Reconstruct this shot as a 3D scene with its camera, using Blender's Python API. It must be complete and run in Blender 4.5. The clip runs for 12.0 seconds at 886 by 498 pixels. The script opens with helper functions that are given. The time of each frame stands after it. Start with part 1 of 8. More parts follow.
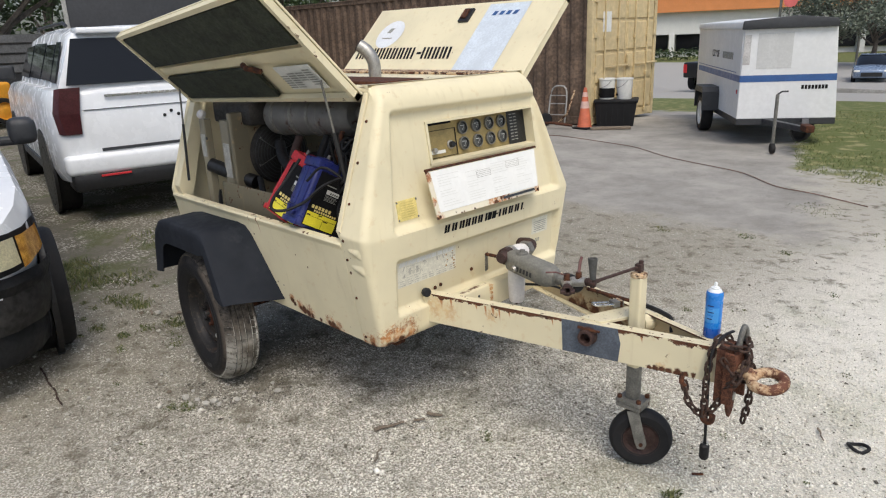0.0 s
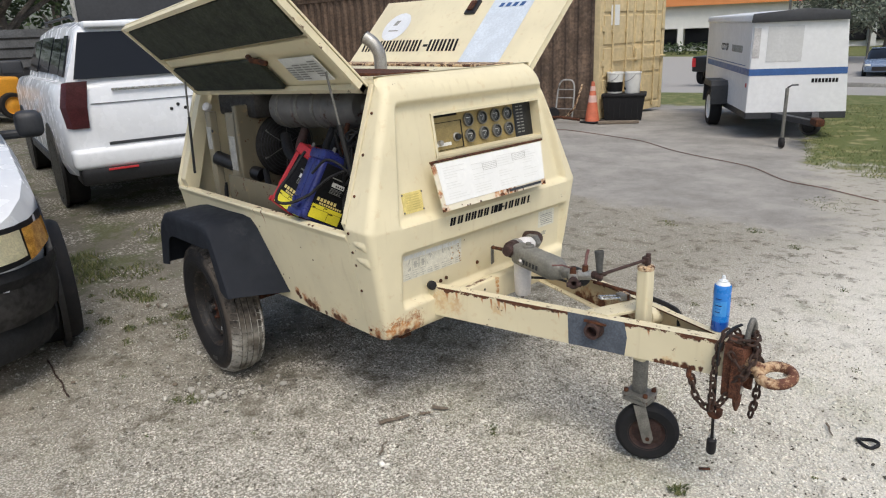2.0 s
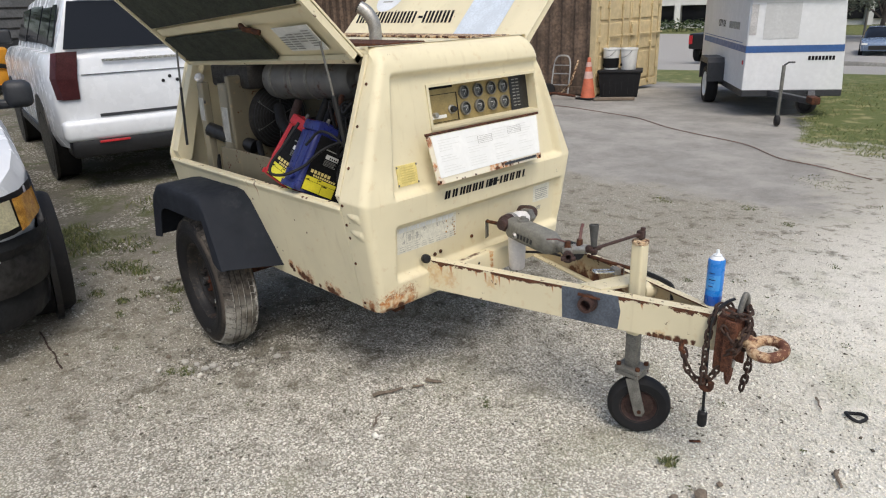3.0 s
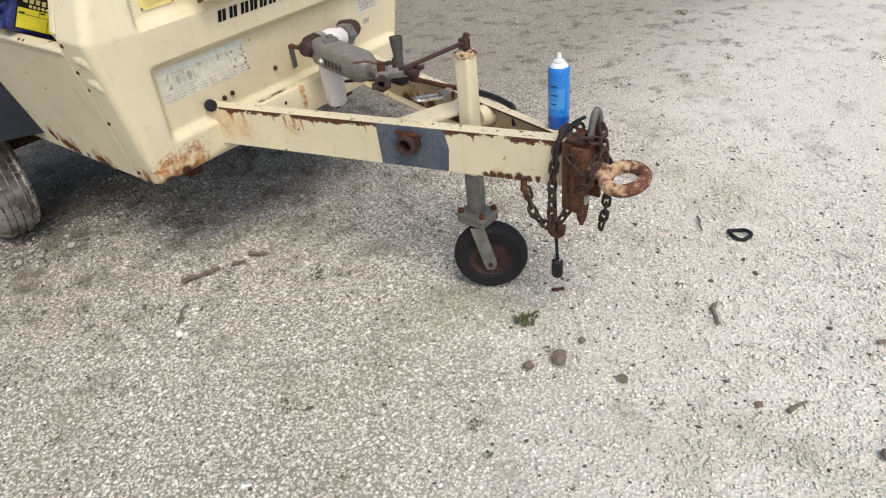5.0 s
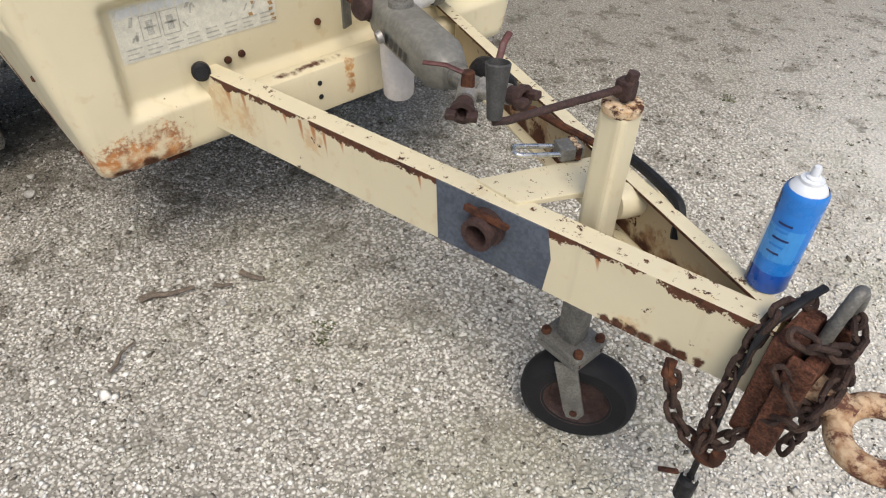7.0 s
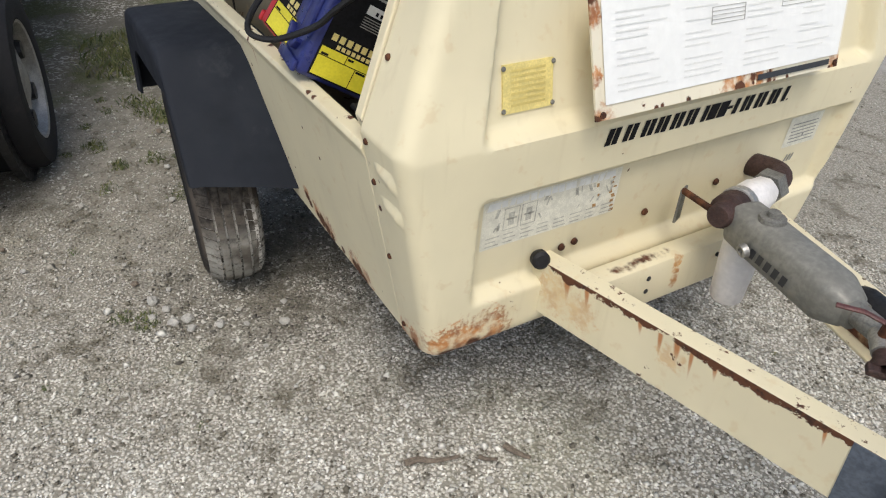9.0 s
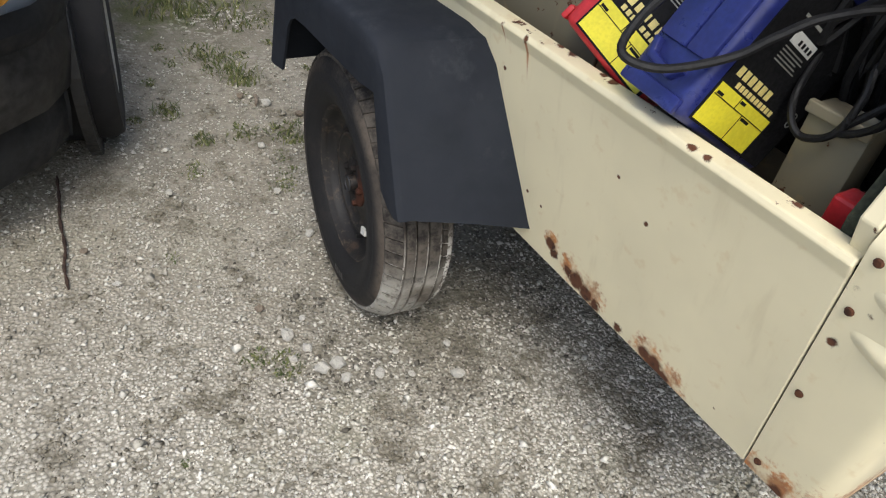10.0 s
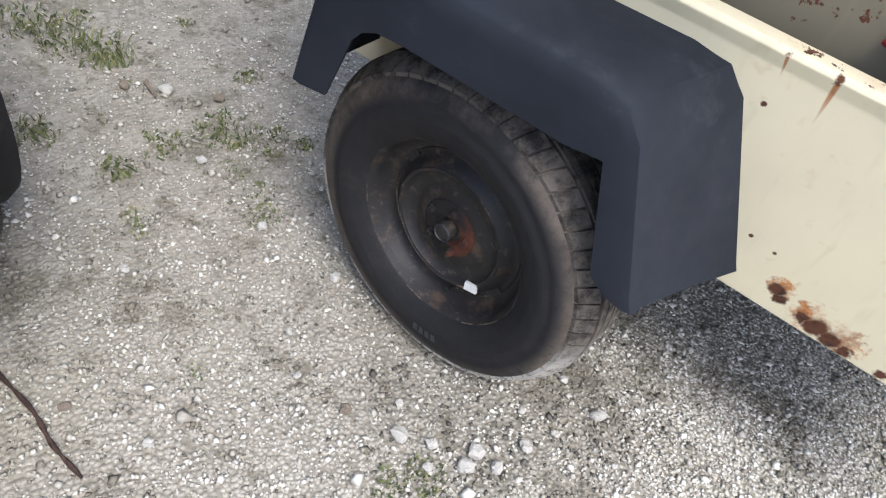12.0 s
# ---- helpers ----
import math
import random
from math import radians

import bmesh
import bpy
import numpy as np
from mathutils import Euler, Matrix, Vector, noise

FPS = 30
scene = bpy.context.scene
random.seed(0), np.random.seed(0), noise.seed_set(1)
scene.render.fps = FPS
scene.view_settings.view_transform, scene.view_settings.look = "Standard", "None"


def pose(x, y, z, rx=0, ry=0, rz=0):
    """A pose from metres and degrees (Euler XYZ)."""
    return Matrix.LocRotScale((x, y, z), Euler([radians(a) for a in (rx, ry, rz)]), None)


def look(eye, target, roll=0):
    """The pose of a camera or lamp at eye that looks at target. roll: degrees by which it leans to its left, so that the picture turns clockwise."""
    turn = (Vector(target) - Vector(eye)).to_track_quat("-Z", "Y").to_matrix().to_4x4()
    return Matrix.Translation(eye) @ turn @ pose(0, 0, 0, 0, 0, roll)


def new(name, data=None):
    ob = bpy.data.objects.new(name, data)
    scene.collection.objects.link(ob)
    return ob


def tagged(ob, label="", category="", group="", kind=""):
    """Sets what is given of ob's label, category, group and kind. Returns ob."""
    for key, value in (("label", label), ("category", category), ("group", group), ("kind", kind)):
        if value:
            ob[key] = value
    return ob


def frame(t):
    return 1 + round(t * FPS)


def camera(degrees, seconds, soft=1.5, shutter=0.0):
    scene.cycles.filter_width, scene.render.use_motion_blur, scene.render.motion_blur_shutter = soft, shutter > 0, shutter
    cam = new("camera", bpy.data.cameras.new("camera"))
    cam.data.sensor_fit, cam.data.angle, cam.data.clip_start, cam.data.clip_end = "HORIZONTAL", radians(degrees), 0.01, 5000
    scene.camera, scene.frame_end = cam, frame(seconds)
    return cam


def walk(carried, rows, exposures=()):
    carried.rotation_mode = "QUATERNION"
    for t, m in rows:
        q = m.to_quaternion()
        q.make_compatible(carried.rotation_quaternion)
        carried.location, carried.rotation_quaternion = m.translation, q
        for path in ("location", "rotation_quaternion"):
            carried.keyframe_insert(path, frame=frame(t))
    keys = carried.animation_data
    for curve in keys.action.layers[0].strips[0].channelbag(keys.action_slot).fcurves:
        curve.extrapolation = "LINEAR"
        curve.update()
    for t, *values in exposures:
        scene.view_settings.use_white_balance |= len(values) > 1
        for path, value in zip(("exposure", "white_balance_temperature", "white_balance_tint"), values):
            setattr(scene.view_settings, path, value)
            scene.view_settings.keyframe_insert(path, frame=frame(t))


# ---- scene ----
cam = camera(66.0, 12.0, 1.15)
PATH = [
    (0, (2.102, -2.253, 1.7), (0.73, -0.927, 1.103), -2.3),
    (0.5, (2.089, -2.255, 1.692), (0.711, -0.938, 1.086), -2.0),
    (1, (2.083, -2.258, 1.689), (0.696, -0.956, 1.071), -1.5),
    (1.5, (2.082, -2.251, 1.688), (0.693, -0.951, 1.07), -1.6),
    (2, (2.098, -2.241, 1.686), (0.714, -0.933, 1.076), -2.4),
    (2.5, (2.1, -2.243, 1.685), (0.708, -0.946, 1.068), -2.5),
    (2.7, (2.094, -2.247, 1.678), (0.709, -0.95, 1.047), -2.2),
    (4.3, (2.094, -1.997, 1.566), (0.957, -0.664, 0.6), -5.4),
    (4.5, (2.08, -1.903, 1.524), (0.979, -0.569, 0.52), -6.8),
    (5, (2.013, -1.559, 1.453), (0.938, -0.308, 0.321), -6.4),
    (5.5, (1.888, -1.36, 1.41), (0.847, -0.141, 0.213), -5.3),
    (6, (1.708, -1.151, 1.357), (0.759, 0.028, 0.049), -3.8),
    (6.5, (1.5, -0.902, 1.333), (0.451, 0.182, 0.02), -2.8),
    (6.7, (1.432, -0.847, 1.324), (0.379, 0.2, -0.015), 0.1),
    (8.3, (1.287, -0.844, 1.409), (-0.14, -0.077, 0.236), -0.6),
    (8.5, (1.184, -0.908, 1.423), (-0.264, -0.157, 0.266), 0.8),
    (9, (0.913, -1.141, 1.448), (-0.492, -0.279, 0.315), 2.4),
    (9.5, (0.543, -1.359, 1.406), (-0.852, -0.5, 0.259), 5.6),
    (10, (0.128, -1.49, 1.361), (-1.121, -0.557, 0.108), 9.6),
    (10.5, (-0.156, -1.662, 1.34), (-1.14, -0.513, 0.032), 12.1),
    (11, (-0.453, -1.718, 1.307), (-1.296, -0.551, -0.081), 12.1),
    (11.5, (-0.715, -1.685, 1.273), (-1.413, -0.499, -0.178), 17.2),
    (12, (-0.839, -1.727, 1.29), (-1.399, -0.44, -0.134), 17.9),
]
walk(cam, [(t, look(eye, target, roll)) for t, eye, target, roll in PATH], [(0, 0.10, 6420, 8), (2.5, 0.10, 6420, 8), (4.5, 0.16, 6450, 10), (5.5, 0.10, 6480, 10), (6.5, 0.06, 6500, 10), (8.5, 0.20, 6350, 9), (9.5, -0.02, 6250, 7), (10, 0.45, 6300, 7), (10.5, 0.72, 6250, 6), (11.5, 0.94, 5950, 10), (12, 1.0, 5850, 11)])


# ---- light: hazy bright sky, soft high sun ----
world = bpy.data.worlds.new("sky")
scene.world = world
world.use_nodes = True
wn = world.node_tree
sky = wn.nodes.new("ShaderNodeTexSky")
sky.sky_type, sky.sun_disc = "NISHITA", False
SUN_UP, SUN_TURN = 58.0, 123.0
sky.sun_elevation, sky.sun_rotation = radians(SUN_UP), radians(SUN_TURN)
sky.air_density, sky.dust_density, sky.ozone_density = 1.0, 4.0, 1.0
wn.nodes["Background"].inputs[1].default_value = 0.15
wn.links.new(sky.outputs[0], wn.nodes["Background"].inputs[0])
sun = new("sun", bpy.data.lights.new("sun", "SUN"))
sun.data.energy, sun.data.angle, sun.data.color = 1.4, radians(28), (1.0, 0.95, 0.88)
sun_way = Vector((math.sin(radians(SUN_TURN)) * math.cos(radians(SUN_UP)), math.cos(radians(SUN_TURN)) * math.cos(radians(SUN_UP)), math.sin(radians(SUN_UP))))
sun.matrix_world = look(sun_way * 50, (0, 0, 0))


# ---- node materials ----
class Mat:
    """A small builder round one node material."""

    def __init__(self, name):
        self.m = bpy.data.materials.new(name)
        self.m.use_nodes = True
        self.t = self.m.node_tree
        self.b = self.t.nodes["Principled BSDF"]

    def put(self, node, key, value):
        if isinstance(value, bpy.types.NodeSocket):
            self.t.links.new(value, node.inputs[key])
        elif value is not None:
            sock = node.inputs[key]
            if sock.type == "RGBA" and len(value) == 3:
                value = (*value, 1.0)
            sock.default_value = value

    def set(self, **kw):
        names = {"color": "Base Color", "rough": "Roughness", "metal": "Metallic", "normal": "Normal", "alpha": "Alpha",
                 "trans": "Transmission Weight", "spec": "Specular IOR Level", "coat": "Coat Weight", "ior": "IOR"}
        for k, v in kw.items():
            self.put(self.b, names[k], v)
        return self

    def place(self):
        return self.t.nodes.new("ShaderNodeNewGeometry").outputs["Position"]

    def local(self):
        return self.t.nodes.new("ShaderNodeTexCoord").outputs["Object"]

    def noise(self, scale, detail=4.0, rough=0.55, at=None, stretch=None):
        n = self.t.nodes.new("ShaderNodeTexNoise")
        src = at if at is not None else self.local()
        if stretch:
            v = self.t.nodes.new("ShaderNodeVectorMath")
            v.operation = "MULTIPLY"
            self.put(v, 0, src)
            v.inputs[1].default_value = stretch
            src = v.outputs[0]
        self.put(n, "Vector", src)
        self.put(n, "Scale", scale), self.put(n, "Detail", detail), self.put(n, "Roughness", rough)
        return n.outputs["Fac"]

    def cells(self, scale, at=None, feature="F1", what="Color"):
        n = self.t.nodes.new("ShaderNodeTexVoronoi")
        n.feature = feature
        self.put(n, "Vector", at if at is not None else self.local())
        self.put(n, "Scale", scale)
        return n.outputs[what]

    def ramp(self, x, a, b, lo=0.0, hi=1.0):
        n = self.t.nodes.new("ShaderNodeMapRange")
        n.interpolation_type = "SMOOTHSTEP"
        for k, v in zip((0, 1, 2, 3, 4), (x, a, b, lo, hi)):
            self.put(n, k, v)
        return n.outputs[0]

    def math(self, op, a, b=0.0, c=None):
        n = self.t.nodes.new("ShaderNodeMath")
        n.operation = op
        self.put(n, 0, a), self.put(n, 1, b)
        if c is not None:
            self.put(n, 2, c)
        return n.outputs[0]

    def mix(self, f, a, b):
        n = self.t.nodes.new("ShaderNodeMix")
        n.data_type = "RGBA"
        self.put(n, 0, f), self.put(n, 6, a), self.put(n, 7, b)
        return n.outputs[2]

    def grey(self, x):
        n = self.t.nodes.new("ShaderNodeCombineColor")
        for k in range(3):
            self.put(n, k, x)
        return n.outputs[0]

    def axis(self, v, k):
        n = self.t.nodes.new("ShaderNodeSeparateXYZ")
        self.put(n, 0, v)
        return n.outputs[k]

    def near(self, centre, r, at, wob, amount=0.9):
        """One inside a ragged blob round centre."""
        n = self.t.nodes.new("ShaderNodeVectorMath")
        n.operation = "DISTANCE"
        self.put(n, 0, at)
        n.inputs[1].default_value = centre
        d = self.math("DIVIDE", n.outputs["Value"], r)
        d = self.math("ADD", d, self.math("MULTIPLY", self.math("SUBTRACT", wob, 0.5), amount * 2))
        return self.ramp(d, 1.05, 0.55)

    def bump(self, h, strength=0.3, dist=0.01):
        n = self.t.nodes.new("ShaderNodeBump")
        self.put(n, "Height", h), self.put(n, "Strength", strength), self.put(n, "Distance", dist)
        self.put(self.b, "Normal", n.outputs[0])
        return self


def plain(name, c, rough=0.5, metal=0.0, vary=0.15, scale=8.0, bump=0.0, spec=0.5):
    """A surface of one colour with grain and stains at two scales."""
    k = Mat(name)
    f = k.math("MULTIPLY", k.noise(scale, 5), k.noise(scale * 9, 3))
    lo = tuple(v * (1 - vary) for v in c)
    hi = tuple(min(1.0, v * (1 + vary)) for v in c)
    k.set(color=k.mix(k.ramp(f, 0.12, 0.42), lo, hi), metal=metal, spec=spec)
    k.set(rough=k.ramp(k.noise(scale * 3, 4), 0.3, 0.7, max(0.02, rough - 0.1), min(1.0, rough + 0.12)))
    if bump:
        k.bump(k.noise(scale * 14, 5), bump, 0.004)
    return k.m


RUST_DARK, RUST_MID, RUST_LIGHT = (0.040, 0.017, 0.011), (0.105, 0.040, 0.018), (0.42, 0.15, 0.04)


def rust_colour(k):
    f = k.noise(38, 5, 0.65)
    return k.mix(k.ramp(f, 0.35, 0.6), k.mix(k.ramp(k.noise(90, 3), 0.4, 0.6), RUST_DARK, RUST_MID), RUST_MID)


def rusty(name, paint=None, cover=0.5):
    """Old iron, rusted through; paint shows where cover is low."""
    k = Mat(name)
    f = k.noise(30, 7, 0.72)
    c = k.mix(k.ramp(k.noise(55, 5), 0.35, 0.65), RUST_DARK, RUST_MID)
    c = k.mix(k.ramp(k.noise(30, 5), 0.55, 0.75), c, (0.17, 0.068, 0.032))
    if paint:
        c = k.mix(k.ramp(f, cover, cover + 0.09), c, k.mix(k.ramp(k.noise(80, 4), 0.35, 0.7), paint, tuple(v * w for v, w in zip(paint, (0.80, 0.62, 0.45)))))
    k.set(color=c, rough=0.85, spec=0.3)
    k.bump(k.noise(120, 5), 0.6, 0.003)
    return k.m


CREAM = (0.74, 0.665, 0.455)


def cream(name, blobs=(), specks=0.70, base=CREAM, light=(), drips=(), band=None, chips=None, wash=0.95, tone=((0.52, 0.20, 0.045), (0.27, 0.085, 0.022))):
    """Faded cream paint with rust blobs (dark), orange stains (light), chips, specks and streaks of dirt."""
    k = Mat(name)
    p = k.place()
    big, mid = k.noise(2.2, 4, at=p), k.noise(26, 5, 0.6, at=p)
    fine = k.noise(75, 5, 0.65, at=p)
    lo, hi = tuple(v * 0.90 for v in base), tuple(v * 1.05 for v in base)
    c = k.mix(k.ramp(big, 0.3, 0.7), lo, hi)
    streak = k.noise(9, 4, at=p, stretch=(3.0, 3.0, 0.25))
    c = k.mix(k.math("MULTIPLY", k.ramp(streak, 0.55, 0.75), 0.18), c, (0.42, 0.33, 0.18))
    mask = k.math("MULTIPLY", k.ramp(k.noise(20, 3, at=p), specks, specks + 0.02), k.ramp(fine, 0.5, 0.54))
    for centre, r in blobs:
        mask = k.math("MAXIMUM", mask, k.near(centre, r, p, fine if r < 0.02 else mid))
    if band:  # rust along a top edge: (z of the edge at x = 0, rise per metre, depth)
        z0, rise, depth = band
        edge = k.math("SUBTRACT", k.math("MULTIPLY_ADD", k.axis(p, 0), rise, z0), k.axis(p, 2))
        lim = k.math("MULTIPLY", k.ramp(k.noise(9, 7, 0.80, at=p), 0.34, 0.62), depth)
        web = k.ramp(k.axis(k.t.nodes.new("ShaderNodeNewGeometry").outputs["Normal"], 2), 0.75, 0.4)
        mask = k.math("MAXIMUM", mask, k.math("MULTIPLY", web, k.ramp(k.math("SUBTRACT", lim, edge), -0.001, 0.002)))
    if chips:  # chipping on a face that looks up
        nz = k.axis(k.t.nodes.new("ShaderNodeNewGeometry").outputs["Normal"], 2)
        mask = k.math("MAXIMUM", mask, k.math("MULTIPLY", k.ramp(nz, 0.7, 0.9), k.ramp(k.noise(chips, 6, 0.75, at=p), 0.60, 0.62)))
    stain = None
    for centre, r in light:
        s = k.near(centre, r, p, fine, 1.1)
        stain = s if stain is None else k.math("MAXIMUM", stain, s)
    if stain is not None:
        stain = k.math("MULTIPLY", stain, k.ramp(k.noise(30, 6, 0.65, at=p), 0.34, 0.60, 0.10, 1.0))
        c = k.mix(k.math("MULTIPLY", stain, wash), c, k.mix(k.ramp(mid, 0.4, 0.62), tone[0], tone[1]))
    for (cx, cz), rx, rz in drips:  # a run of rust below a spot, thinning downwards
        down = k.math("DIVIDE", k.math("SUBTRACT", cz, k.axis(p, 2)), rz)
        wide = k.math("DIVIDE", k.math("ABSOLUTE", k.math("SUBTRACT", k.axis(p, 0), k.math("MULTIPLY_ADD", down, 0.006, cx))), k.ramp(down, 1.0, 0.0, rx * 0.25, rx))
        run = k.math("MULTIPLY", k.math("MULTIPLY", k.ramp(wide, 1.2, 0.4), k.ramp(down, -0.03, 0.0)), k.ramp(down, 1.0, 0.2))
        c = k.mix(k.math("MULTIPLY", run, 0.9), c, (0.40, 0.15, 0.04))
    halo = k.ramp(k.noise(26, 3, at=p), 0.60, 0.72)
    c = k.mix(k.math("MULTIPLY", halo, 0.22), c, (0.55, 0.36, 0.15))
    c = k.mix(mask, c, rust_colour(k))
    k.set(color=c, rough=k.ramp(mask, 0, 1, 0.42, 0.9), spec=0.4)
    k.bump(k.math("SUBTRACT", k.math("MULTIPLY", big, 0.5), k.math("MULTIPLY", mask, 0.35)), 0.25, 0.006)
    return k.m


M_COWL = cream("cream_cowl", light=[((0.0, -0.555, 0.455), 0.08), ((0.025, -0.475, 0.465), 0.075), ((0.03, -0.52, 0.45), 0.06), ((-0.05, -0.605, 0.445), 0.05), ((-0.10, -0.605, 0.44), 0.04), ((-0.02, 0.63, 0.46), 0.06)],
               blobs=[((0.0, -0.56, 0.435), 0.030), ((0.02, -0.50, 0.435), 0.030), ((-0.06, -0.60, 0.435), 0.022), ((-0.11, -0.69, 0.86), 0.014), ((-0.105, -0.685, 0.81), 0.012), ((-0.10, -0.665, 0.77), 0.010), ((-0.08, -0.685, 0.84), 0.011)], specks=0.735)
M_SIDE = cream("cream_side", light=[((-0.665, -0.612, 0.50), 0.03), ((-0.60, -0.61, 0.475), 0.04), ((-0.535, -0.61, 0.465), 0.045), ((-0.36, -0.605, 0.455), 0.045), ((-0.30, -0.603, 0.445), 0.04),],
               blobs=[((-0.668, -0.614, 0.488), 0.020), ((-0.655, -0.612, 0.472), 0.016), ((-0.605, -0.611, 0.462), 0.018), ((-0.575, -0.61, 0.460), 0.026), ((-0.545, -0.609, 0.452), 0.026), ((-0.515, -0.608, 0.445), 0.018), ((-0.445, -0.606, 0.445), 0.014), ((-0.37, -0.606, 0.450), 0.020), ((-0.345, -0.605, 0.440), 0.028),
                      ((-0.315, -0.604, 0.436), 0.020), ((-0.802, -0.686, 0.893), 0.009), ((-0.876, -0.686, 0.894), 0.007), ((-0.868, -0.669, 0.806), 0.006), ((-0.763, -0.628, 0.569), 0.005), ((-0.714, -0.626, 0.561), 0.005), ((-0.44, -0.655, 0.72), 0.007), ((-0.52, -0.662, 0.765), 0.005), ((-0.74, -0.657, 0.906), 0.011), ((-0.705, -0.658, 0.906), 0.013), ((-0.62, -0.660, 0.906), 0.009), ((-0.595, -0.662, 0.906), 0.011), ((-0.395, -0.686, 0.902), 0.010), ((-0.365, -0.684, 0.902), 0.008), ((-0.23, -0.660, 0.906), 0.009)],
               drips=[((-0.800, 0.888), 0.005, 0.085), ((-0.876, 0.890), 0.003, 0.04)], specks=0.745, chips=24)
M_BAR = cream("cream_bar", band=(0.612, 0.0155, 0.024), chips=46, specks=0.71, wash=0.5,
              drips=[((0.255, 0.606), 0.006, 0.035), ((0.30, 0.606), 0.006, 0.060), ((0.335, 0.606), 0.008, 0.050), ((0.365, 0.606), 0.005, 0.070), ((0.41, 0.608), 0.006, 0.040), ((0.08, 0.604), 0.010, 0.06), ((0.13, 0.604), 0.007, 0.05), ((0.60, 0.610), 0.004, 0.04), ((0.95, 0.616), 0.005, 0.035)], tone=((0.62, 0.38, 0.13), (0.48, 0.22, 0.06)),
              light=[((0.06, -0.33, 0.55), 0.06), ((0.12, -0.32, 0.54), 0.05), ((0.33, -0.27, 0.57), 0.035), ((1.02, -0.13, 0.50), 0.03)], blobs=[((0.985, -0.137, 0.495), 0.014), ((1.005, -0.133, 0.497), 0.016), ((1.03, -0.13, 0.495), 0.018), ((1.055, -0.122, 0.497), 0.020), ((1.085, -0.115, 0.497), 0.022), ((1.11, -0.11, 0.50), 0.018), ((1.14, -0.105, 0.505), 0.012)])
M_CREAM = cream("cream_paint", specks=0.73)
M_CREAM_TOP = cream("cream_top", specks=0.66, chips=16)
# grimy cream, its colour lowered further for the shade inside the bay
M_INNER = cream("cream_inside_shaded", base=(0.20, 0.175, 0.118), specks=0.62)
# bracket and uprights: cream with the bay's shade in its colour
M_BRACKET = cream("shaded_cream_bracket", base=(0.26, 0.23, 0.16), specks=0.66)
M_TAG = plain("grubby_tag", (0.42, 0.41, 0.37), 0.7, 0, 0.25, 30)
M_RUST = rusty("rusted_iron")
M_RUST_CREAM = rusty("rusted_iron_with_old_paint", (0.66, 0.53, 0.36), 0.46)
M_RUST_RED = plain("red_brown_iron", (0.048, 0.024, 0.019), 0.7, 0.0, 0.4, 20, 0.5)
k = Mat("rusted_ring_with_old_paint")
f = k.math("MULTIPLY_ADD", k.math("SUBTRACT", k.axis(k.place(), 0), 1.372), 0.9, k.noise(42, 7, 0.75))
k.set(color=k.mix(k.ramp(f, 0.43, 0.55), k.mix(k.ramp(k.noise(70, 4), 0.35, 0.7), (0.58, 0.43, 0.27), (0.36, 0.20, 0.10)), k.mix(k.noise(40, 4), (0.06, 0.022, 0.014), (0.19, 0.075, 0.042))), rough=0.7, spec=0.35)
k.bump(k.noise(120, 5), 0.5, 0.003)
M_RING = k.m
M_PRIMER = plain("grey_primer", (0.085, 0.10, 0.125), 0.75, 0, 0.25, 14, 0.1)
M_STEEL = plain("grey_steel", (0.19, 0.185, 0.165), 0.5, 0.35, 0.3, 25, 0.3)
M_GALV = plain("galvanised", (0.42, 0.41, 0.38), 0.45, 0.7, 0.25, 30, 0.2)
M_CHROME = plain("worn_bright_metal", (0.6, 0.6, 0.58), 0.25, 1.0, 0.15, 30)
M_CHAIN = plain("dark_chain_iron", (0.055, 0.031, 0.022), 0.75, 0.2, 0.5, 60, 0.5)
k = Mat("black_rubber")
p = k.place()
ring = k.math("SQRT", k.math("ADD", k.math("POWER", k.math("SUBTRACT", k.axis(p, 0), -1.2445), 2.0), k.math("POWER", k.math("SUBTRACT", k.axis(p, 2), 0.316), 2.0)))
brown = k.math("MULTIPLY", k.math("MULTIPLY", k.math("MULTIPLY", k.ramp(ring, 0.290, 0.325), k.ramp(ring, 0.40, 0.38)), k.ramp(k.noise(4, 6, 0.7), 0.32, 0.54)), k.ramp(k.noise(70, 5, 0.7), 0.22, 0.55, 0.35, 1.0))
film = k.math("MULTIPLY", k.ramp(k.noise(6, 6, 0.7), 0.48, 0.70), k.ramp(k.noise(45, 5, 0.7), 0.3, 0.65))
c = k.mix(k.math("MULTIPLY", film, 0.18), k.mix(k.noise(30, 4), (0.009, 0.009, 0.010), (0.016, 0.016, 0.0175)), (0.075, 0.062, 0.05))
c = k.mix(k.math("MULTIPLY", brown, 0.85), c, k.mix(k.noise(18, 5), (0.060, 0.048, 0.038), (0.165, 0.135, 0.105)))
chalk = k.math("MULTIPLY", k.math("MULTIPLY", k.ramp(ring, 0.322, 0.338), k.ramp(ring, 0.40, 0.38)), k.math("MULTIPLY", k.ramp(k.math("SUBTRACT", k.axis(p, 0), k.axis(p, 2)), -1.32, -1.18), k.ramp(k.noise(55, 6, 0.75), 0.42, 0.54)))
c = k.mix(chalk, c, (0.60, 0.58, 0.53))
k.set(color=c, rough=0.72, spec=0.3)
k.bump(k.noise(160, 4), 0.35, 0.003)
M_TYRE = k.m
M_RUBBER = plain("rubber", (0.012, 0.012, 0.013), 0.55, 0, 0.3, 30, 0.15, 0.3)
k = Mat("dark_blue_grey_plastic")
c = k.mix(k.ramp(k.noise(5, 5), 0.35, 0.65), (0.0155, 0.0180, 0.0235), (0.0205, 0.0235, 0.0305))
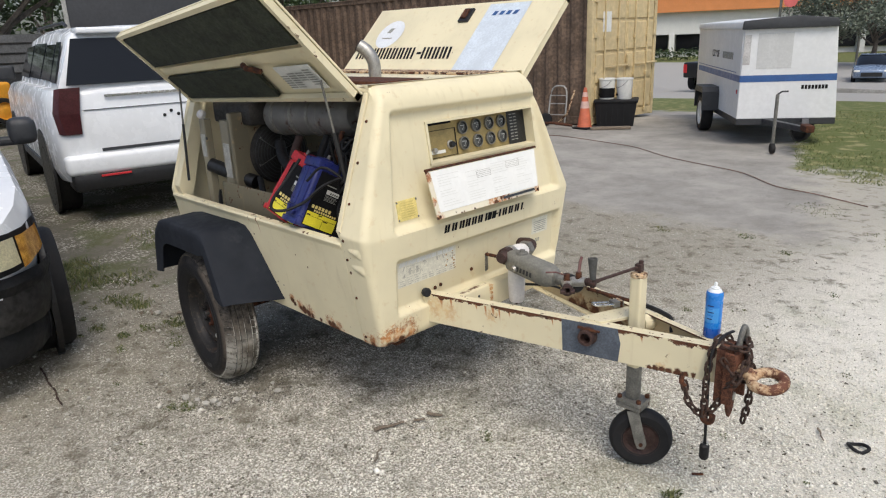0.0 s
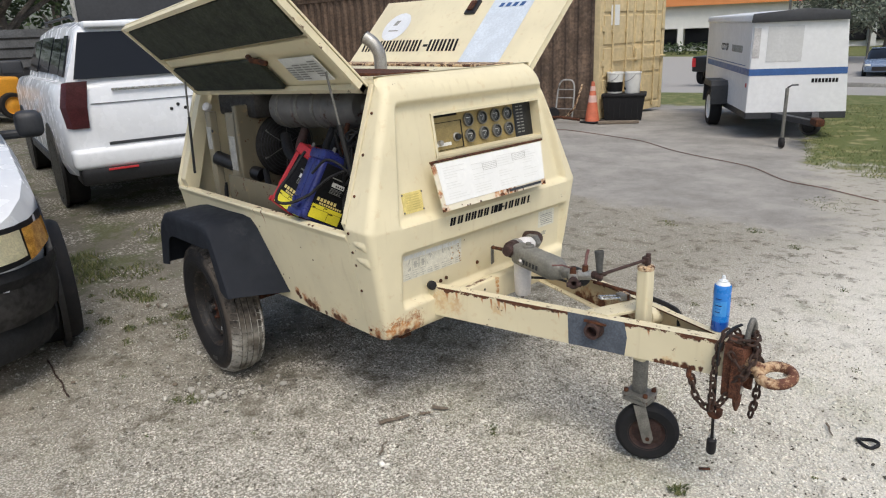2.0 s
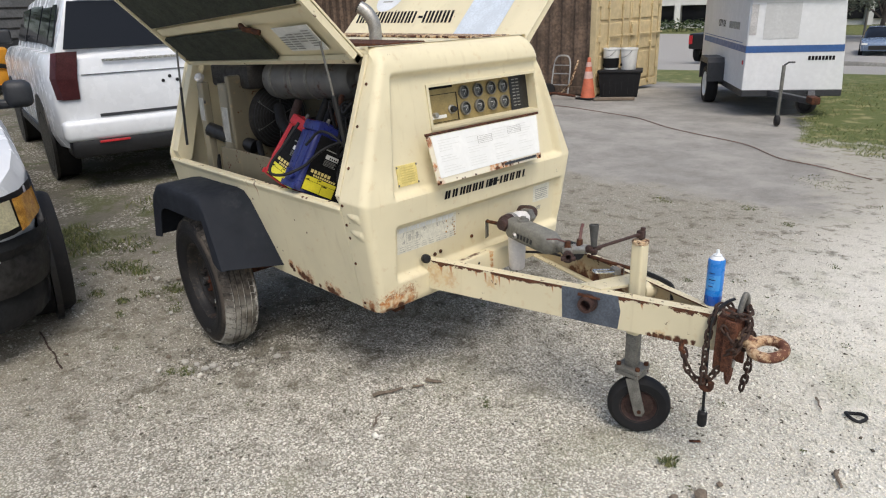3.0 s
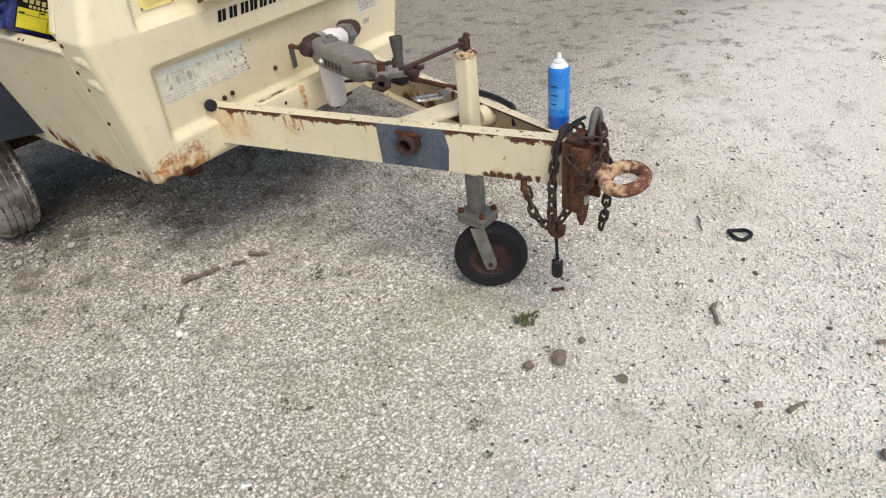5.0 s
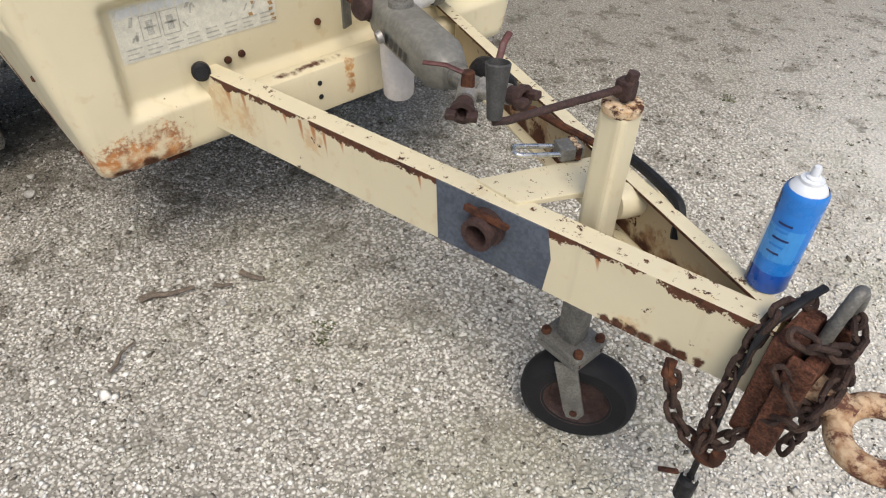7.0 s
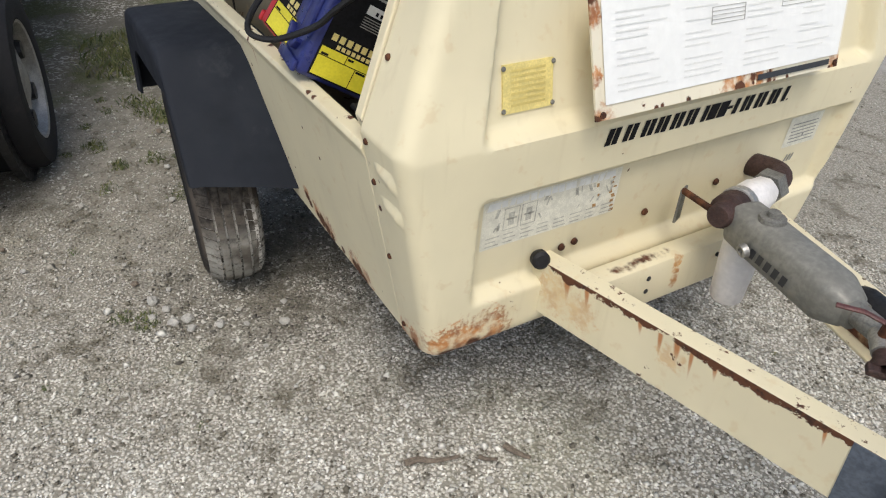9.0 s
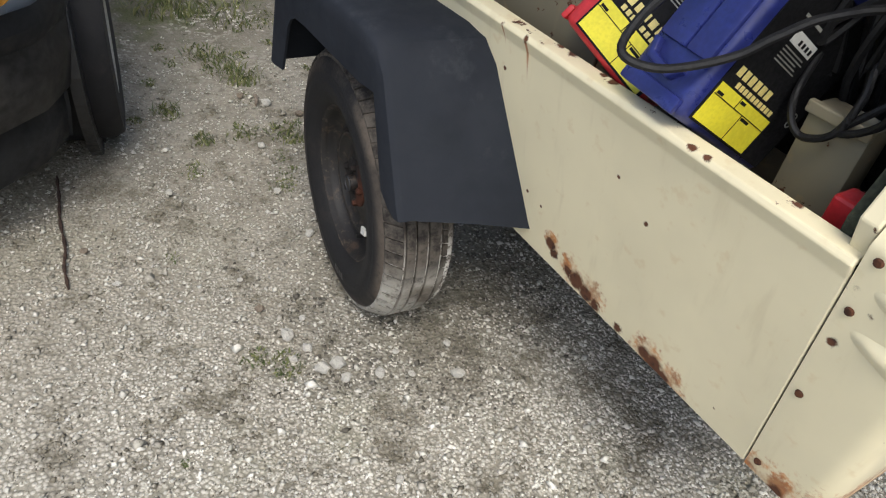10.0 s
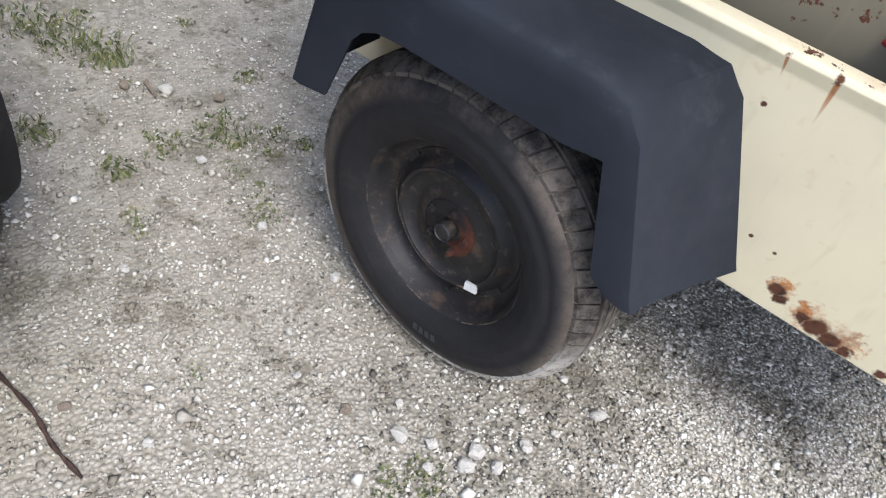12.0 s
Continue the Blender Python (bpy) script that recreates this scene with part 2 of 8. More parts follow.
c = k.mix(k.math("MULTIPLY", k.ramp(k.noise(9, 6, 0.7), 0.56, 0.72), 0.35), c, (0.050, 0.055, 0.062))
c = k.mix(k.math("MULTIPLY", k.ramp(k.noise(14, 5, 0.6, stretch=(7.0, 1.0, 1.0)), 0.72, 0.75), k.math("MULTIPLY", k.ramp(k.noise(3.5, 2), 0.56, 0.62), 0.5)), c, (0.16, 0.165, 0.17))
k.set(color=c, rough=k.ramp(k.noise(15, 4), 0.3, 0.7, 0.70, 0.85), spec=0.16)
k.bump(k.noise(90, 4), 0.10, 0.003)
M_FENDER = k.m
k = Mat("blackened_wheel_steel")
c = k.mix(k.noise(24, 5), (0.010, 0.010, 0.010), (0.024, 0.022, 0.021))
c = k.mix(k.math("MULTIPLY", k.ramp(k.noise(16, 7, 0.75), 0.52, 0.64), 0.7), c, (0.075, 0.050, 0.034))
c = k.mix(k.math("MULTIPLY", k.ramp(k.noise(40, 7, 0.75), 0.56, 0.66), 0.7), c, (0.085, 0.066, 0.050))
k.set(color=c, rough=0.55, spec=0.35)
k.bump(k.noise(60, 5), 0.35, 0.003)
M_RIM = k.m
k = Mat("scuffed_brown_edge")
k.set(color=k.mix(k.ramp(k.noise(9, 6, 0.75), 0.50, 0.64), (0.018, 0.016, 0.015), (0.16, 0.125, 0.092)), rough=0.7, spec=0.3)
M_RIMEDGE = k.m
k = Mat("rust_red_hub")
k.set(color=k.mix(k.ramp(k.math("MULTIPLY_ADD", k.math("ADD", k.axis(k.place(), 0), 1.2445), 4.0, k.noise(16, 5)), 0.50, 0.68), (0.014, 0.012, 0.011), k.mix(k.noise(40, 5), (0.035, 0.015, 0.010), (0.105, 0.034, 0.017))), rough=0.85, spec=0.3)
k.bump(k.noise(70, 5), 0.6, 0.004)
M_HUBRUST = k.m
M_BLACK = plain("black_paint", (0.012, 0.012, 0.013), 0.45, 0, 0.3, 20)
M_FOAM = plain("olive_foam", (0.030, 0.035, 0.022), 0.95, 0, 0.45, 12, 0.6)
M_PAPER = plain("white_label", (0.72, 0.72, 0.68), 0.6, 0, 0.08, 10)
M_FADED = plain("faded_decal", (0.71, 0.685, 0.57), 0.6, 0, 0.14, 60)
M_INK = plain("grey_print", (0.30, 0.30, 0.27), 0.7, 0, 0.2, 60)
M_INK_DARK = plain("black_print", (0.010, 0.010, 0.011), 0.7, 0, 0.2, 60, 0, 0.15)
M_YELLOW = plain("yellow_label", (0.75, 0.66, 0.04), 0.45, 0, 0.08, 20)
M_YPLATE = plain("yellow_plate", (0.72, 0.60, 0.22), 0.5, 0, 0.15, 30)
M_RED = plain("red_plastic", (0.50, 0.025, 0.03), 0.4, 0, 0.15, 12)
M_REDH = plain("dull_red_handle", (0.10, 0.034, 0.03), 0.55, 0, 0.3, 30)
M_BLUE = plain("blue_plastic", (0.021, 0.029, 0.155), 0.35, 0, 0.2, 12)
M_CANBLUE = plain("blue_can", (0.02, 0.20, 0.62), 0.3, 0, 0.08, 10)
M_CANWHITE = plain("white_can", (0.75, 0.78, 0.80), 0.3, 0, 0.06, 10)
M_CANDARK = plain("dark_blue_can", (0.012, 0.02, 0.11), 0.3, 0, 0.1, 10)
M_CLOUDY = plain("cloudy_white_plastic", (0.76, 0.73, 0.70), 0.4, 0, 0.08, 10)
M_OLIVE = plain("olive_gold_panel", (0.33, 0.25, 0.10), 0.45, 0.2, 0.2, 20)
M_GREYPAINT = plain("grey_green_casting", (0.20, 0.195, 0.17), 0.5, 0.15, 0.2, 10, 0.06)
rr = random.Random(31)
M_PAPER_DIRTY = cream("rust_edged_flap", base=(0.76, 0.70, 0.545), specks=0.70, light=[((0.086, 0.02 + 0.03 * i, 0.964), 0.026) for i in range(5)] + [((0.086, -0.31, 0.964), 0.03), ((0.086, 0.36, 0.965), 0.03), ((0.06, -0.325, 1.03), 0.02), ((0.03, -0.325, 1.13), 0.025)],
                      blobs=[((0.087, rr.uniform(-0.33, 0.38), 0.957 + 0.004 * rr.random()), rr.uniform(0.005, 0.009)) for i in range(10)] + [((0.086, rr.uniform(0.0, 0.14), 0.960 + 0.016 * rr.random()), rr.uniform(0.006, 0.012)) for i in range(9)] + [((0.087, -0.325, 0.958), 0.012), ((0.087, 0.365, 0.960), 0.016), ((0.02, -0.327, 1.155), 0.014)])
M_SHEET = plain("clean_white_sheet", (0.80, 0.80, 0.765), 0.55, 0, 0.03, 6)
M_PANE = Mat("dark_glass").set(color=(0.008, 0.009, 0.012), rough=0.06, spec=0.28).m
M_WHITE = plain("white_car_paint", (0.74, 0.76, 0.78), 0.22, 0, 0.03, 2)
M_TRIM = plain("dark_grey_trim", (0.03, 0.032, 0.036), 0.5, 0, 0.2, 8)
M_LENS = plain("cloudy_headlight_lens", (0.70, 0.66, 0.46), 0.15, 0, 0.15, 14)
M_AMBER = plain("amber_lens", (0.92, 0.43, 0.08), 0.12, 0, 0.4, 26, 0, 0.8)
M_TAIL = plain("dark_red_lens", (0.060, 0.016, 0.018), 0.15, 0, 0.3, 10)
M_TWIG = plain("grey_twig", (0.20, 0.16, 0.12), 0.9, 0, 0.4, 60, 0.6)
M_STONE = plain("pale_stone", (0.48, 0.46, 0.41), 0.85, 0, 0.2, 40, 0.5)
M_BROWNSTONE = plain("brown_stone", (0.20, 0.16, 0.12), 0.85, 0, 0.3, 40, 0.5)


# ---- mesh helpers ----
def part(name, bm, material, parent=None, label="", smooth=False):
    """Links a bmesh as one mesh object."""
    me = bpy.data.meshes.new(name)
    bmesh.ops.recalc_face_normals(bm, faces=bm.faces)
    bm.to_mesh(me)
    bm.free()
    for m in material if isinstance(material, (list, tuple)) else [material]:
        me.materials.append(m)
    if smooth:
        me.shade_smooth()
        me.set_sharp_from_angle(angle=radians(38))
    ob = new(name, me)
    ob.parent = parent
    if label:
        tagged(ob, label)
    return ob


def thing(name, m, label, category, group="", kind=""):
    """An Empty at a thing's base, whose parts are its children."""
    ob = new(name)
    ob.empty_display_size = 0.1
    ob.matrix_basis = m
    return tagged(ob, label, category, group, kind)


def solo(name, bm, material, label, category, m=None, group="", kind="", smooth=True):
    ob = part(name, bm, material, None, "", smooth)
    if m is not None:
        ob.matrix_basis = m
    return tagged(ob, label, category, group, kind)


def box(x0, x1, y0, y1, z0, z1, r=0.0, seg=2, bm=None, m=None):
    bm = bm or bmesh.new()
    q = bmesh.ops.create_cube(bm, size=1.0)["verts"]
    for v in q:
        v.co = Vector((x0 + (v.co.x + 0.5) * (x1 - x0), y0 + (v.co.y + 0.5) * (y1 - y0), z0 + (v.co.z + 0.5) * (z1 - z0)))
    if r:
        es = list({e for v in q for e in v.link_edges})
        out = bmesh.ops.bevel(bm, geom=es, offset=r, segments=seg, profile=0.5, affect="EDGES")
        q = list({v for f in out["faces"] for v in f.verts} | {v for v in q if v.is_valid})
    if m is not None:
        bmesh.ops.transform(bm, matrix=m, verts=q)
    return bm


def prism(outline, a, b, axis="y", r=0.0, seg=2, bm=None):
    """A closed outline pushed along an axis from a to b. The outline is in the other two axes, in the order x, y, z."""
    bm = bm or bmesh.new()

    def at(u, v, w):
        return {"x": (w, u, v), "y": (u, w, v), "z": (u, v, w)}[axis]

    lo = [bm.verts.new(at(u, v, a)) for u, v in outline]
    hi = [bm.verts.new(at(u, v, b)) for u, v in outline]
    n = len(outline)
    fs = [bm.faces.new(lo), bm.faces.new(hi)] + [bm.faces.new((lo[i], lo[(i + 1) % n], hi[(i + 1) % n], hi[i])) for i in range(n)]
    if r:
        bmesh.ops.recalc_face_normals(bm, faces=fs)
        bmesh.ops.bevel(bm, geom=list({e for f in fs for e in f.edges}), offset=r, segments=seg, profile=0.5, affect="EDGES")
    return bm


def lathe(profile, n=32, m=None, bm=None):
    """Turns (radius, height) points round z."""
    bm = bm or bmesh.new()
    rings = []
    for r, h in profile:
        if r < 1e-6:
            rings.append([bm.verts.new((0, 0, h))])
        else:
            rings.append([bm.verts.new((r * math.cos(2 * math.pi * i / n), r * math.sin(2 * math.pi * i / n), h)) for i in range(n)])
    for a, b in zip(rings, rings[1:]):
        for i in range(n):
            j = (i + 1) % n
            if len(a) == 1 and len(b) > 1:
                bm.faces.new((a[0], b[i], b[j]))
            elif len(b) == 1 and len(a) > 1:
                bm.faces.new((a[i], a[j], b[0]))
            elif len(a) > 1:
                bm.faces.new((a[i], a[j], b[j], b[i]))
    if m is not None:
        bmesh.ops.transform(bm, matrix=m, verts=[v for r in rings for v in r])
    return bm


def tube(points, r, n=10, bm=None, closed=False, radii=None, flat=1.0):
    """A round bar along a path."""
    bm = bm or bmesh.new()
    pts = [Vector(p) for p in points]
    rings, up = [], Vector((0.13, 0.21, 0.97)).normalized()
    for i, p in enumerate(pts):
        a = pts[i - 1] if (i or closed) else p
        b = pts[(i + 1) % len(pts)] if (i + 1 < len(pts) or closed) else p
        d = (b - a).normalized()
        s = d.cross(up)
        s = s.normalized() if s.length > 1e-4 else Vector((1, 0, 0))
        u = s.cross(d).normalized()
        rr = radii[i] if radii else r
        rings.append([bm.verts.new(p + rr * (math.cos(2 * math.pi * k / n) * s + flat * math.sin(2 * math.pi * k / n) * u)) for k in range(n)])
    pairs = list(zip(rings, rings[1:])) + ([(rings[-1], rings[0])] if closed else [])
    for a, b in pairs:
        for k in range(n):
            bm.faces.new((a[k], a[(k + 1) % n], b[(k + 1) % n], b[k]))
    if not closed:
        bm.faces.new(rings[0]), bm.faces.new(rings[-1])
    return bm


def curve(points, steps=8):
    """A smooth path through points."""
    p = [Vector(q) for q in points]
    p = [2 * p[0] - p[1]] + p + [2 * p[-1] - p[-2]]
    out = []
    for a, b, c, d in zip(p, p[1:], p[2:], p[3:]):
        for i in range(steps):
            t = i / steps
            out.append(0.5 * (2 * b + (c - a) * t + (2 * a - 5 * b + 4 * c - d) * t * t + (3 * b - a - 3 * c + d) * t ** 3))
    return out + [p[-2]]


def aim(a, b):
    """The pose at a whose z points to b."""
    d = Vector(b) - Vector(a)
    return Matrix.Translation(a) @ d.to_track_quat("Z", "Y").to_matrix().to_4x4()


def rod(a, b, r, n=14, bm=None, r2=None):
    h = (Vector(b) - Vector(a)).length
    r2 = r if r2 is None else r2
    return lathe([(0, 0), (r, 0), (r2, h), (0, h)], n, aim(a, b), bm)


def sheet(outline, thick, r=0.0):
    """A flat plate from an outline of 3D points, with thickness along its normal."""
    bm = bmesh.new()
    vs = [bm.verts.new(p) for p in outline]
    f = bm.faces.new(vs)
    f.normal_update()
    nrm = f.normal.copy()
    out = bmesh.ops.extrude_face_region(bm, geom=[f])
    for v in out["geom"]:
        if isinstance(v, bmesh.types.BMVert):
            v.co -= nrm * thick
    if r:
        bmesh.ops.bevel(bm, geom=bm.edges[:], offset=r, segments=2, profile=0.5, affect="EDGES")
    return bm


def strips(rects, to_world, lift, bm=None):
    """Thin bars of print on a surface; each is (u0, u1, v0, v1, slant)."""
    bm = bm or bmesh.new()
    for u0, u1, v0, v1, s in rects:
        d = s * (v1 - v0)
        q = [to_world(u0, v0, lift), to_world(u1, v0, lift), to_world(u1 + d, v1, lift), to_world(u0 + d, v1, lift)]
        bm.faces.new([bm.verts.new(c) for c in q])
    return bm


def smooth01(a, b, x):
    t = min(1.0, max(0.0, (x - a) / (b - a)))
    return t * t * (3 - 2 * t)


# ---- the ground: one sheet of gravel, dirt, concrete, grass and road ----
def drop(x, y):
    """The lie of the land: level round the machine, falling gently far behind it."""
    d = math.hypot(x - 2.0, y + 2.3)
    dip = -0.045 * math.exp(-((x + 1.2) ** 2 + (y + 0.75) ** 2) / 0.30)
    if y < 3:
        return dip
    return dip - 0.055 * max(0.0, min(d, 44.0) - 14.0)


def ground_material():
    k = Mat("gravel_ground")
    p = k.place()
    x, y = k.axis(p, 0), k.axis(p, 1)
    wide = k.noise(0.7, 5, at=p)
    mid = k.noise(3.5, 5, at=p)
    fine = k.noise(60, 4, at=p)
    stone = k.axis(k.cells(95, p), 0)
    gap = k.cells(95, p, what="Distance")
    g = k.mix(stone, (0.53, 0.50, 0.43), (0.72, 0.69, 0.605))
    g = k.mix(k.ramp(gap, 0.34, 0.60), g, (0.29, 0.27, 0.222))
    # paler stone away from the machine and a dusting of moss
    g = k.mix(k.math("MULTIPLY", k.ramp(k.math("MULTIPLY_ADD", k.math("SUBTRACT", wide, 0.5), 1.5, k.math("MULTIPLY_ADD", y, 0.35, x)), 0.6, 1.9), 0.75), g, (0.78, 0.75, 0.665))
    g = k.mix(k.math("MULTIPLY", k.ramp(k.noise(1.6, 7, 0.7, at=p), 0.50, 0.66), 0.30), g, (0.33, 0.335, 0.22))
    dirt = k.mix(k.ramp(k.math("ADD", k.math("MULTIPLY", fine, 0.5), k.math("MULTIPLY", k.noise(9, 6, 0.7, at=p), 0.5)), 0.36, 0.62), (0.09, 0.078, 0.058), (0.40, 0.37, 0.31))
    # dirtier towards the cars on the left
    left = k.ramp(k.math("MULTIPLY_ADD", k.math("SUBTRACT", mid, 0.5), 2.2, k.math("MULTIPLY_ADD", k.math("SUBTRACT", wide, 0.5), 2.5, x)), -1.0, -2.6)
    g = k.mix(k.math("MULTIPLY", left, 0.90), g, dirt)
    # darker still near the cars: dirt plus their shade in the colour
    g = k.mix(k.math("MULTIPLY", k.ramp(k.math("MULTIPLY_ADD", k.math("SUBTRACT", mid, 0.5), 1.6, x), -2.7, -3.6), 0.8), g, k.mix(fine, (0.055, 0.05, 0.036), (0.15, 0.135, 0.10)))
    soil = k.math("MULTIPLY", k.ramp(k.noise(7, 6, 0.7, at=p), 0.52, 0.66), k.ramp(k.math("ADD", x, k.math("MULTIPLY", y, -0.35)), 1.2, -0.7))
    g = k.mix(k.math("MULTIPLY", k.ramp(k.math("ADD", x, k.math("MULTIPLY", y, -0.35)), 0.5, -1.2), 0.62), g, (0.25, 0.228, 0.18))
    g = k.mix(k.math("MULTIPLY", soil, 0.85), g, (0.14, 0.125, 0.09))
    g = k.mix(k.math("MULTIPLY", k.ramp(mid, 0.56, 0.72), 0.45), g, dirt)
    # behind the machine: dirt and car shade painted dark, then pale chips and moss
    back = k.ramp(x, -2.4, -3.3)
    g = k.mix(k.math("MULTIPLY", back, 0.55), g, (0.085, 0.077, 0.058))
    g = k.mix(k.math("MULTIPLY", back, k.math("MULTIPLY", k.ramp(k.noise(40, 4, 0.6, at=p), 0.53, 0.60), k.ramp(k.noise(1.8, 5, at=p), 0.38, 0.58))), g, (0.47, 0.45, 0.39))
    g = k.mix(k.math("MULTIPLY", back, k.math("MULTIPLY", k.ramp(k.noise(2.4, 7, 0.7, at=p), 0.50, 0.60), 0.75)), g, k.mix(fine, (0.045, 0.055, 0.022), (0.13, 0.14, 0.06)))
    # shade under the machine, painted in with the soil round the wheel
    shade_dirt = k.near((-1.16, -0.62, 0.0), 0.56, p, k.noise(5, 6, 0.7, at=p), 0.8)
    g = k.mix(k.math("MULTIPLY", shade_dirt, 0.42), g, k.mix(fine, (0.055, 0.052, 0.040), (0.20, 0.185, 0.15)))
    # concrete
    wob = k.math("MULTIPLY", k.math("SUBTRACT", k.noise(1.7, 7, 0.7, at=p), 0.5), 1.9)
    conc = k.math("MULTIPLY", k.ramp(k.math("ADD", y, wob), 3.25, 3.75), k.ramp(k.math("ADD", k.math("MULTIPLY_ADD", k.math("SUBTRACT", y, 4.6), 0.40, x), wob), 0.35, -0.15))
    cc = k.mix(k.ramp(k.noise(1.1, 9, 0.72, at=p), 0.30, 0.70), (0.205, 0.195, 0.175), (0.37, 0.35, 0.315))
    cc = k.mix(k.math("MULTIPLY", k.ramp(k.noise(5.0, 8, 0.75, at=p), 0.55, 0.70), 0.45), cc, (0.13, 0.12, 0.105))
    cc = k.mix(k.math("MULTIPLY", k.ramp(k.noise(140, 3, at=p), 0.45, 0.65), 0.35), cc, (0.42, 0.40, 0.36))
    c = k.mix(conc, g, cc)
    # grass beside the slab and beyond it
    gs = k.math("ADD", k.math("MULTIPLY_ADD", k.math("SUBTRACT", mid, 0.5), 2.5, y), 0.0)
    right = k.math("MULTIPLY", k.ramp(gs, 6.2, 6.8), k.ramp(k.math("MULTIPLY_ADD", k.math("SUBTRACT", y, 6.5), 0.35, k.math("MULTIPLY_ADD", k.math("SUBTRACT", mid, 0.5), 1.0, x)), -0.85, -0.6))
    far = k.ramp(gs, 12.2, 12.8)
    grass = k.math("MAXIMUM", right, far)
    gc = k.mix(k.noise(25, 5, 0.7, at=p), (0.070, 0.095, 0.03), (0.17, 0.185, 0.07))
    gc = k.mix(k.ramp(mid, 0.5, 0.7), gc, (0.28, 0.26, 0.13))
    c = k.mix(k.math("MULTIPLY", grass, k.ramp(mid, 0.15, 0.33)), c, gc)
    road = k.math("MULTIPLY", k.ramp(y, 19.0, 19.2), k.ramp(y, 62.0, 61.5))
    c = k.mix(road, c, k.mix(fine, (0.30, 0.29, 0.27), (0.40, 0.385, 0.36)))
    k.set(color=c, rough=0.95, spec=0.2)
    h = k.math("ADD", k.math("MULTIPLY", k.math("SUBTRACT", 1.0, gap), k.math("SUBTRACT", 1.0, conc)), k.math("MULTIPLY", fine, 0.3))
    k.bump(h, 0.9, 0.006)
    return k.m


def lines(lo, hi, near0, near1, fine, growth):
    out, v, st = [], near0, fine
    while v < near1:
        out.append(v)
        v += fine
    a, st = near1, fine
    while a < hi:
        out.append(a)
        st *= growth
        a += st
    out.append(hi)
    a, st = near0 - fine, fine
    while a > lo:
        out.append(a)
        st *= growth
        a -= st
    out.append(lo)
    return sorted(out)


def build_ground():
    xs, ys = lines(-600, 600, -5, 4, 0.10, 1.12), lines(-300, 900, -3.5, 4, 0.10, 1.12)
    co, faces = [], []
    for x in xs:
        for y in ys:
            w = 0.012 * noise.noise((x * 1.3, y * 1.3, 0.0)) + 0.006 * noise.noise((x * 5, y * 5, 3.0))
            near_machine = 1.0 if abs(x) < 6 and abs(y) < 5 else 0.4
            co.append((x, y, drop(x, y) + w * near_machine - 0.006))
    n = len(ys)
    for i in range(len(xs) - 1):
        for j in range(n - 1):
            faces.append((i * n + j, (i + 1) * n + j, (i + 1) * n + j + 1, i * n + j + 1))
    me = bpy.data.meshes.new("ground")
    me.from_pydata(co, [], faces)
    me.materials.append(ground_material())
    me.shade_smooth()
    tagged(new("ground", me), "pale crushed limestone gravel with dirt, weeds, a stained slab and grass", "ground", kind="structure")


build_ground()


# ---- the towed air compressor ----
comp = thing("air_compressor", pose(0, 0, 0), "rusty cream towed air compressor with both side doors raised", "compressor")
Z_LOW, Z_SILL, Z_ROOF = 0.43, 0.93, 1.50
SEAM = -0.12
REAR = -1.62


def half(z):
    """Half the body's width at a height: widest at the sill."""
    if z < Z_SILL:
        return 0.605 + (0.69 - 0.605) * (z - Z_LOW) / (Z_SILL - Z_LOW)
    return 0.69 + (0.49 - 0.69) * (z - Z_SILL) / (Z_ROOF - 0.03 - Z_SILL)


def front_x(z):
    """The front face's place along the machine: upright below, leaning back above."""
    return 0.035 - 0.16 * max(0.0, z - 0.92) if z > 0.92 else 0.035 - 0.05 * (0.92 - z)


WIN = (-0.235, 0.490, 1.165, 1.345)


def recess(y, z):
    """The depth of the two pressed recesses at a place on the front face."""
    def bowl(y0, y1, z0, z1, w):
        return smooth01(y0, y0 + w, y) * smooth01(y1, y1 - w, y) * smooth01(z0, z0 + w, z) * smooth01(z1, z1 - w, z)
    top = bowl(-0.535 + 0.16 * (z - 0.9), 0.62 - 0.20 * (z - 0.9), 0.915, 1.42, 0.03)
    low = bowl(-0.525, 0.625, 0.55, 0.815, 0.03)
    return 0.034 * max(top, low)


def spaced(a, b, n, edge):
    """n places from a to b, denser within edge of both ends."""
    out = [a + edge * (1 - math.cos(math.pi / 2 * i / 5)) for i in range(5)]
    out += [a + edge + (b - a - 2 * edge) * i / n for i in range(n + 1)]
    return out + [b - edge * (1 - math.cos(math.pi / 2 * i / 5)) for i in range(4, -1, -1)]


def rounding(d, r):
    return 0.0 if d >= r else r - math.sqrt(max(0.0, r * r - (r - d) ** 2))


def face_x(y, z):
    d = half(z) - abs(y)
    return front_x(z) - recess(y, z) - min(0.13, rounding(d, 0.036) + rounding(Z_ROOF + 0.02 - z, 0.085) + rounding(z - Z_LOW, 0.028))


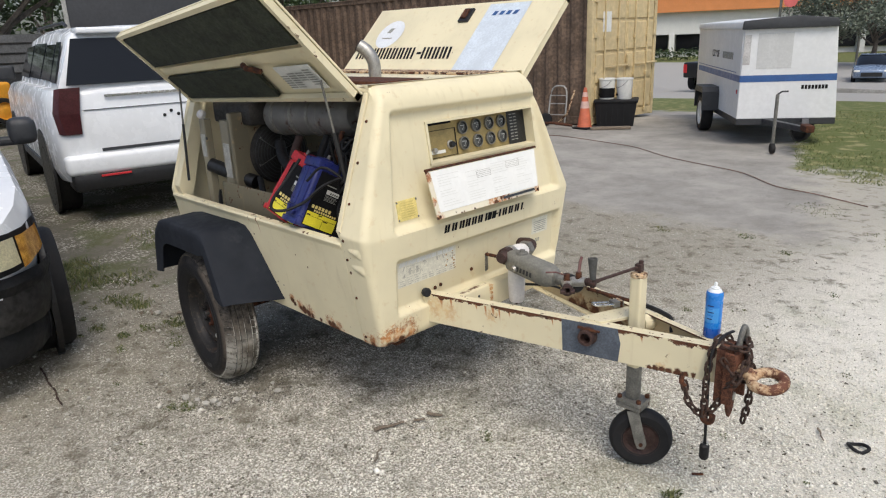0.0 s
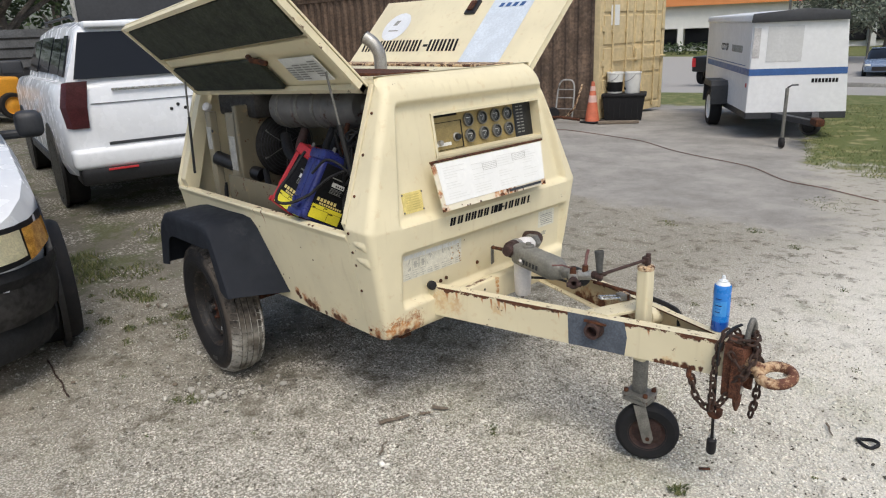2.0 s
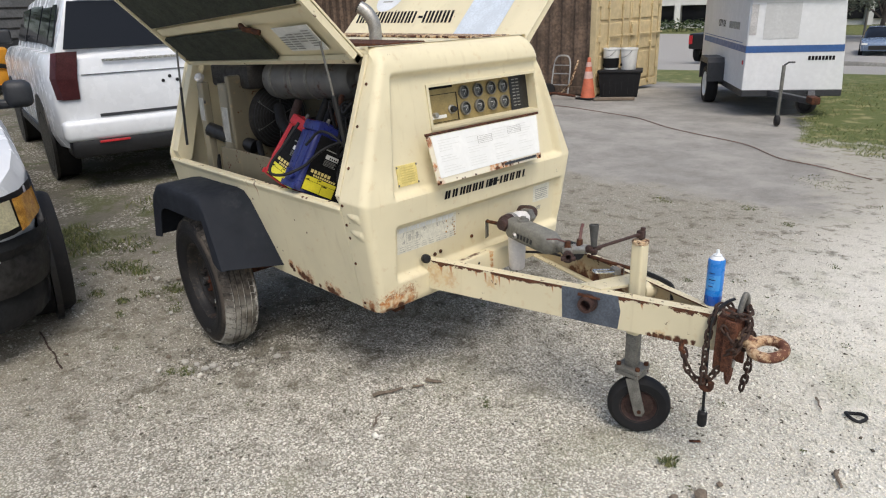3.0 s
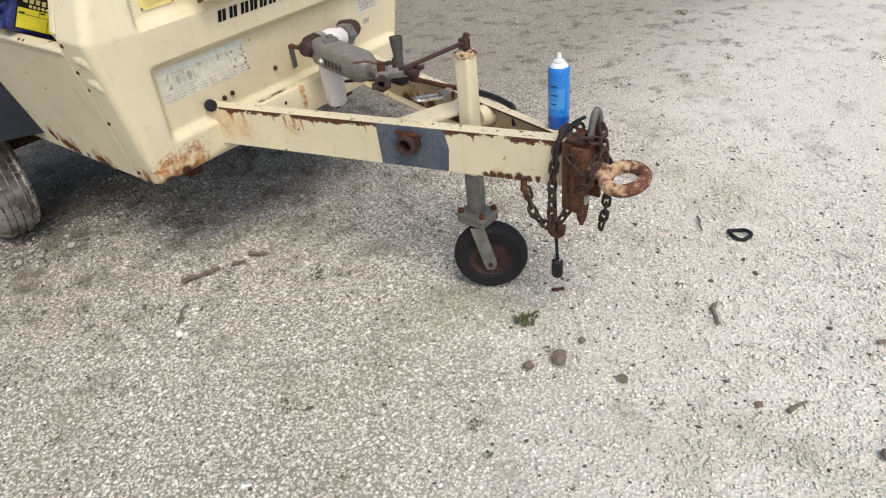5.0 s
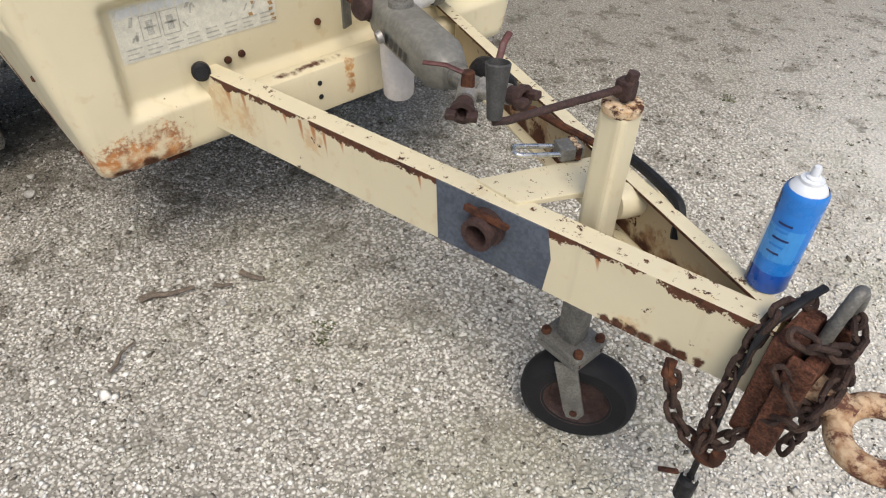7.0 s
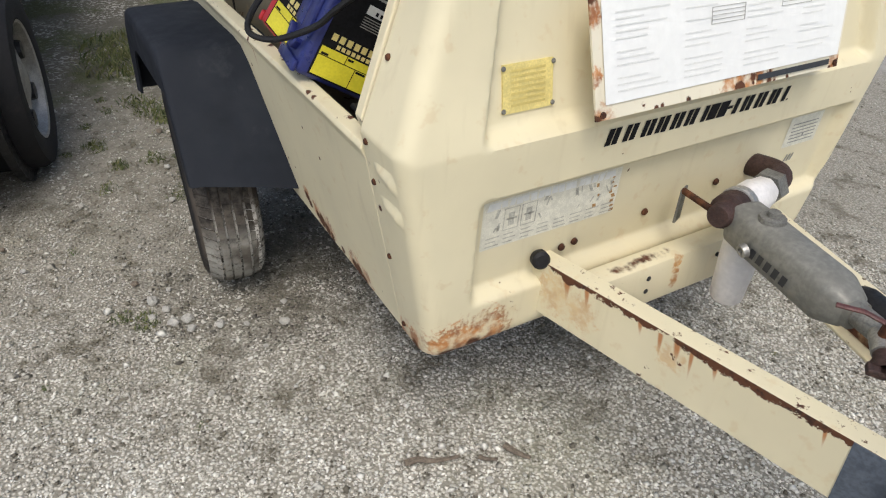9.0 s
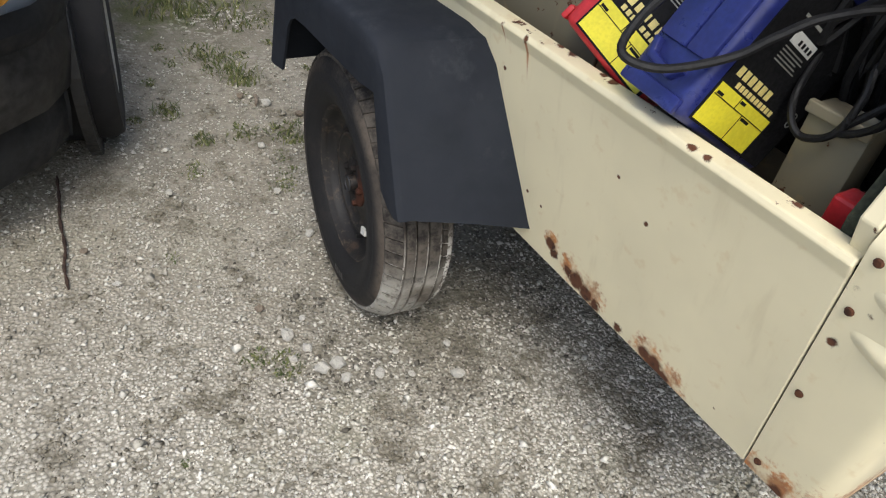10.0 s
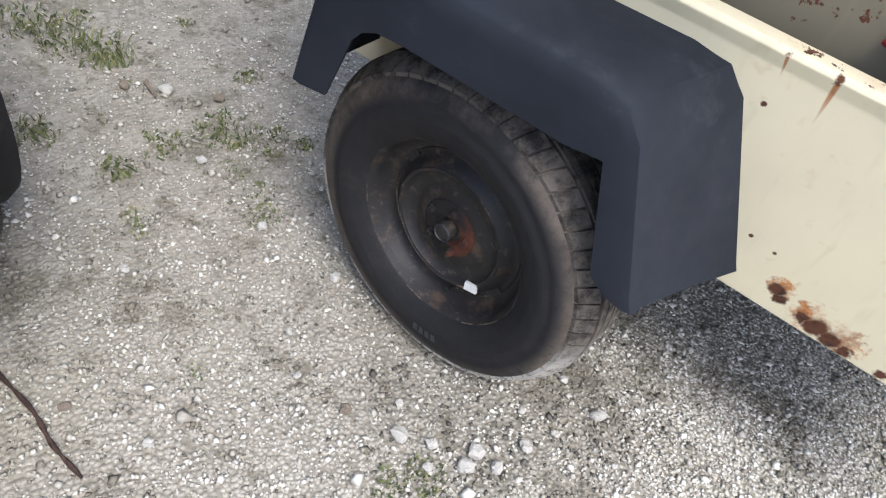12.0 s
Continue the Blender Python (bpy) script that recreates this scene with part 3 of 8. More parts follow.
def cowl():
    """The moulded nose, with recesses and the opening over the gauges."""
    bm = bmesh.new()
    zs = sorted(spaced(Z_LOW, Z_ROOF + 0.02, 150, 0.06) + [WIN[2], WIN[3]])
    us = spaced(-1.0, 1.0, 190, 0.06)
    grid = []
    for z in zs:
        h = half(min(z, Z_ROOF - 0.03))
        row = []
        for u in us:
            y = u * h
            row.append(bm.verts.new((face_x(y, z), y, z)))
        grid.append(row)
    for i in range(len(zs) - 1):
        for j in range(len(us) - 1):
            q = (grid[i][j], grid[i][j + 1], grid[i + 1][j + 1], grid[i + 1][j])
            cy, cz = sum(v.co.y for v in q) / 4, sum(v.co.z for v in q) / 4
            if WIN[0] < cy < WIN[1] and WIN[2] < cz < WIN[3]:
                continue
            bm.faces.new(q)
    edge = [r[0] for r in grid] + grid[-1][1:] + [r[-1] for r in grid[::-1][1:]] + grid[0][::-1][1:-1]
    back = [bm.verts.new((SEAM, v.co.y, v.co.z)) for v in edge]
    for i in range(len(edge)):
        j = (i + 1) % len(edge)
        bm.faces.new((edge[i], edge[j], back[j], back[i]))
    ob = part("front_cowl", bm, M_COWL, comp, "", True)
    return ob


front = cowl()

# two pressed creases on each flank of the nose, running out towards the seam
for sgn in (-1, 1):
    for zc in (0.872, 0.800):
        bm = bmesh.new()
        cols = []
        for i in range(17):
            f = i / 16
            x = -0.100 + 0.100 * f
            col = []
            for j in range(13):
                g = j / 12
                z = zc + (g - 0.5) * (0.020 + 0.040 * f) - 0.10 * (x + 0.06)
                h = 0.0095 * smooth01(0.0, 0.55, f) * smooth01(1.0, 0.86, f) * math.sin(math.pi * g) ** 1.4 - 0.0010
                col.append(bm.verts.new((x, sgn * (half(z) + h), z)))
            cols.append(col)
        for p, q in zip(cols, cols[1:]):
            for j in range(12):
                bm.faces.new((p[j], q[j], q[j + 1], p[j + 1]))
        part("flank_crease", bm, M_COWL, front, "", True)

# bolts along the nose's seam
for z in (0.46, 0.652, 0.83, 0.915, 1.06, 1.22, 1.38):
    for sgn in (-1, 1):
        y = sgn * (half(z) + 0.001)
        part("bolt", lathe([(0, 0.004), (0.005, 0.0035), (0.0068, 0.0), (0.0068, -0.004)], 10, pose(SEAM + 0.018, y, z, -90 * sgn, 0, 0)), M_RUST, front, "rusted bolt head")

# roof between the doors, with its rusty middle strip
part("roof", box(REAR - 0.03, SEAM + 0.002, -0.49, 0.49, Z_ROOF - 0.02, Z_ROOF + 0.012, 0.012), M_CREAM_TOP, comp, "", True)
part("roof_strip", box(-1.45, -0.14, -0.40, -0.16, Z_ROOF + 0.012, Z_ROOF + 0.026, 0.004), M_RUST, comp, "rusted strip along the roof")
part("roof_strip", box(-1.45, -0.14, 0.22, 0.40, Z_ROOF + 0.012, Z_ROOF + 0.024, 0.004), M_RUST_CREAM, comp)


def side_panel(sgn):
    """The lower flank, folded outwards to a ledge at the sill."""
    o = [(-0.605, Z_LOW), (-0.68, 0.868), (-0.691, 0.892), (-0.686, 0.902), (-0.655, 0.906), (-0.652, 0.898), (-0.678, 0.890), (-0.668, 0.868), (-0.59, Z_LOW)]
    return prism([(y * -sgn, z) for y, z in o], REAR - 0.10, SEAM - 0.003, "x", 0.003)


for sgn in (-1, 1):
    flank = part("side_panel", side_panel(sgn), M_SIDE, comp, "")
    part("corner_post", prism([(sgn * 0.665, 0.89), (sgn * 0.688, Z_SILL + 0.02), (sgn * 0.495, Z_ROOF - 0.01), (sgn * 0.45, Z_ROOF - 0.01), (sgn * 0.63, 0.89)], SEAM - 0.028, SEAM - 0.002, "x", 0.003), M_CREAM, comp)
    part("corner_post", prism([(sgn * 0.665, 0.89), (sgn * 0.688, Z_SILL + 0.02), (sgn * 0.495, Z_ROOF - 0.01), (sgn * 0.43, Z_ROOF - 0.01), (sgn * 0.61, 0.89)], REAR - 0.06, REAR, "x", 0.003), M_CREAM, comp)
rear_profile = [(-0.605, Z_LOW), (-0.69, Z_SILL), (-0.49, Z_ROOF), (0.49, Z_ROOF), (0.69, Z_SILL), (0.605, Z_LOW)]
part("rear_panel", prism(rear_profile, REAR - 0.12, REAR - 0.08, "x", 0.02), M_CREAM, comp)
# unseen rails, added to keep light off the ground below
for y in (-0.40, 0.40):
    part("chassis_rail", box(REAR - 0.05, SEAM, y - 0.03, y + 0.03, 0.345, 0.46, 0.004), M_RUST, comp)
part("floor_pan", box(REAR - 0.08, SEAM, -0.58, 0.58, 0.46, 0.48), M_RUST, comp)
# bulkhead takes the dark foam colour to paint the bay's shade
part("bulkhead", prism([(-0.59, 0.48), (-0.66, Z_SILL), (-0.47, Z_ROOF - 0.03), (0.47, Z_ROOF - 0.03), (0.66, Z_SILL), (0.59, 0.48)], SEAM - 0.05, SEAM - 0.035, "x"), M_FOAM, comp, "bulkhead darkened for the shade in the bay")


# raised doors
def door_frame_points(sgn, lift, L, x0, x1):
    yh, zh = sgn * 0.515, 1.475
    c, s = math.cos(radians(lift)), math.sin(radians(lift))

    def at(x, l, n=0.0):
        if sgn < 0:  # the near door hangs lower and narrower towards the tail
            f = (x1 - x) / (x1 - x0)
            l = l * (1.09 - 0.18 * f)
            return Vector((x, yh + sgn * (l * c - n * s), zh - 0.06 * f + l * s + n * c))
        return Vector((x, yh + sgn * (l * c - n * s), zh + l * s + n * c))
    return at


LIFT, DOOR_L = 45.0, 0.55


def raised_door(sgn):
    at = door_frame_points(sgn, LIFT, DOOR_L, REAR, SEAM)
    x0, x1 = REAR - 0.03, SEAM - 0.02
    d = part("side_door", sheet([at(x0, 0, 0.012), at(x1, 0, 0.012), at(x1, DOOR_L, 0.012), at(x0, DOOR_L, 0.012)], 0.008, 0.0), M_CREAM, comp, "raised cream side door with foam pads inside")
    # folded rim
    for a, b in (((x0, 0), (x1, 0)), ((x0, DOOR_L), (x1, DOOR_L)), ((x0, 0), (x0, DOOR_L)), ((x1, 0), (x1, DOOR_L))):
        along = Vector((b[0] - a[0], b[1] - a[1]))
        w = 0.022
        inn = Vector((0, w if a[1] == 0 else -w)) if along.x else Vector((w if a[0] == x0 else -w, 0))
        q = [at(a[0], a[1], -0.022), at(b[0], b[1], -0.022), at(b[0] + inn.x, b[1] + inn.y, -0.022), at(a[0] + inn.x, a[1] + inn.y, -0.022)]
        t = [at(a[0], a[1], 0.006), at(b[0], b[1], 0.006), at(b[0] + inn.x, b[1] + inn.y, 0.006), at(a[0] + inn.x, a[1] + inn.y, 0.006)]
        bm = bmesh.new()
        lo, hi = [bm.verts.new(v) for v in q], [bm.verts.new(v) for v in t]
        bm.faces.new(lo), bm.faces.new(hi)
        for i in range(4):
            bm.faces.new((lo[i], lo[(i + 1) % 4], hi[(i + 1) % 4], hi[i]))
        part("door_rim", bm, M_CREAM_TOP, d)
    for l0, l1, xa, xb in ((0.30, 0.52, x0 + 0.04, x1 - 0.05), (0.03, 0.21, x0 + 0.04, x1 - 0.56)):
        bm = bmesh.new()
        lo = [bm.verts.new(at(x, l, -0.018)) for x, l in ((xa, l0), (xb, l0), (xb, l1), (xa, l1))]
        hi = [bm.verts.new(at(x, l, 0.0)) for x, l in ((xa, l0), (xb, l0), (xb, l1), (xa, l1))]
        bm.faces.new(lo), bm.faces.new(hi)
        for i in range(4):
            bm.faces.new((lo[i], lo[(i + 1) % 4], hi[(i + 1) % 4], hi[i]))
        part("foam_pad", bm, M_FOAM, d, "dark olive foam pad")
    part("door_rib", sheet([at(x0 + 0.03, 0.225, -0.006), at(x1 - 0.03, 0.225, -0.006), at(x1 - 0.03, 0.275, -0.006), at(x0 + 0.03, 0.275, -0.006)], 0.012), M_CREAM, d)
    part("door_latch", tube([at(-0.72, 0.24, -0.02), at(-0.66, 0.24, -0.045), at(-0.60, 0.20, -0.03)], 0.012, 8), M_RUST, d, "rusted latch")
    return d, at


door_l, at_l = raised_door(-1)
door_r, at_r = raised_door(1)
# instruction sheet inside the near door
part("instruction_label", sheet([at_l(-0.55, 0.06, -0.004), at_l(-0.28, 0.06, -0.004), at_l(-0.28, 0.19, -0.004), at_l(-0.55, 0.19, -0.004)], 0.004), M_PAPER, door_l, "worn white instruction label")
rr = random.Random(4)
part("label_print", strips([(-0.54 + 0.065 * i, -0.485 + 0.065 * i, 0.075 + 0.013 * j, 0.081 + 0.013 * j, 0) for i in range(4) for j in range(8) if rr.random() < 0.8], lambda u, v, w: at_l(u, v, -w), 0.0100), M_INK, door_l)
# gas struts
for x, top, inside in ((-0.235, 0.13, 0.11), (-1.58, 0.13, 0.0)):
    a, b = Vector((x + 0.04, -0.66 + inside, 0.99)), at_l(x, top, -0.03)
    s = part("gas_strut", rod(a, a.lerp(b, 0.62), 0.011 if inside else 0.007), M_BLACK, comp, "black gas strut", True)
    part("strut_rod", rod(a.lerp(b, 0.6), b, 0.005), M_STEEL, s)

# ---- nose fittings: gauges, flap, plates and decals ----
wy0, wy1, wz0, wz1 = WIN


def win_x(z):
    return front_x(z) - 0.026


recess_box = bmesh.new()
prism([(win_x(wz0) - 0.075, wz0 - 0.012), (win_x(wz1) - 0.075, wz1 + 0.012), (win_x(wz1) - 0.060, wz1 + 0.012), (win_x(wz0) - 0.060, wz0 - 0.012)], wy0 - 0.012, wy1 + 0.012, "y", 0, 1, recess_box)
gauge_panel = part("gauge_panel", recess_box, M_OLIVE, comp, "olive gold gauge panel")
for z, nm in ((wz0, "panel_bottom"), (wz1, "panel_top")):
    part("panel_edge", prism([(win_x(z) - 0.06, z - 0.006), (win_x(z) + 0.0, z - 0.006), (win_x(z) + 0.0, z + 0.006), (win_x(z) - 0.06, z + 0.006)], wy0 - 0.006, wy1 + 0.006, "y"), M_CREAM, gauge_panel)
for y in (wy0, wy1):
    part("panel_edge", prism([(win_x(wz0) - 0.06, wz0), (win_x(wz0), wz0), (win_x(wz1), wz1), (win_x(wz1) - 0.06, wz1)], y - 0.006, y + 0.006, "y"), M_CREAM, gauge_panel)


def on_panel(u, v, lift=0.0):
    """A place on the gauge panel, from fractions across and up."""
    z = wz0 + v * (wz1 - wz0)
    return Vector((win_x(z) - 0.060 + lift, wy0 + u * (wy1 - wy0), z))


M_DIAL = plain("grey_dial", (0.075, 0.075, 0.070), 0.3, 0, 0.2, 40)
tilt_face = Matrix.Rotation(radians(90 - 9), 4, "Y")
for i, u in enumerate((0.37, 0.50, 0.625, 0.745)):
    for v in (0.70, 0.30):
        m = Matrix.Translation(on_panel(u, v)) @ tilt_face
        gauge = part("gauge", lathe([(0, 0.004), (0.025, 0.004), (0.026, 0.011), (0.030, 0.011), (0.031, 0.0)], 24, m), [M_BLACK], gauge_panel, "round dark dial gauge", True)
        part("gauge_ring", lathe([(0.0255, 0.008), (0.0265, 0.013), (0.0305, 0.012), (0.0315, 0.002)], 24, m), M_STEEL, gauge, "", True)
        part("gauge_face", lathe([(0, 0.0052), (0.021, 0.0052), (0.0215, 0.0045)], 20, m), M_DIAL, gauge)
        part("gauge_needle", strips([(-0.012, 0.012, 0.008, 0.010, 0), (-0.0015, 0.0, -0.012, 0.010, 0.8)], lambda a, b, w: m @ Vector((-b, a, w)), 0.0064), M_PAPER, gauge)
for u, v, r, h, mt in ((0.25, 0.33, 0.014, 0.025, M_BLACK), (0.25, 0.33, 0.020, 0.008, M_GALV), (0.10, 0.25, 0.012, 0.02, M_GALV)):
    part("switch", lathe([(0, h), (r * 0.9, h), (r, h * 0.8), (r, 0)], 16, Matrix.Translation(on_panel(u, v)) @ tilt_face), mt, gauge_panel)
part("switch_border", strips([(0.02, 0.31, 0.06, 0.075, 0), (0.02, 0.31, 0.72, 0.735, 0), (0.30, 0.31, 0.06, 0.735, 0), (0.03, 0.28, 0.86, 0.92, 0)], on_panel, 0.002), M_INK_DARK, gauge_panel)
part("switch_tag", strips([(0.03, 0.20, 0.16, 0.24, 0)], on_panel, 0.003), M_PAPER, gauge_panel)
warn = part("warning_panel", strips([(0.81, 0.995, 0.02, 0.98, 0)], on_panel, 0.004), M_BLACK, gauge_panel, "black warning light panel")
part("warning_print", strips([(0.835 + 0.04 * i, 0.865 + 0.04 * i, 0.14 + 0.085 * j, 0.165 + 0.085 * j, 0) for i in range(2) for j in range(9)], on_panel, 0.006), M_INK, warn)

# hinged flap with the worn operating sheet, hanging open
fz0, fz1, fx0, fx1 = 0.957, 1.158, 0.087, 0.022


def on_flap(u, v, lift=0.0):
    y0 = -0.326 + (-0.328 + 0.326) * v
    y1 = 0.365 + 0.045 * v
    return Vector((fx0 + (fx1 - fx0) * v + lift, y0 + u * (y1 - y0), fz0 + (fz1 - fz0) * v))


flap = part("panel_flap", sheet([on_flap(0, 0), on_flap(1, 0), on_flap(1, 1), on_flap(0, 1)], 0.005, 0.0), M_PAPER_DIRTY, comp, "hanging white flap with worn print and rust")
part("flap_sheet", strips([(0.03, 0.985, 0.13, 0.97, 0)], on_flap, 0.003), M_SHEET, flap)
rr = random.Random(8)
rows = []
for col in range(4):
    for j in range(13):
        if rr.random() < 0.75:
            u0 = 0.07 + 0.235 * col
            rows.append((u0, u0 + 0.08 + 0.1 * rr.random(), 0.22 + 0.053 * j, 0.232 + 0.053 * j, 0))
part("flap_print", strips(rows, on_flap, 0.0045), plain("faint_print", (0.71, 0.71, 0.67), 0.7, 0, 0.05, 20), flap)
part("flap_bar", strips([(0.61, 0.945, 0.05, 0.105, 0)], on_flap, 0.0045), M_TRIM, flap)
for u, v in ((0.40, 0.78), (0.68, 0.84)):  # faint boxed tables
    part("flap_table", strips([(u, u + 0.13, v - 0.012 * 3 * q, v + 0.006 - 0.012 * 3 * q, 0) for q in range(5)] + [(u, u + 0.003, v - 0.144, v, 0), (u + 0.127, u + 0.13, v - 0.144, v, 0)], on_flap, 0.0047), M_TAG, flap)
part("flap_hinge", tube([on_flap(-0.005, 1.01), on_flap(1.005, 1.01)], 0.006, 8), M_RUST, flap, "rusted hinge")
for u in (0.02, 0.98):
    part("flap_screw", lathe([(0, 0.004), (0.006, 0.003), (0.007, 0)], 8, Matrix.Translation(on_flap(u, 0.05, 0.002)) @ tilt_face), M_RUST, flap)


def on_nose(y, z, lift=0.0):
    return Vector((face_x(y, z) + lift, y, z))


# yellow plate
yp = [(-0.467, 0.962), (-0.357, 0.962), (-0.357, 1.048), (-0.467, 1.048)]
yplate = part("yellow_plate", sheet([on_nose(y, z, 0.004) for y, z in yp], 0.004), M_YPLATE, comp, "yellow metal data plate")
part("plate_print", strips([(-0.45, -0.375, 0.974 + 0.010 * j, 0.978 + 0.010 * j, 0) for j in range(7)], on_nose, 0.0052), plain("plate_print", (0.58, 0.47, 0.15), 0.6), yplate)
for y, z in yp:
    part("plate_rivet", lathe([(0, 0.003), (0.004, 0.002), (0.005, 0)], 8, Matrix.Translation(on_nose(y * 0.985 - 0.006, 0.962 + (z - 0.962) * 0.86 + 0.006, 0.005)) @ tilt_face), M_STEEL, yplate)

# maker's lettering as plain slanted blocks
widths = [0.018, 0.048, 0.050, 0.040, 0.044, 0.042, 0.052, 0.032, 0.032, 0.018, 0.046, 0.046, 0.048, 0.050]
y = -0.243
mark = part("maker_mark", strips([(0.305, 0.311, 0.868, 0.872, 0)], on_nose, 0.0015), M_INK_DARK, comp, "black maker's lettering drawn as blocks")
for i, w in enumerate(widths):
    k = w * 0.905
    h0, h1, sl = 0.868, 0.904, 0.22
    st = 0.0145
    if i == 9:
        blocks = [(y, y + k, 0.883, 0.890, sl)]
    elif k < 0.02:
        blocks = [(y, y + st, h0, h1, sl)]
    else:
        blocks = [(y, y + st, h0, h1, sl), (y + k - st, y + k - 0.001, h0, h1, sl)]
    part("letter_block", strips(blocks, on_nose, 0.0015), M_INK_DARK, mark)
    y += w * 0.965

# warning decals
dz0, dz1 = 0.668, 0.783


def decal(y0, y1, z0, z1, name, lab):
    bm = bmesh.new()
    n = 10
    cols = [[bm.verts.new(on_nose(y0 + (y1 - y0) * i / n, z, 0.0012)) for z in (z0, (z0 + z1) / 2, z1)] for i in range(n + 1)]
    for a, b in zip(cols, cols[1:]):
        for j in range(2):
            bm.faces.new((a[j], b[j], b[j + 1], a[j + 1]))
    return part(name, bm, M_FADED, comp, lab)


d1 = decal(-0.490, -0.136, dz0, dz1, "warning_decal", "faded peeling warning decal with pictures")
marks = []
rr = random.Random(5)
for i in range(8):
    u = -0.478 + 0.043 * i
    if i in (1, 2):  # framed pictures
        f0, f1, h0, h1 = u - 0.004, u + 0.034, dz0 + 0.038, dz1 - 0.024
        marks += [(f0, f1, h0, h0 + 0.002, 0), (f0, f1, h1 - 0.002, h1, 0), (f0, f0 + 0.002, h0, h1, 0), (f1 - 0.002, f1, h0, h1, 0), (f0 + 0.012, f1 - 0.012, h0 + 0.010, h1 - 0.012, 0), (f0 + 0.006, f1 - 0.006, h0 + 0.024, h0 + 0.028, 0.3)]
    elif i not in (4,):
        for _ in range(4):
            a, b = u + 0.026 * rr.random(), dz0 + 0.040 + 0.045 * rr.random()
            marks.append((a, a + 0.003 + 0.006 * rr.random(), b, b + 0.006 + 0.014 * rr.random(), rr.uniform(-0.6, 0.6)))
    for j in range(3):
        marks.append((u, u + 0.022 + 0.014 * rr.random(), dz0 + 0.006 + 0.010 * j, dz0 + 0.009 + 0.010 * j, 0))
for i in range(19):
    part("flake", strips([(-0.482 + 0.0175 * i, -0.470 + 0.0175 * i + 0.004 * rr.random(), dz1 - 0.018 - 0.004 * rr.random(), dz1 - 0.004, rr.uniform(-0.3, 0.3))], on_nose, 0.0022), M_PAPER, d1)
M_STAIN = plain("brown_stain", (0.42, 0.25, 0.10), 0.8, 0, 0.3, 60)
for j in range(11):
    u, z = -0.163 + 0.016 * rr.random() - (0.045 if j > 7 else 0), dz0 + 0.004 + 0.0125 * (j if j < 8 else 2 * (j - 7))
    part("stain", strips([(u, u + 0.006 + 0.006 * rr.random(), z, z + 0.004 + 0.007 * rr.random(), rr.uniform(-0.5, 0.5))], on_nose, 0.0024), M_STAIN, d1)
part("decal_print", strips(marks, on_nose, 0.0025), plain("worn_print", (0.50, 0.485, 0.41), 0.7, 0, 0.3, 60), d1)
d2 = decal(0.425, 0.555, 0.70, 0.785, "service_decal", "pale faded service decal")
part("decal_print", strips([(0.44, 0.54, 0.712 + 0.010 * j, 0.715 + 0.010 * j, 0) for j in range(6)] + [(0.49, 0.497, 0.725, 0.733, 0)], on_nose, 0.0025), M_INK, d2)
part("painted_mark", strips([(0.455 + 0.012 * i, 0.462 + 0.012 * i, 0.655, 0.675, 0.3) for i in range(3)], on_nose, 0.0018), M_INK, comp)

# ---- drawbar ----
def bar_top(x):
    return 0.611 + 0.0155 * x


BAR_H = 0.136
L0, L1 = Vector((-0.02, -0.345)), Vector((1.215, -0.087))
R0, R1 = Vector((-0.02, 0.352)), Vector((1.215, -0.035))


def channel(p, q, inward, mat, name, w=0.046):
    """A rolled channel on edge: a web on the outside and two flanges turned inwards."""
    d = (q - p).normalized()
    n = Vector((-d.y, d.x)) * inward
    bm = bmesh.new()
    t, h = 0.007, BAR_H
    prof = [(0, 0), (w, 0), (w, -t), (t, -t - 0.004), (t, -h + t + 0.004), (w, -h + t), (w, -h), (0, -h)]
    ends = []
    for c in (p, q):
        ends.append([bm.verts.new((c.x + n.x * u, c.y + n.y * u, bar_top(c.x) + v)) for u, v in prof])
    bm.faces.new(ends[0]), bm.faces.new(ends[1])
    for i in range(len(prof)):
        j = (i + 1) % len(prof)
        bm.faces.new((ends[0][i], ends[0][j], ends[1][j], ends[1][i]))
    bmesh.ops.bevel(bm, geom=bm.edges[:], offset=0.0018, segments=2, profile=0.5, affect="EDGES")
    return part(name, bm, mat, comp)


bar_l = channel(L0, L1, 1, M_BAR, "drawbar_side")
bar_r = channel(R0, R1, -1, M_BAR, "drawbar_side", 0.030)
dr = (R1 - R0).normalized()
nr = Vector((dr.y, -dr.x))
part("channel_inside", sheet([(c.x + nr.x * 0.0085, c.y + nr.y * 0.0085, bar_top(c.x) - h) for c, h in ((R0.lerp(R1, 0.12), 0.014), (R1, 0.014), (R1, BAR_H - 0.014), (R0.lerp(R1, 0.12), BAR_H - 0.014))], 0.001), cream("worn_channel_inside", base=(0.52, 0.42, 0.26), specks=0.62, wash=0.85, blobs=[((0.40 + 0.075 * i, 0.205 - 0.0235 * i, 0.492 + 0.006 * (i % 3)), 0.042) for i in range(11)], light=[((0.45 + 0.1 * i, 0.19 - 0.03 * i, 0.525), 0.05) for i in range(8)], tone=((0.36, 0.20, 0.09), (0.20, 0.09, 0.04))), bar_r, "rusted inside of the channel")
dl = (L1 - L0).normalized()
nl = Vector((-dl.y, dl.x))


def on_bar(x, z, lift=0.0):
    """A place on the outer face of the drawbar's left side."""
    t = (x - L0.x) / dl.x
    c = L0 + dl * t - nl * lift
    return Vector((c.x, c.y, z))


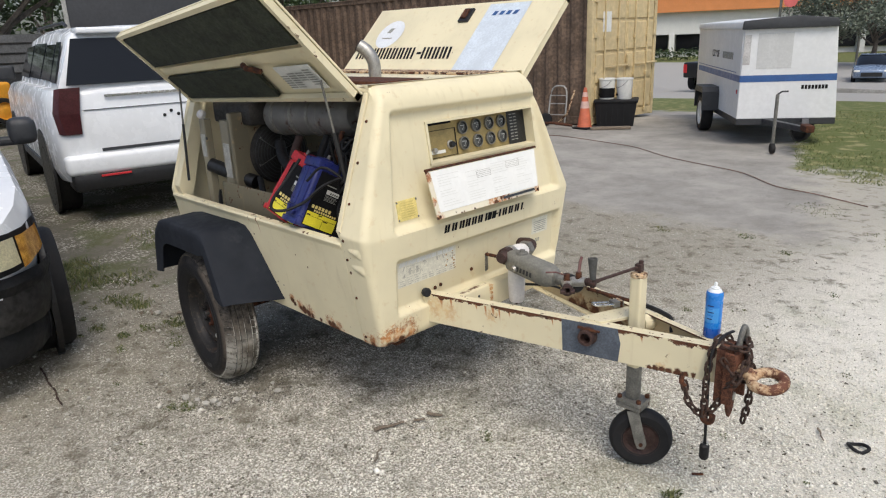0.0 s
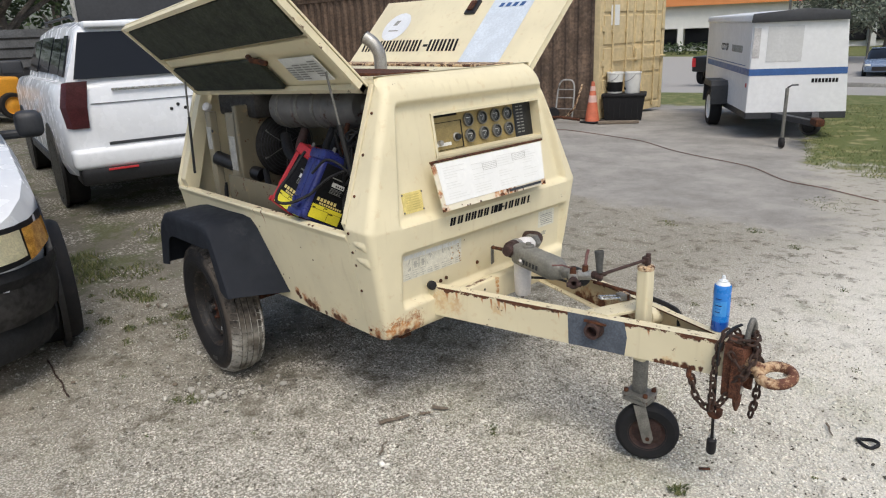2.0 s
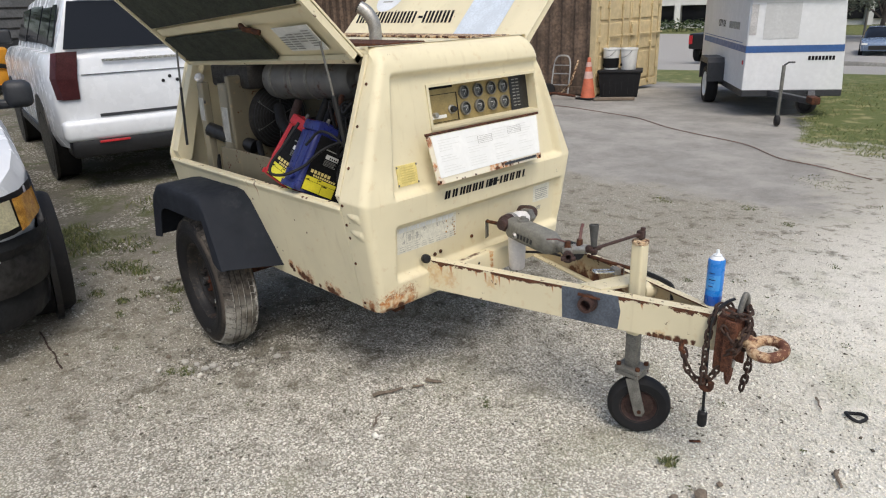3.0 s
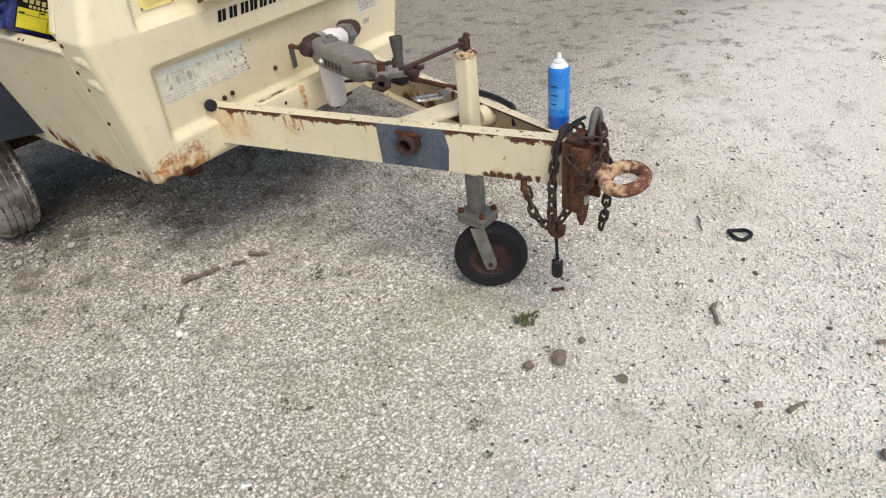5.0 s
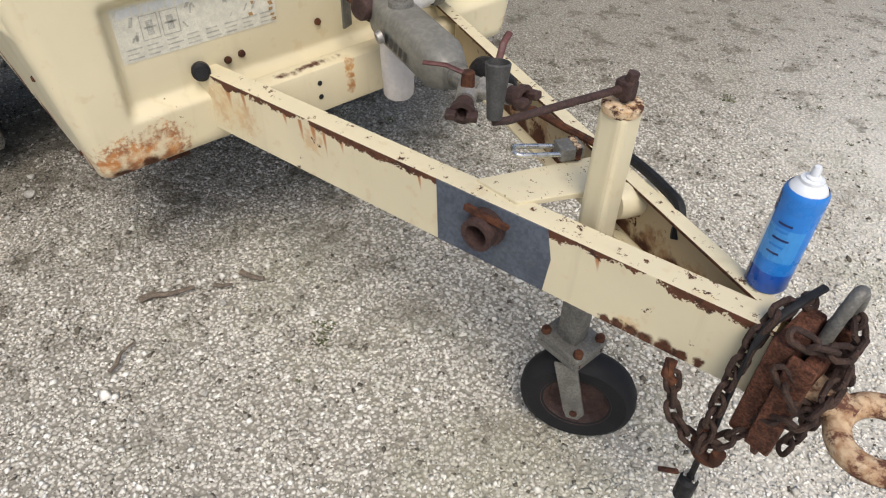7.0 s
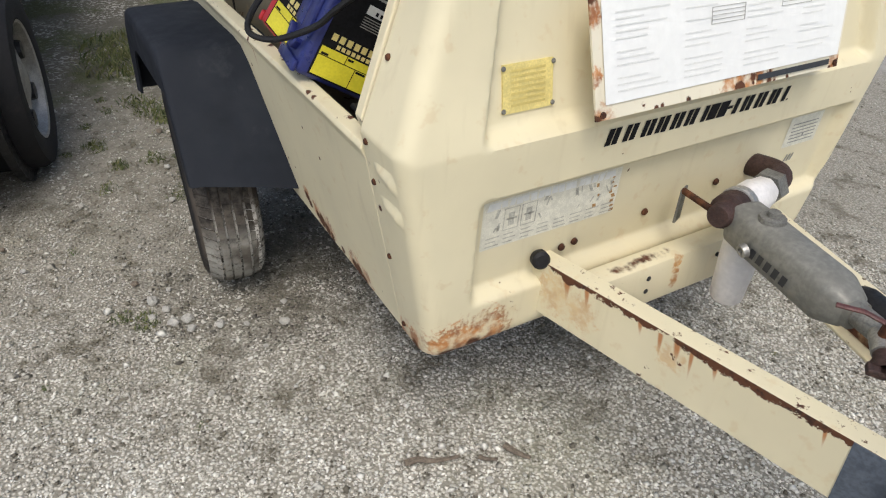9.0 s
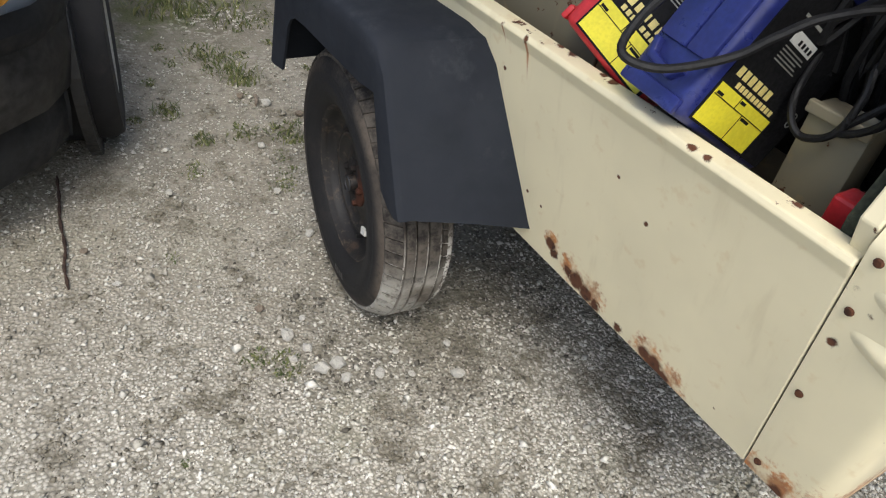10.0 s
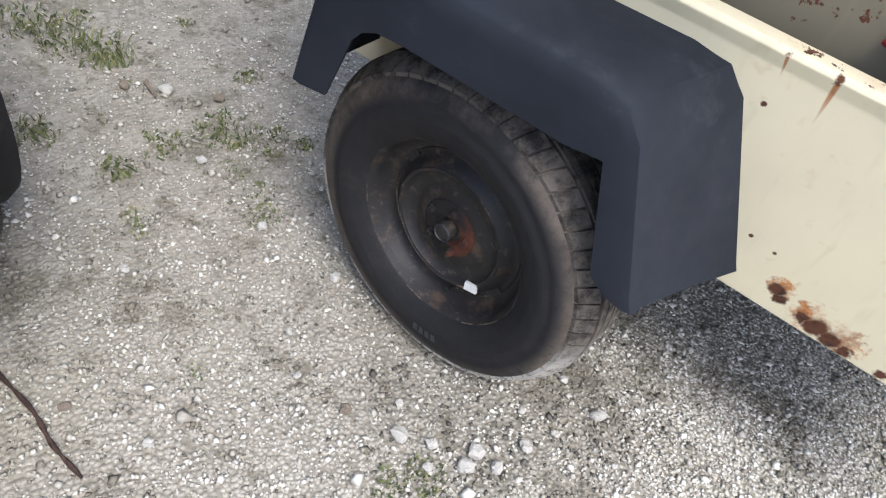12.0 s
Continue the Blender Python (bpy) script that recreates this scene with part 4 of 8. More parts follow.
# patch of grey primer and the pipe stub through it
part("primer_patch", sheet([on_bar(0.640, bar_top(0.64) - 0.001, 0.0015), on_bar(0.640 + 0.006, bar_top(0.64) - BAR_H + 0.002, 0.0015), on_bar(0.868, bar_top(0.87) - BAR_H + 0.002, 0.0015), on_bar(0.875, bar_top(0.87) - 0.06, 0.0015), on_bar(0.862, bar_top(0.87) - 0.001, 0.0015)], 0.003), M_PRIMER, bar_l, "patch of dark grey primer")
sx, sz = 0.752, 0.575
stub_m = aim(on_bar(sx, sz, -0.01), on_bar(sx, sz, 0.1))
part("pipe_stub", lathe([(0.021, -0.05), (0.036, 0.008), (0.036, 0.022), (0.030, 0.025), (0.029, 0.034), (0.031, 0.036), (0.031, 0.050), (0.021, 0.050), (0.018, 0.012), (0, 0.012)], 20, stub_m), M_RUST_RED, bar_l, "rusted threaded pipe stub", True)
part("stub_strap", sheet([on_bar(0.715, 0.612, 0.012), on_bar(0.80, 0.606, 0.012), on_bar(0.80, 0.600, 0.014), on_bar(0.715, 0.602, 0.014)], 0.012), M_RUST, bar_l)
# cross members
part("cross_plate", sheet([(0.692, -0.160, bar_top(0.70) + 0.006), (0.785, -0.155, bar_top(0.8) + 0.006), (0.850, -0.020, bar_top(0.8) + 0.006), (0.850, 0.045, bar_top(0.8) + 0.006), (0.775, 0.050, bar_top(0.72) + 0.006)], 0.012, 0.002), cream("cream_cross_plate", specks=0.665, chips=60), comp, "flat cream cross plate with rust")
part("cross_tube", box(0.055, 0.115, -0.315, 0.315, 0.475, 0.590, 0.012), cream("cream_cross_tube", specks=0.70, light=[((0.115, -0.03, 0.585 - 0.018 * i), 0.014) for i in range(5)] + [((0.11, -0.30, 0.585), 0.03)], blobs=[((0.09, -0.20 + 0.016 * i, 0.604), 0.020) for i in range(11)], tone=((0.60, 0.30, 0.08), (0.42, 0.17, 0.04))), comp, "", True)
for y in (-0.235, 0.10):
    for z in (0.52, 0.555):
        part("bolt_hole", lathe([(0, 0.001), (0.006, 0.001), (0.007, -0.002)], 10, pose(0.1155, y + 0.12, z, 0, 90, 0)), M_BLACK, comp)
for y, z in ((-0.27, 0.612), (-0.235, 0.617), (-0.03, 0.637), (0.20, 0.66)):
    part("bolt", lathe([(0, 0.006), (0.008, 0.005), (0.009, 0)], 10, pose(face_x(y, z) + 0.002, y, z, 0, 90, 0)), M_RUST, comp, "rusted bolt head")
part("rubber_plug", lathe([(0, 0.012), (0.014, 0.012), (0.0205, 0.006), (0.0205, -0.01)], 18, pose(0.012, -0.345, 0.617, 0, 78, -20)), M_RUBBER, comp, "black rubber plug", True)
part("cross_pipe", lathe([(0, 0), (0.030, 0), (0.033, 0.02), (0.033, 0.055), (0.026, 0.06), (0.026, 0.10), (0, 0.10)], 18, aim((0.862, 0.010, 0.592), (0.885, 0.10, 0.585))), M_CREAM, comp, "", True)

# jack post, inner leg, fork and wheel
px, py = 0.875, -0.046
post = part("jack_post", box(px - 0.0255, px + 0.0255, py - 0.0255, py + 0.0255, 0.43, 0.812, 0.011, 3), M_CREAM, comp, "cream square jack post")
part("jack_cap", lathe([(0, 0.004), (0.026, 0.004), (0.0315, 0.002), (0.032, -0.006), (0.030, -0.012)], 20, pose(px, py, 0.816)), M_RUST_CREAM, post, "flat rusted cap", True)
part("jack_leg", box(px - 0.024, px + 0.024, py - 0.022, py + 0.022, 0.262, 0.44, 0.006), M_STEEL, comp, "grey steel inner leg", True)
part("jack_plate", box(px - 0.052, px + 0.055, py - 0.045, py + 0.045, 0.276, 0.294, 0.004), M_STEEL, comp, "", True)
part("jack_plate", box(px - 0.050, px + 0.053, py - 0.043, py + 0.043, 0.256, 0.275, 0.003), M_STEEL, comp, "", True)
for dx in (-0.04, 0.044):
    for dy in (-0.033, 0.033):
        part("plate_bolt", lathe([(0, 0.012), (0.008, 0.012), (0.010, 0.009), (0.010, -0.03)], 8, pose(px + dx, py + dy, 0.294)), M_RUST, comp)
wx, wyy, wr = 0.912, -0.046, 0.124
for dy in (-0.042, 0.042):
    part("fork_arm", sheet([(px - 0.022, py + dy, 0.252), (px + 0.024, py + dy, 0.252), (wx + 0.022, py + dy, 0.110), (wx + 0.012, py + dy, 0.088), (wx - 0.012, py + dy, 0.088), (wx - 0.022, py + dy, 0.110)], 0.006), M_STEEL, comp, "grey steel fork arm")
jw = part("jack_wheel", lathe([(0.070, -0.028), (0.085, -0.032), (0.106, -0.034), (0.118, -0.026), (wr, -0.010), (wr, 0.010), (0.118, 0.026), (0.106, 0.034), (0.085, 0.032), (0.070, 0.028)], 40, pose(wx, wyy, 0.120, 90, 0, 0)), M_TYRE, comp, "solid black rubber jack wheel", True)
part("wheel_disc", lathe([(0, -0.022), (0.018, -0.026), (0.022, -0.014), (0.058, -0.012), (0.070, -0.026), (0.076, -0.030), (0.076, 0.030), (0.070, 0.026), (0.058, 0.012), (0.022, 0.014), (0.018, 0.026), (0, 0.022)], 28, pose(wx, wyy, 0.120, 90, 0, 0)), M_RUST_RED, jw, "rusted wheel disc", True)
part("wheel_axle", rod((wx, wyy - 0.052, 0.108), (wx, wyy + 0.052, 0.108), 0.008), M_RUST, jw)
# the caster has swung to one side of the leg
swing = Matrix.Translation((px, py, 0)) @ Matrix.Rotation(radians(32), 4, "Z") @ Matrix.Translation((-px, -py, 0))
for o in comp.children:
    if o.name.startswith(("fork_arm", "jack_wheel")):
        o.data.transform(swing)
        for q in o.children:
            q.data.transform(swing)
# crank
crank = part("jack_crank", tube([(px, py, 0.815), (px, py, 0.836), (px - 0.004, py - 0.012, 0.842), (px - 0.068, py - 0.176, 0.822), (px - 0.076, py - 0.196, 0.824)], 0.0062, 10), M_RUST_RED, comp, "rusted crank arm", True)
part("crank_yoke", box(-0.014, 0.014, -0.012, 0.012, -0.008, 0.022, 0.004, 2, None, pose(px, py, 0.834)), M_RUST_RED, crank)
part("crank_pin", rod((px + 0.002, py, 0.838), (px + 0.006, py + 0.004, 0.868), 0.010, 10, None, 0.009), M_RUST_RED, crank)
part("crank_grip", lathe([(0, 0.0), (0.011, 0.0), (0.013, 0.03), (0.018, 0.078), (0.016, 0.080), (0.012, 0.05), (0, 0.05)], 18, aim((px - 0.076, py - 0.194, 0.829), (px - 0.086, py - 0.184, 0.92))), plain("grey_grip", (0.062, 0.062, 0.058), 0.65, 0.1, 0.3, 40, 0.2), crank, "dark grey grip", True)

# ---- air outlet: elbow, taped tee, separator casting, valves and bowl ----
outlet = part("outlet_elbow", tube(curve([(-0.02, 0.33, 0.675), (0.05, 0.325, 0.688), (0.085, 0.30, 0.692), (0.10, 0.25, 0.692)], 6), 0.030, 16), M_RUST_RED, comp, "rusted pipe elbow", True)
part("elbow_nut", lathe([(0, -0.024), (0.040, -0.024), (0.043, -0.018), (0.043, 0.018), (0.040, 0.024), (0, 0.024)], 6, aim((0.105, 0.235, 0.692), (0.125, 0.16, 0.70))), M_STEEL, outlet, "grey hex nut")
tape = lathe([(0.028, -0.07), (0.036, -0.066), (0.038, -0.03), (0.042, -0.012), (0.041, 0.02), (0.036, 0.045), (0.034, 0.07), (0.027, 0.072)], 22, aim((0.135, 0.135, 0.706), (0.165, 0.03, 0.725)))
for v in tape.verts:
    v.co += 0.004 * Vector((noise.noise(v.co * 60), noise.noise(v.co * 60 + Vector((7, 0, 0))), noise.noise(v.co * 60 + Vector((0, 7, 0)))))
part("taped_tee", tape, M_CLOUDY, outlet, "tee wrapped in white tape", True)
part("tee_band", lathe([(0.037, -0.010), (0.042, -0.008), (0.042, 0.008), (0.037, 0.010)], 22, aim((0.160, 0.055, 0.722), (0.17, 0.0, 0.728))), M_GALV, outlet, "", True)
part("side_plug", lathe([(0, 0.055), (0.022, 0.055), (0.026, 0.05), (0.028, 0.02), (0.038, 0.016), (0.040, -0.02), (0.034, -0.03)], 18, aim((0.172, 0.012, 0.728), (0.195, -0.085, 0.738))), M_RUST_RED, outlet, "rusted pipe plug", True)
part("bracket", sheet([(0.040, 0.035, 0.715), (0.052, 0.005, 0.715), (0.052, 0.005, 0.630), (0.040, 0.035, 0.630)], 0.005), M_STEEL, comp)
part("bracket", tube([(0.050, 0.012, 0.712), (0.11, -0.008, 0.722), (0.15, -0.02, 0.728)], 0.008, 8), M_RUST, comp)
# separator casting: lofted rounded body along the drawbar
A, B = Vector((0.185, 0.028, 0.728)), Vector((0.503, -0.040, 0.718))
ax = (B - A).normalized()
side = ax.cross(Vector((0, 0, 1))).normalized()
cast = bmesh.new()
prev = None
for f, r in ((0.0, 0.020), (0.0, 0.036), (0.03, 0.040), (0.05, 0.047), (0.22, 0.049), (0.80, 0.049), (0.83, 0.047), (0.95, 0.032), (0.96, 0.027), (1.0, 0.026), (1.0, 0.0)):
    c = A.lerp(B, f) - Vector((0, 0, 0.01))
    ring = [cast.verts.new(c + max(r, 0.001) * ((abs(math.cos(a)) ** 0.62) * (1 if math.cos(a) > 0 else -1) * side * 0.95 + (abs(math.sin(a)) ** 0.75) * Vector((0, 0, 1)) * (-1.12 if math.sin(a) < 0 else 0.90))) for a in [2 * math.pi * i / 24 for i in range(24)]]
    if prev:
        for i in range(24):
            cast.faces.new((prev[i], prev[(i + 1) % 24], ring[(i + 1) % 24], ring[i]))
    prev = ring
casting = part("separator_casting", cast, M_GREYPAINT, comp, "grey cast separator body", True)
pc = A.lerp(B, 0.26)
part("filler_plug", lathe([(0, 0.030), (0.012, 0.030), (0.013, 0.020), (0.026, 0.018), (0.030, 0.0), (0.032, -0.03)], 16, pose(pc.x, pc.y, pc.z + 0.022)), M_STEEL, casting, "", True)
part("side_port", lathe([(0, 0.004), (0.006, 0.004), (0.007, 0.012), (0.013, 0.012), (0.015, 0.0)], 14, aim(pc - side * -0.052 + ax * 0.01 - Vector((0, 0, 0.022)), pc + side * 0.2 - Vector((0, 0, 0.06)))), M_GALV, casting, "", True)
jar_m = pose(0.205, 0.045, 0.505)
part("oil_bowl", lathe([(0, 0.0), (0.030, 0.002), (0.036, 0.010), (0.040, 0.10), (0.042, 0.19), (0, 0.19)], 24, jar_m), M_CLOUDY, casting, "cloudy white plastic bowl", True)
part("cast_print", strips([(0.10 + 0.022 * i, 0.114 + 0.022 * i, -0.030, -0.008, 0.2) for i in range(5)], lambda u, v, w=0.0: A + ax * u + side * (0.0465 + w) + Vector((0, 0, v - 0.004)), 0.002), M_TRIM, casting)
part("bowl_drain", lathe([(0, -0.014), (0.006, -0.014), (0.007, 0.004), (0, 0.004)], 10, jar_m), M_RUST, casting)
# manifold with two valves and claw couplings
man = part("valve_manifold", tube([(0.483, -0.036, 0.711), (0.543, -0.049, 0.709), (0.578, -0.047, 0.709)], 0.022, 14), M_STEEL, comp, "steel valve manifold", True)


def valve(base, out, tip, lift_tip):
    v = part("ball_valve", rod(base, out, 0.021, 14, None, 0.019), M_GALV, man, "", True)
    mid = Vector(base).lerp(Vector(out), 0.45)
    part("valve_stem", lathe([(0, 0.036), (0.012, 0.036), (0.014, 0.0), (0.014, -0.01)], 12, pose(mid.x, mid.y, mid.z + 0.006)), M_RUST, v)
    part("valve_handle", tube([mid + Vector((0, 0, 0.036)), Vector(tip).lerp(mid, 0.5) + Vector((0, 0, 0.036 * 0.7 + lift_tip / 2)), Vector(tip)], 0.0065, 8, None, False, None, 0.6), M_REDH, v, "dull red valve handle", True)
    d = (Vector(out) - Vector(base)).normalized()
    o = Vector(out)
    c = part("claw_coupling", lathe([(0.014, 0), (0.017, 0.004), (0.018, 0.020), (0.023, 0.024), (0.024, 0.036), (0.015, 0.038), (0.010, 0.034), (0.010, 0.01), (0, 0.01)], 18, aim(o, o + d)), M_RUST_RED, v, "rusted claw coupling", True)
    s = d.cross(Vector((0, 0, 1))).normalized()
    for k in (-1, 1):
        part("coupling_claw", box(-0.010, 0.010, -0.007, 0.007, -0.004, 0.018, 0.003, 2, None, Matrix.Translation(o + d * 0.034 + s * 0.019 * k) @ d.to_track_quat("Z", "Y").to_matrix().to_4x4()), M_RUST_RED, c)
    return v


valve((0.553, -0.056, 0.712), (0.581, -0.091, 0.706), (0.493, -0.116, 0.755), 0.0)
valve((0.573, -0.041, 0.712), (0.633, -0.033, 0.722), (0.578, 0.014, 0.805), 0.02)
part("rubber_boot", lathe([(0, 0), (0.030, 0), (0.036, 0.02), (0.034, 0.10), (0.026, 0.11), (0, 0.11)], 16, aim((0.44, 0.085, 0.655), (0.53, 0.055, 0.66))), M_RUBBER, comp, "black rubber boot", True)
part("control_rod", tube([(0.62, 0.0, 0.68), (0.63, 0.045, 0.66), (0.70, 0.05, 0.655), (0.79, 0.06, 0.65)], 0.008, 8), M_RUST, comp, "", True)
part("hose_loop", tube(curve([(0.10, 0.10, 0.55), (0.25, 0.14, 0.57), (0.32, 0.16, 0.575), (0.36, 0.17, 0.57)], 5), 0.006, 8), M_RUBBER, comp, "", True)
part("cable_loop", tube(curve([(0.80, 0.105, 0.628), (0.86, 0.088, 0.632), (0.92, 0.068, 0.632), (0.965, 0.050, 0.625), (0.985, 0.03, 0.58)], 6), 0.010, 8), M_RUBBER, comp, "black cable over the drawbar", True)

# padlock lying on the cross plate
lock = thing("padlock", pose(0.750, 0.012, 0.634, 0, 0, -26), "brass and grey padlock lying open on the cross plate", "padlock")
part("lock_body", box(-0.020, 0.020, -0.024, 0.022, 0.0, 0.026, 0.004, 2), [M_STEEL], lock, "", True)
part("lock_band", box(-0.0215, 0.0215, 0.004, 0.016, -0.0005, 0.0275, 0.002), M_RUST_CREAM, lock)
part("lock_shackle", tube(curve([(-0.014, -0.02, 0.013), (-0.016, -0.090, 0.022), (-0.010, -0.106, 0.025), (0.008, -0.106, 0.025), (0.014, -0.090, 0.022), (0.014, -0.02, 0.014)], 6), 0.0048, 10), M_CHROME, lock, "", True)

# ---- coupler, tow eye, chains ----
M_COUPLER = plain("flaking_red_rust", (0.125, 0.050, 0.028), 0.8, 0, 0.65, 26, 0.9, 0.3)
coup = part("coupler_bracket", box(1.218, 1.250, -0.112, -0.010, 0.435, 0.640, 0.006), M_COUPLER, comp, "rusted height-adjusting bracket", True)
for dy in (-0.115, -0.013):
    part("bracket_flange", box(1.250, 1.288, dy - 0.006, dy + 0.006, 0.44, 0.635, 0.003), M_COUPLER, coup)
part("drop_tab", sheet([(1.252, -0.10, 0.46), (1.252, -0.02, 0.46), (1.256, -0.035, 0.42), (1.258, -0.05, 0.385), (1.258, -0.075, 0.372), (1.257, -0.09, 0.40)], 0.010, 0.002), M_COUPLER, coup)
for z in (0.455, 0.60):
    part("bracket_bolt", lathe([(0, 0.012), (0.015, 0.012), (0.017, 0.008), (0.017, 0.0)], 6, pose(1.263, -0.065, z, 0, 90, 0)), M_GALV, coup)
part("eye_plate", box(1.262, 1.284, -0.105, -0.025, 0.49, 0.62, 0.006), M_COUPLER, coup, "", True)
eye_c = Vector((1.382, -0.070, 0.553))
ring = [eye_c + 0.050 * Vector((math.cos(a), math.sin(a), 0.06 * math.cos(a) + 0.20 * math.sin(a))) for a in [2 * math.pi * i / 40 for i in range(40)]]
eye = part("tow_eye", tube(ring, 0.0180, 18, None, True), M_RING, comp, "rusted tow ring with old cream paint", True)
part("eye_shank", lathe([(0, 0), (0.026, 0), (0.024, 0.03), (0.020, 0.06), (0, 0.06)], 16, aim((1.285, -0.068, 0.558), (1.345, -0.068, 0.557))), M_RING, eye, "", True)
# shackle standing on the bracket
part("shackle", tube(curve([(1.262, -0.040, 0.60), (1.265, -0.030, 0.665), (1.268, -0.012, 0.700), (1.270, 0.006, 0.665), (1.268, 0.004, 0.61)], 7), 0.010, 10), M_STEEL, coup, "grey steel shackle", True)

link_pts = []
for i in range(24):
    a = 2 * math.pi * i / 24
    link_pts.append((0.0105 * math.cos(a) + 0.0, 0.0, 0.0105 * math.sin(a) + (0.0085 if math.sin(a) >= 0 else -0.0085)))
link_mesh = None


def chain(points, parent, label, swing=0.0):
    """A chain of welded links along a path; each link is an object of its own on one shared mesh."""
    global link_mesh
    path = curve(points, 24)
    first = None
    step, run, turn = 0.0265, 0.0, 0
    holder = None
    last = path[0]
    for a, b in zip(path, path[1:]):
        run += (b - a).length
        if run >= step or first is None:
            run = 0.0
            d = (b - a).normalized()
            m = Matrix.Translation(b) @ d.to_track_quat("Z", "Y").to_matrix().to_4x4() @ Matrix.Rotation(radians(90 * (turn % 2) + 20 + swing), 4, "Z")
            turn += 1
            if link_mesh is None:
                o = part("link", tube(link_pts, 0.0047, 6, None, True), M_CHAIN, parent, "", True)
                link_mesh = o.data
            else:
                o = new("link", link_mesh)
                o.parent = parent
            o.matrix_basis = m
            first = o
    return first


safety = part("safety_chain", tube([(1.11, -0.128, 0.505), (1.115, -0.14, 0.485), (1.125, -0.135, 0.470)], 0.010, 8), M_RUST, comp, "rusted safety chain hanging in a loop")
chain([(1.125, -0.135, 0.475), (1.145, -0.14, 0.42), (1.185, -0.135, 0.385), (1.215, -0.125, 0.395), (1.24, -0.11, 0.44), (1.262, -0.10, 0.50)], safety, "")
chain([(1.205, -0.140, 0.395), (1.198, -0.128, 0.47), (1.196, -0.112, 0.56), (1.200, -0.085, 0.640), (1.212, -0.045, 0.655), (1.222, 0.0, 0.640)], safety, "", 30)
chain([(1.262, -0.11, 0.51), (1.292, -0.122, 0.535), (1.310, -0.10, 0.58), (1.302, -0.05, 0.61), (1.29, -0.02, 0.585), (1.30, -0.03, 0.535), (1.308, -0.075, 0.520)], safety, "", 15)
chain([(1.300, -0.02, 0.585), (1.306, 0.0, 0.53), (1.300, 0.01, 0.46), (1.293, 0.012, 0.38), (1.285, 0.008, 0.33)], safety, "", 50)
chain([(1.255, -0.12, 0.60), (1.285, -0.115, 0.565), (1.300, -0.08, 0.545), (1.300, -0.03, 0.560), (1.285, 0.0, 0.60), (1.262, 0.005, 0.625)], safety, "", 65)
chain([(1.25, -0.10, 0.655), (1.275, -0.09, 0.648), (1.300, -0.05, 0.640), (1.285, -0.01, 0.650), (1.25, 0.01, 0.645)], safety, "", 10)
part("chain_hook", tube(curve([(1.205, -0.128, 0.415), (1.195, -0.13, 0.385), (1.205, -0.132, 0.362), (1.228, -0.130, 0.365), (1.232, -0.13, 0.392)], 5), 0.011, 10), M_RUST, safety, "", True)
strap = part("rubber_strap", tube(curve([(1.225, 0.005, 0.665), (1.217, -0.05, 0.665), (1.204, -0.098, 0.632), (1.204, -0.120, 0.54), (1.207, -0.122, 0.42), (1.204, -0.112, 0.33), (1.203, -0.104, 0.255)], 6), 0.0065, 8, None, False, None, 0.6), M_RUBBER, comp, "black rubber strap", True)
part("strap_lug", lathe([(0, 0), (0.013, 0.0), (0.017, 0.008), (0.017, 0.055), (0.010, 0.062), (0, 0.062)], 12, pose(1.203, -0.104, 0.190)), M_RUBBER, strap, "", True)
part("strap_ring", tube([(1.203 + 0.010 * math.cos(a), -0.104 + 0.004 * math.sin(a), 0.256 + 0.010 * math.sin(a)) for a in [2 * math.pi * i / 14 for i in range(14)]], 0.003, 6, None, True), M_GALV, strap)

# ---- road wheels and mudguards ----
AX, AR, AZ = -1.2445, 0.349, 0.316


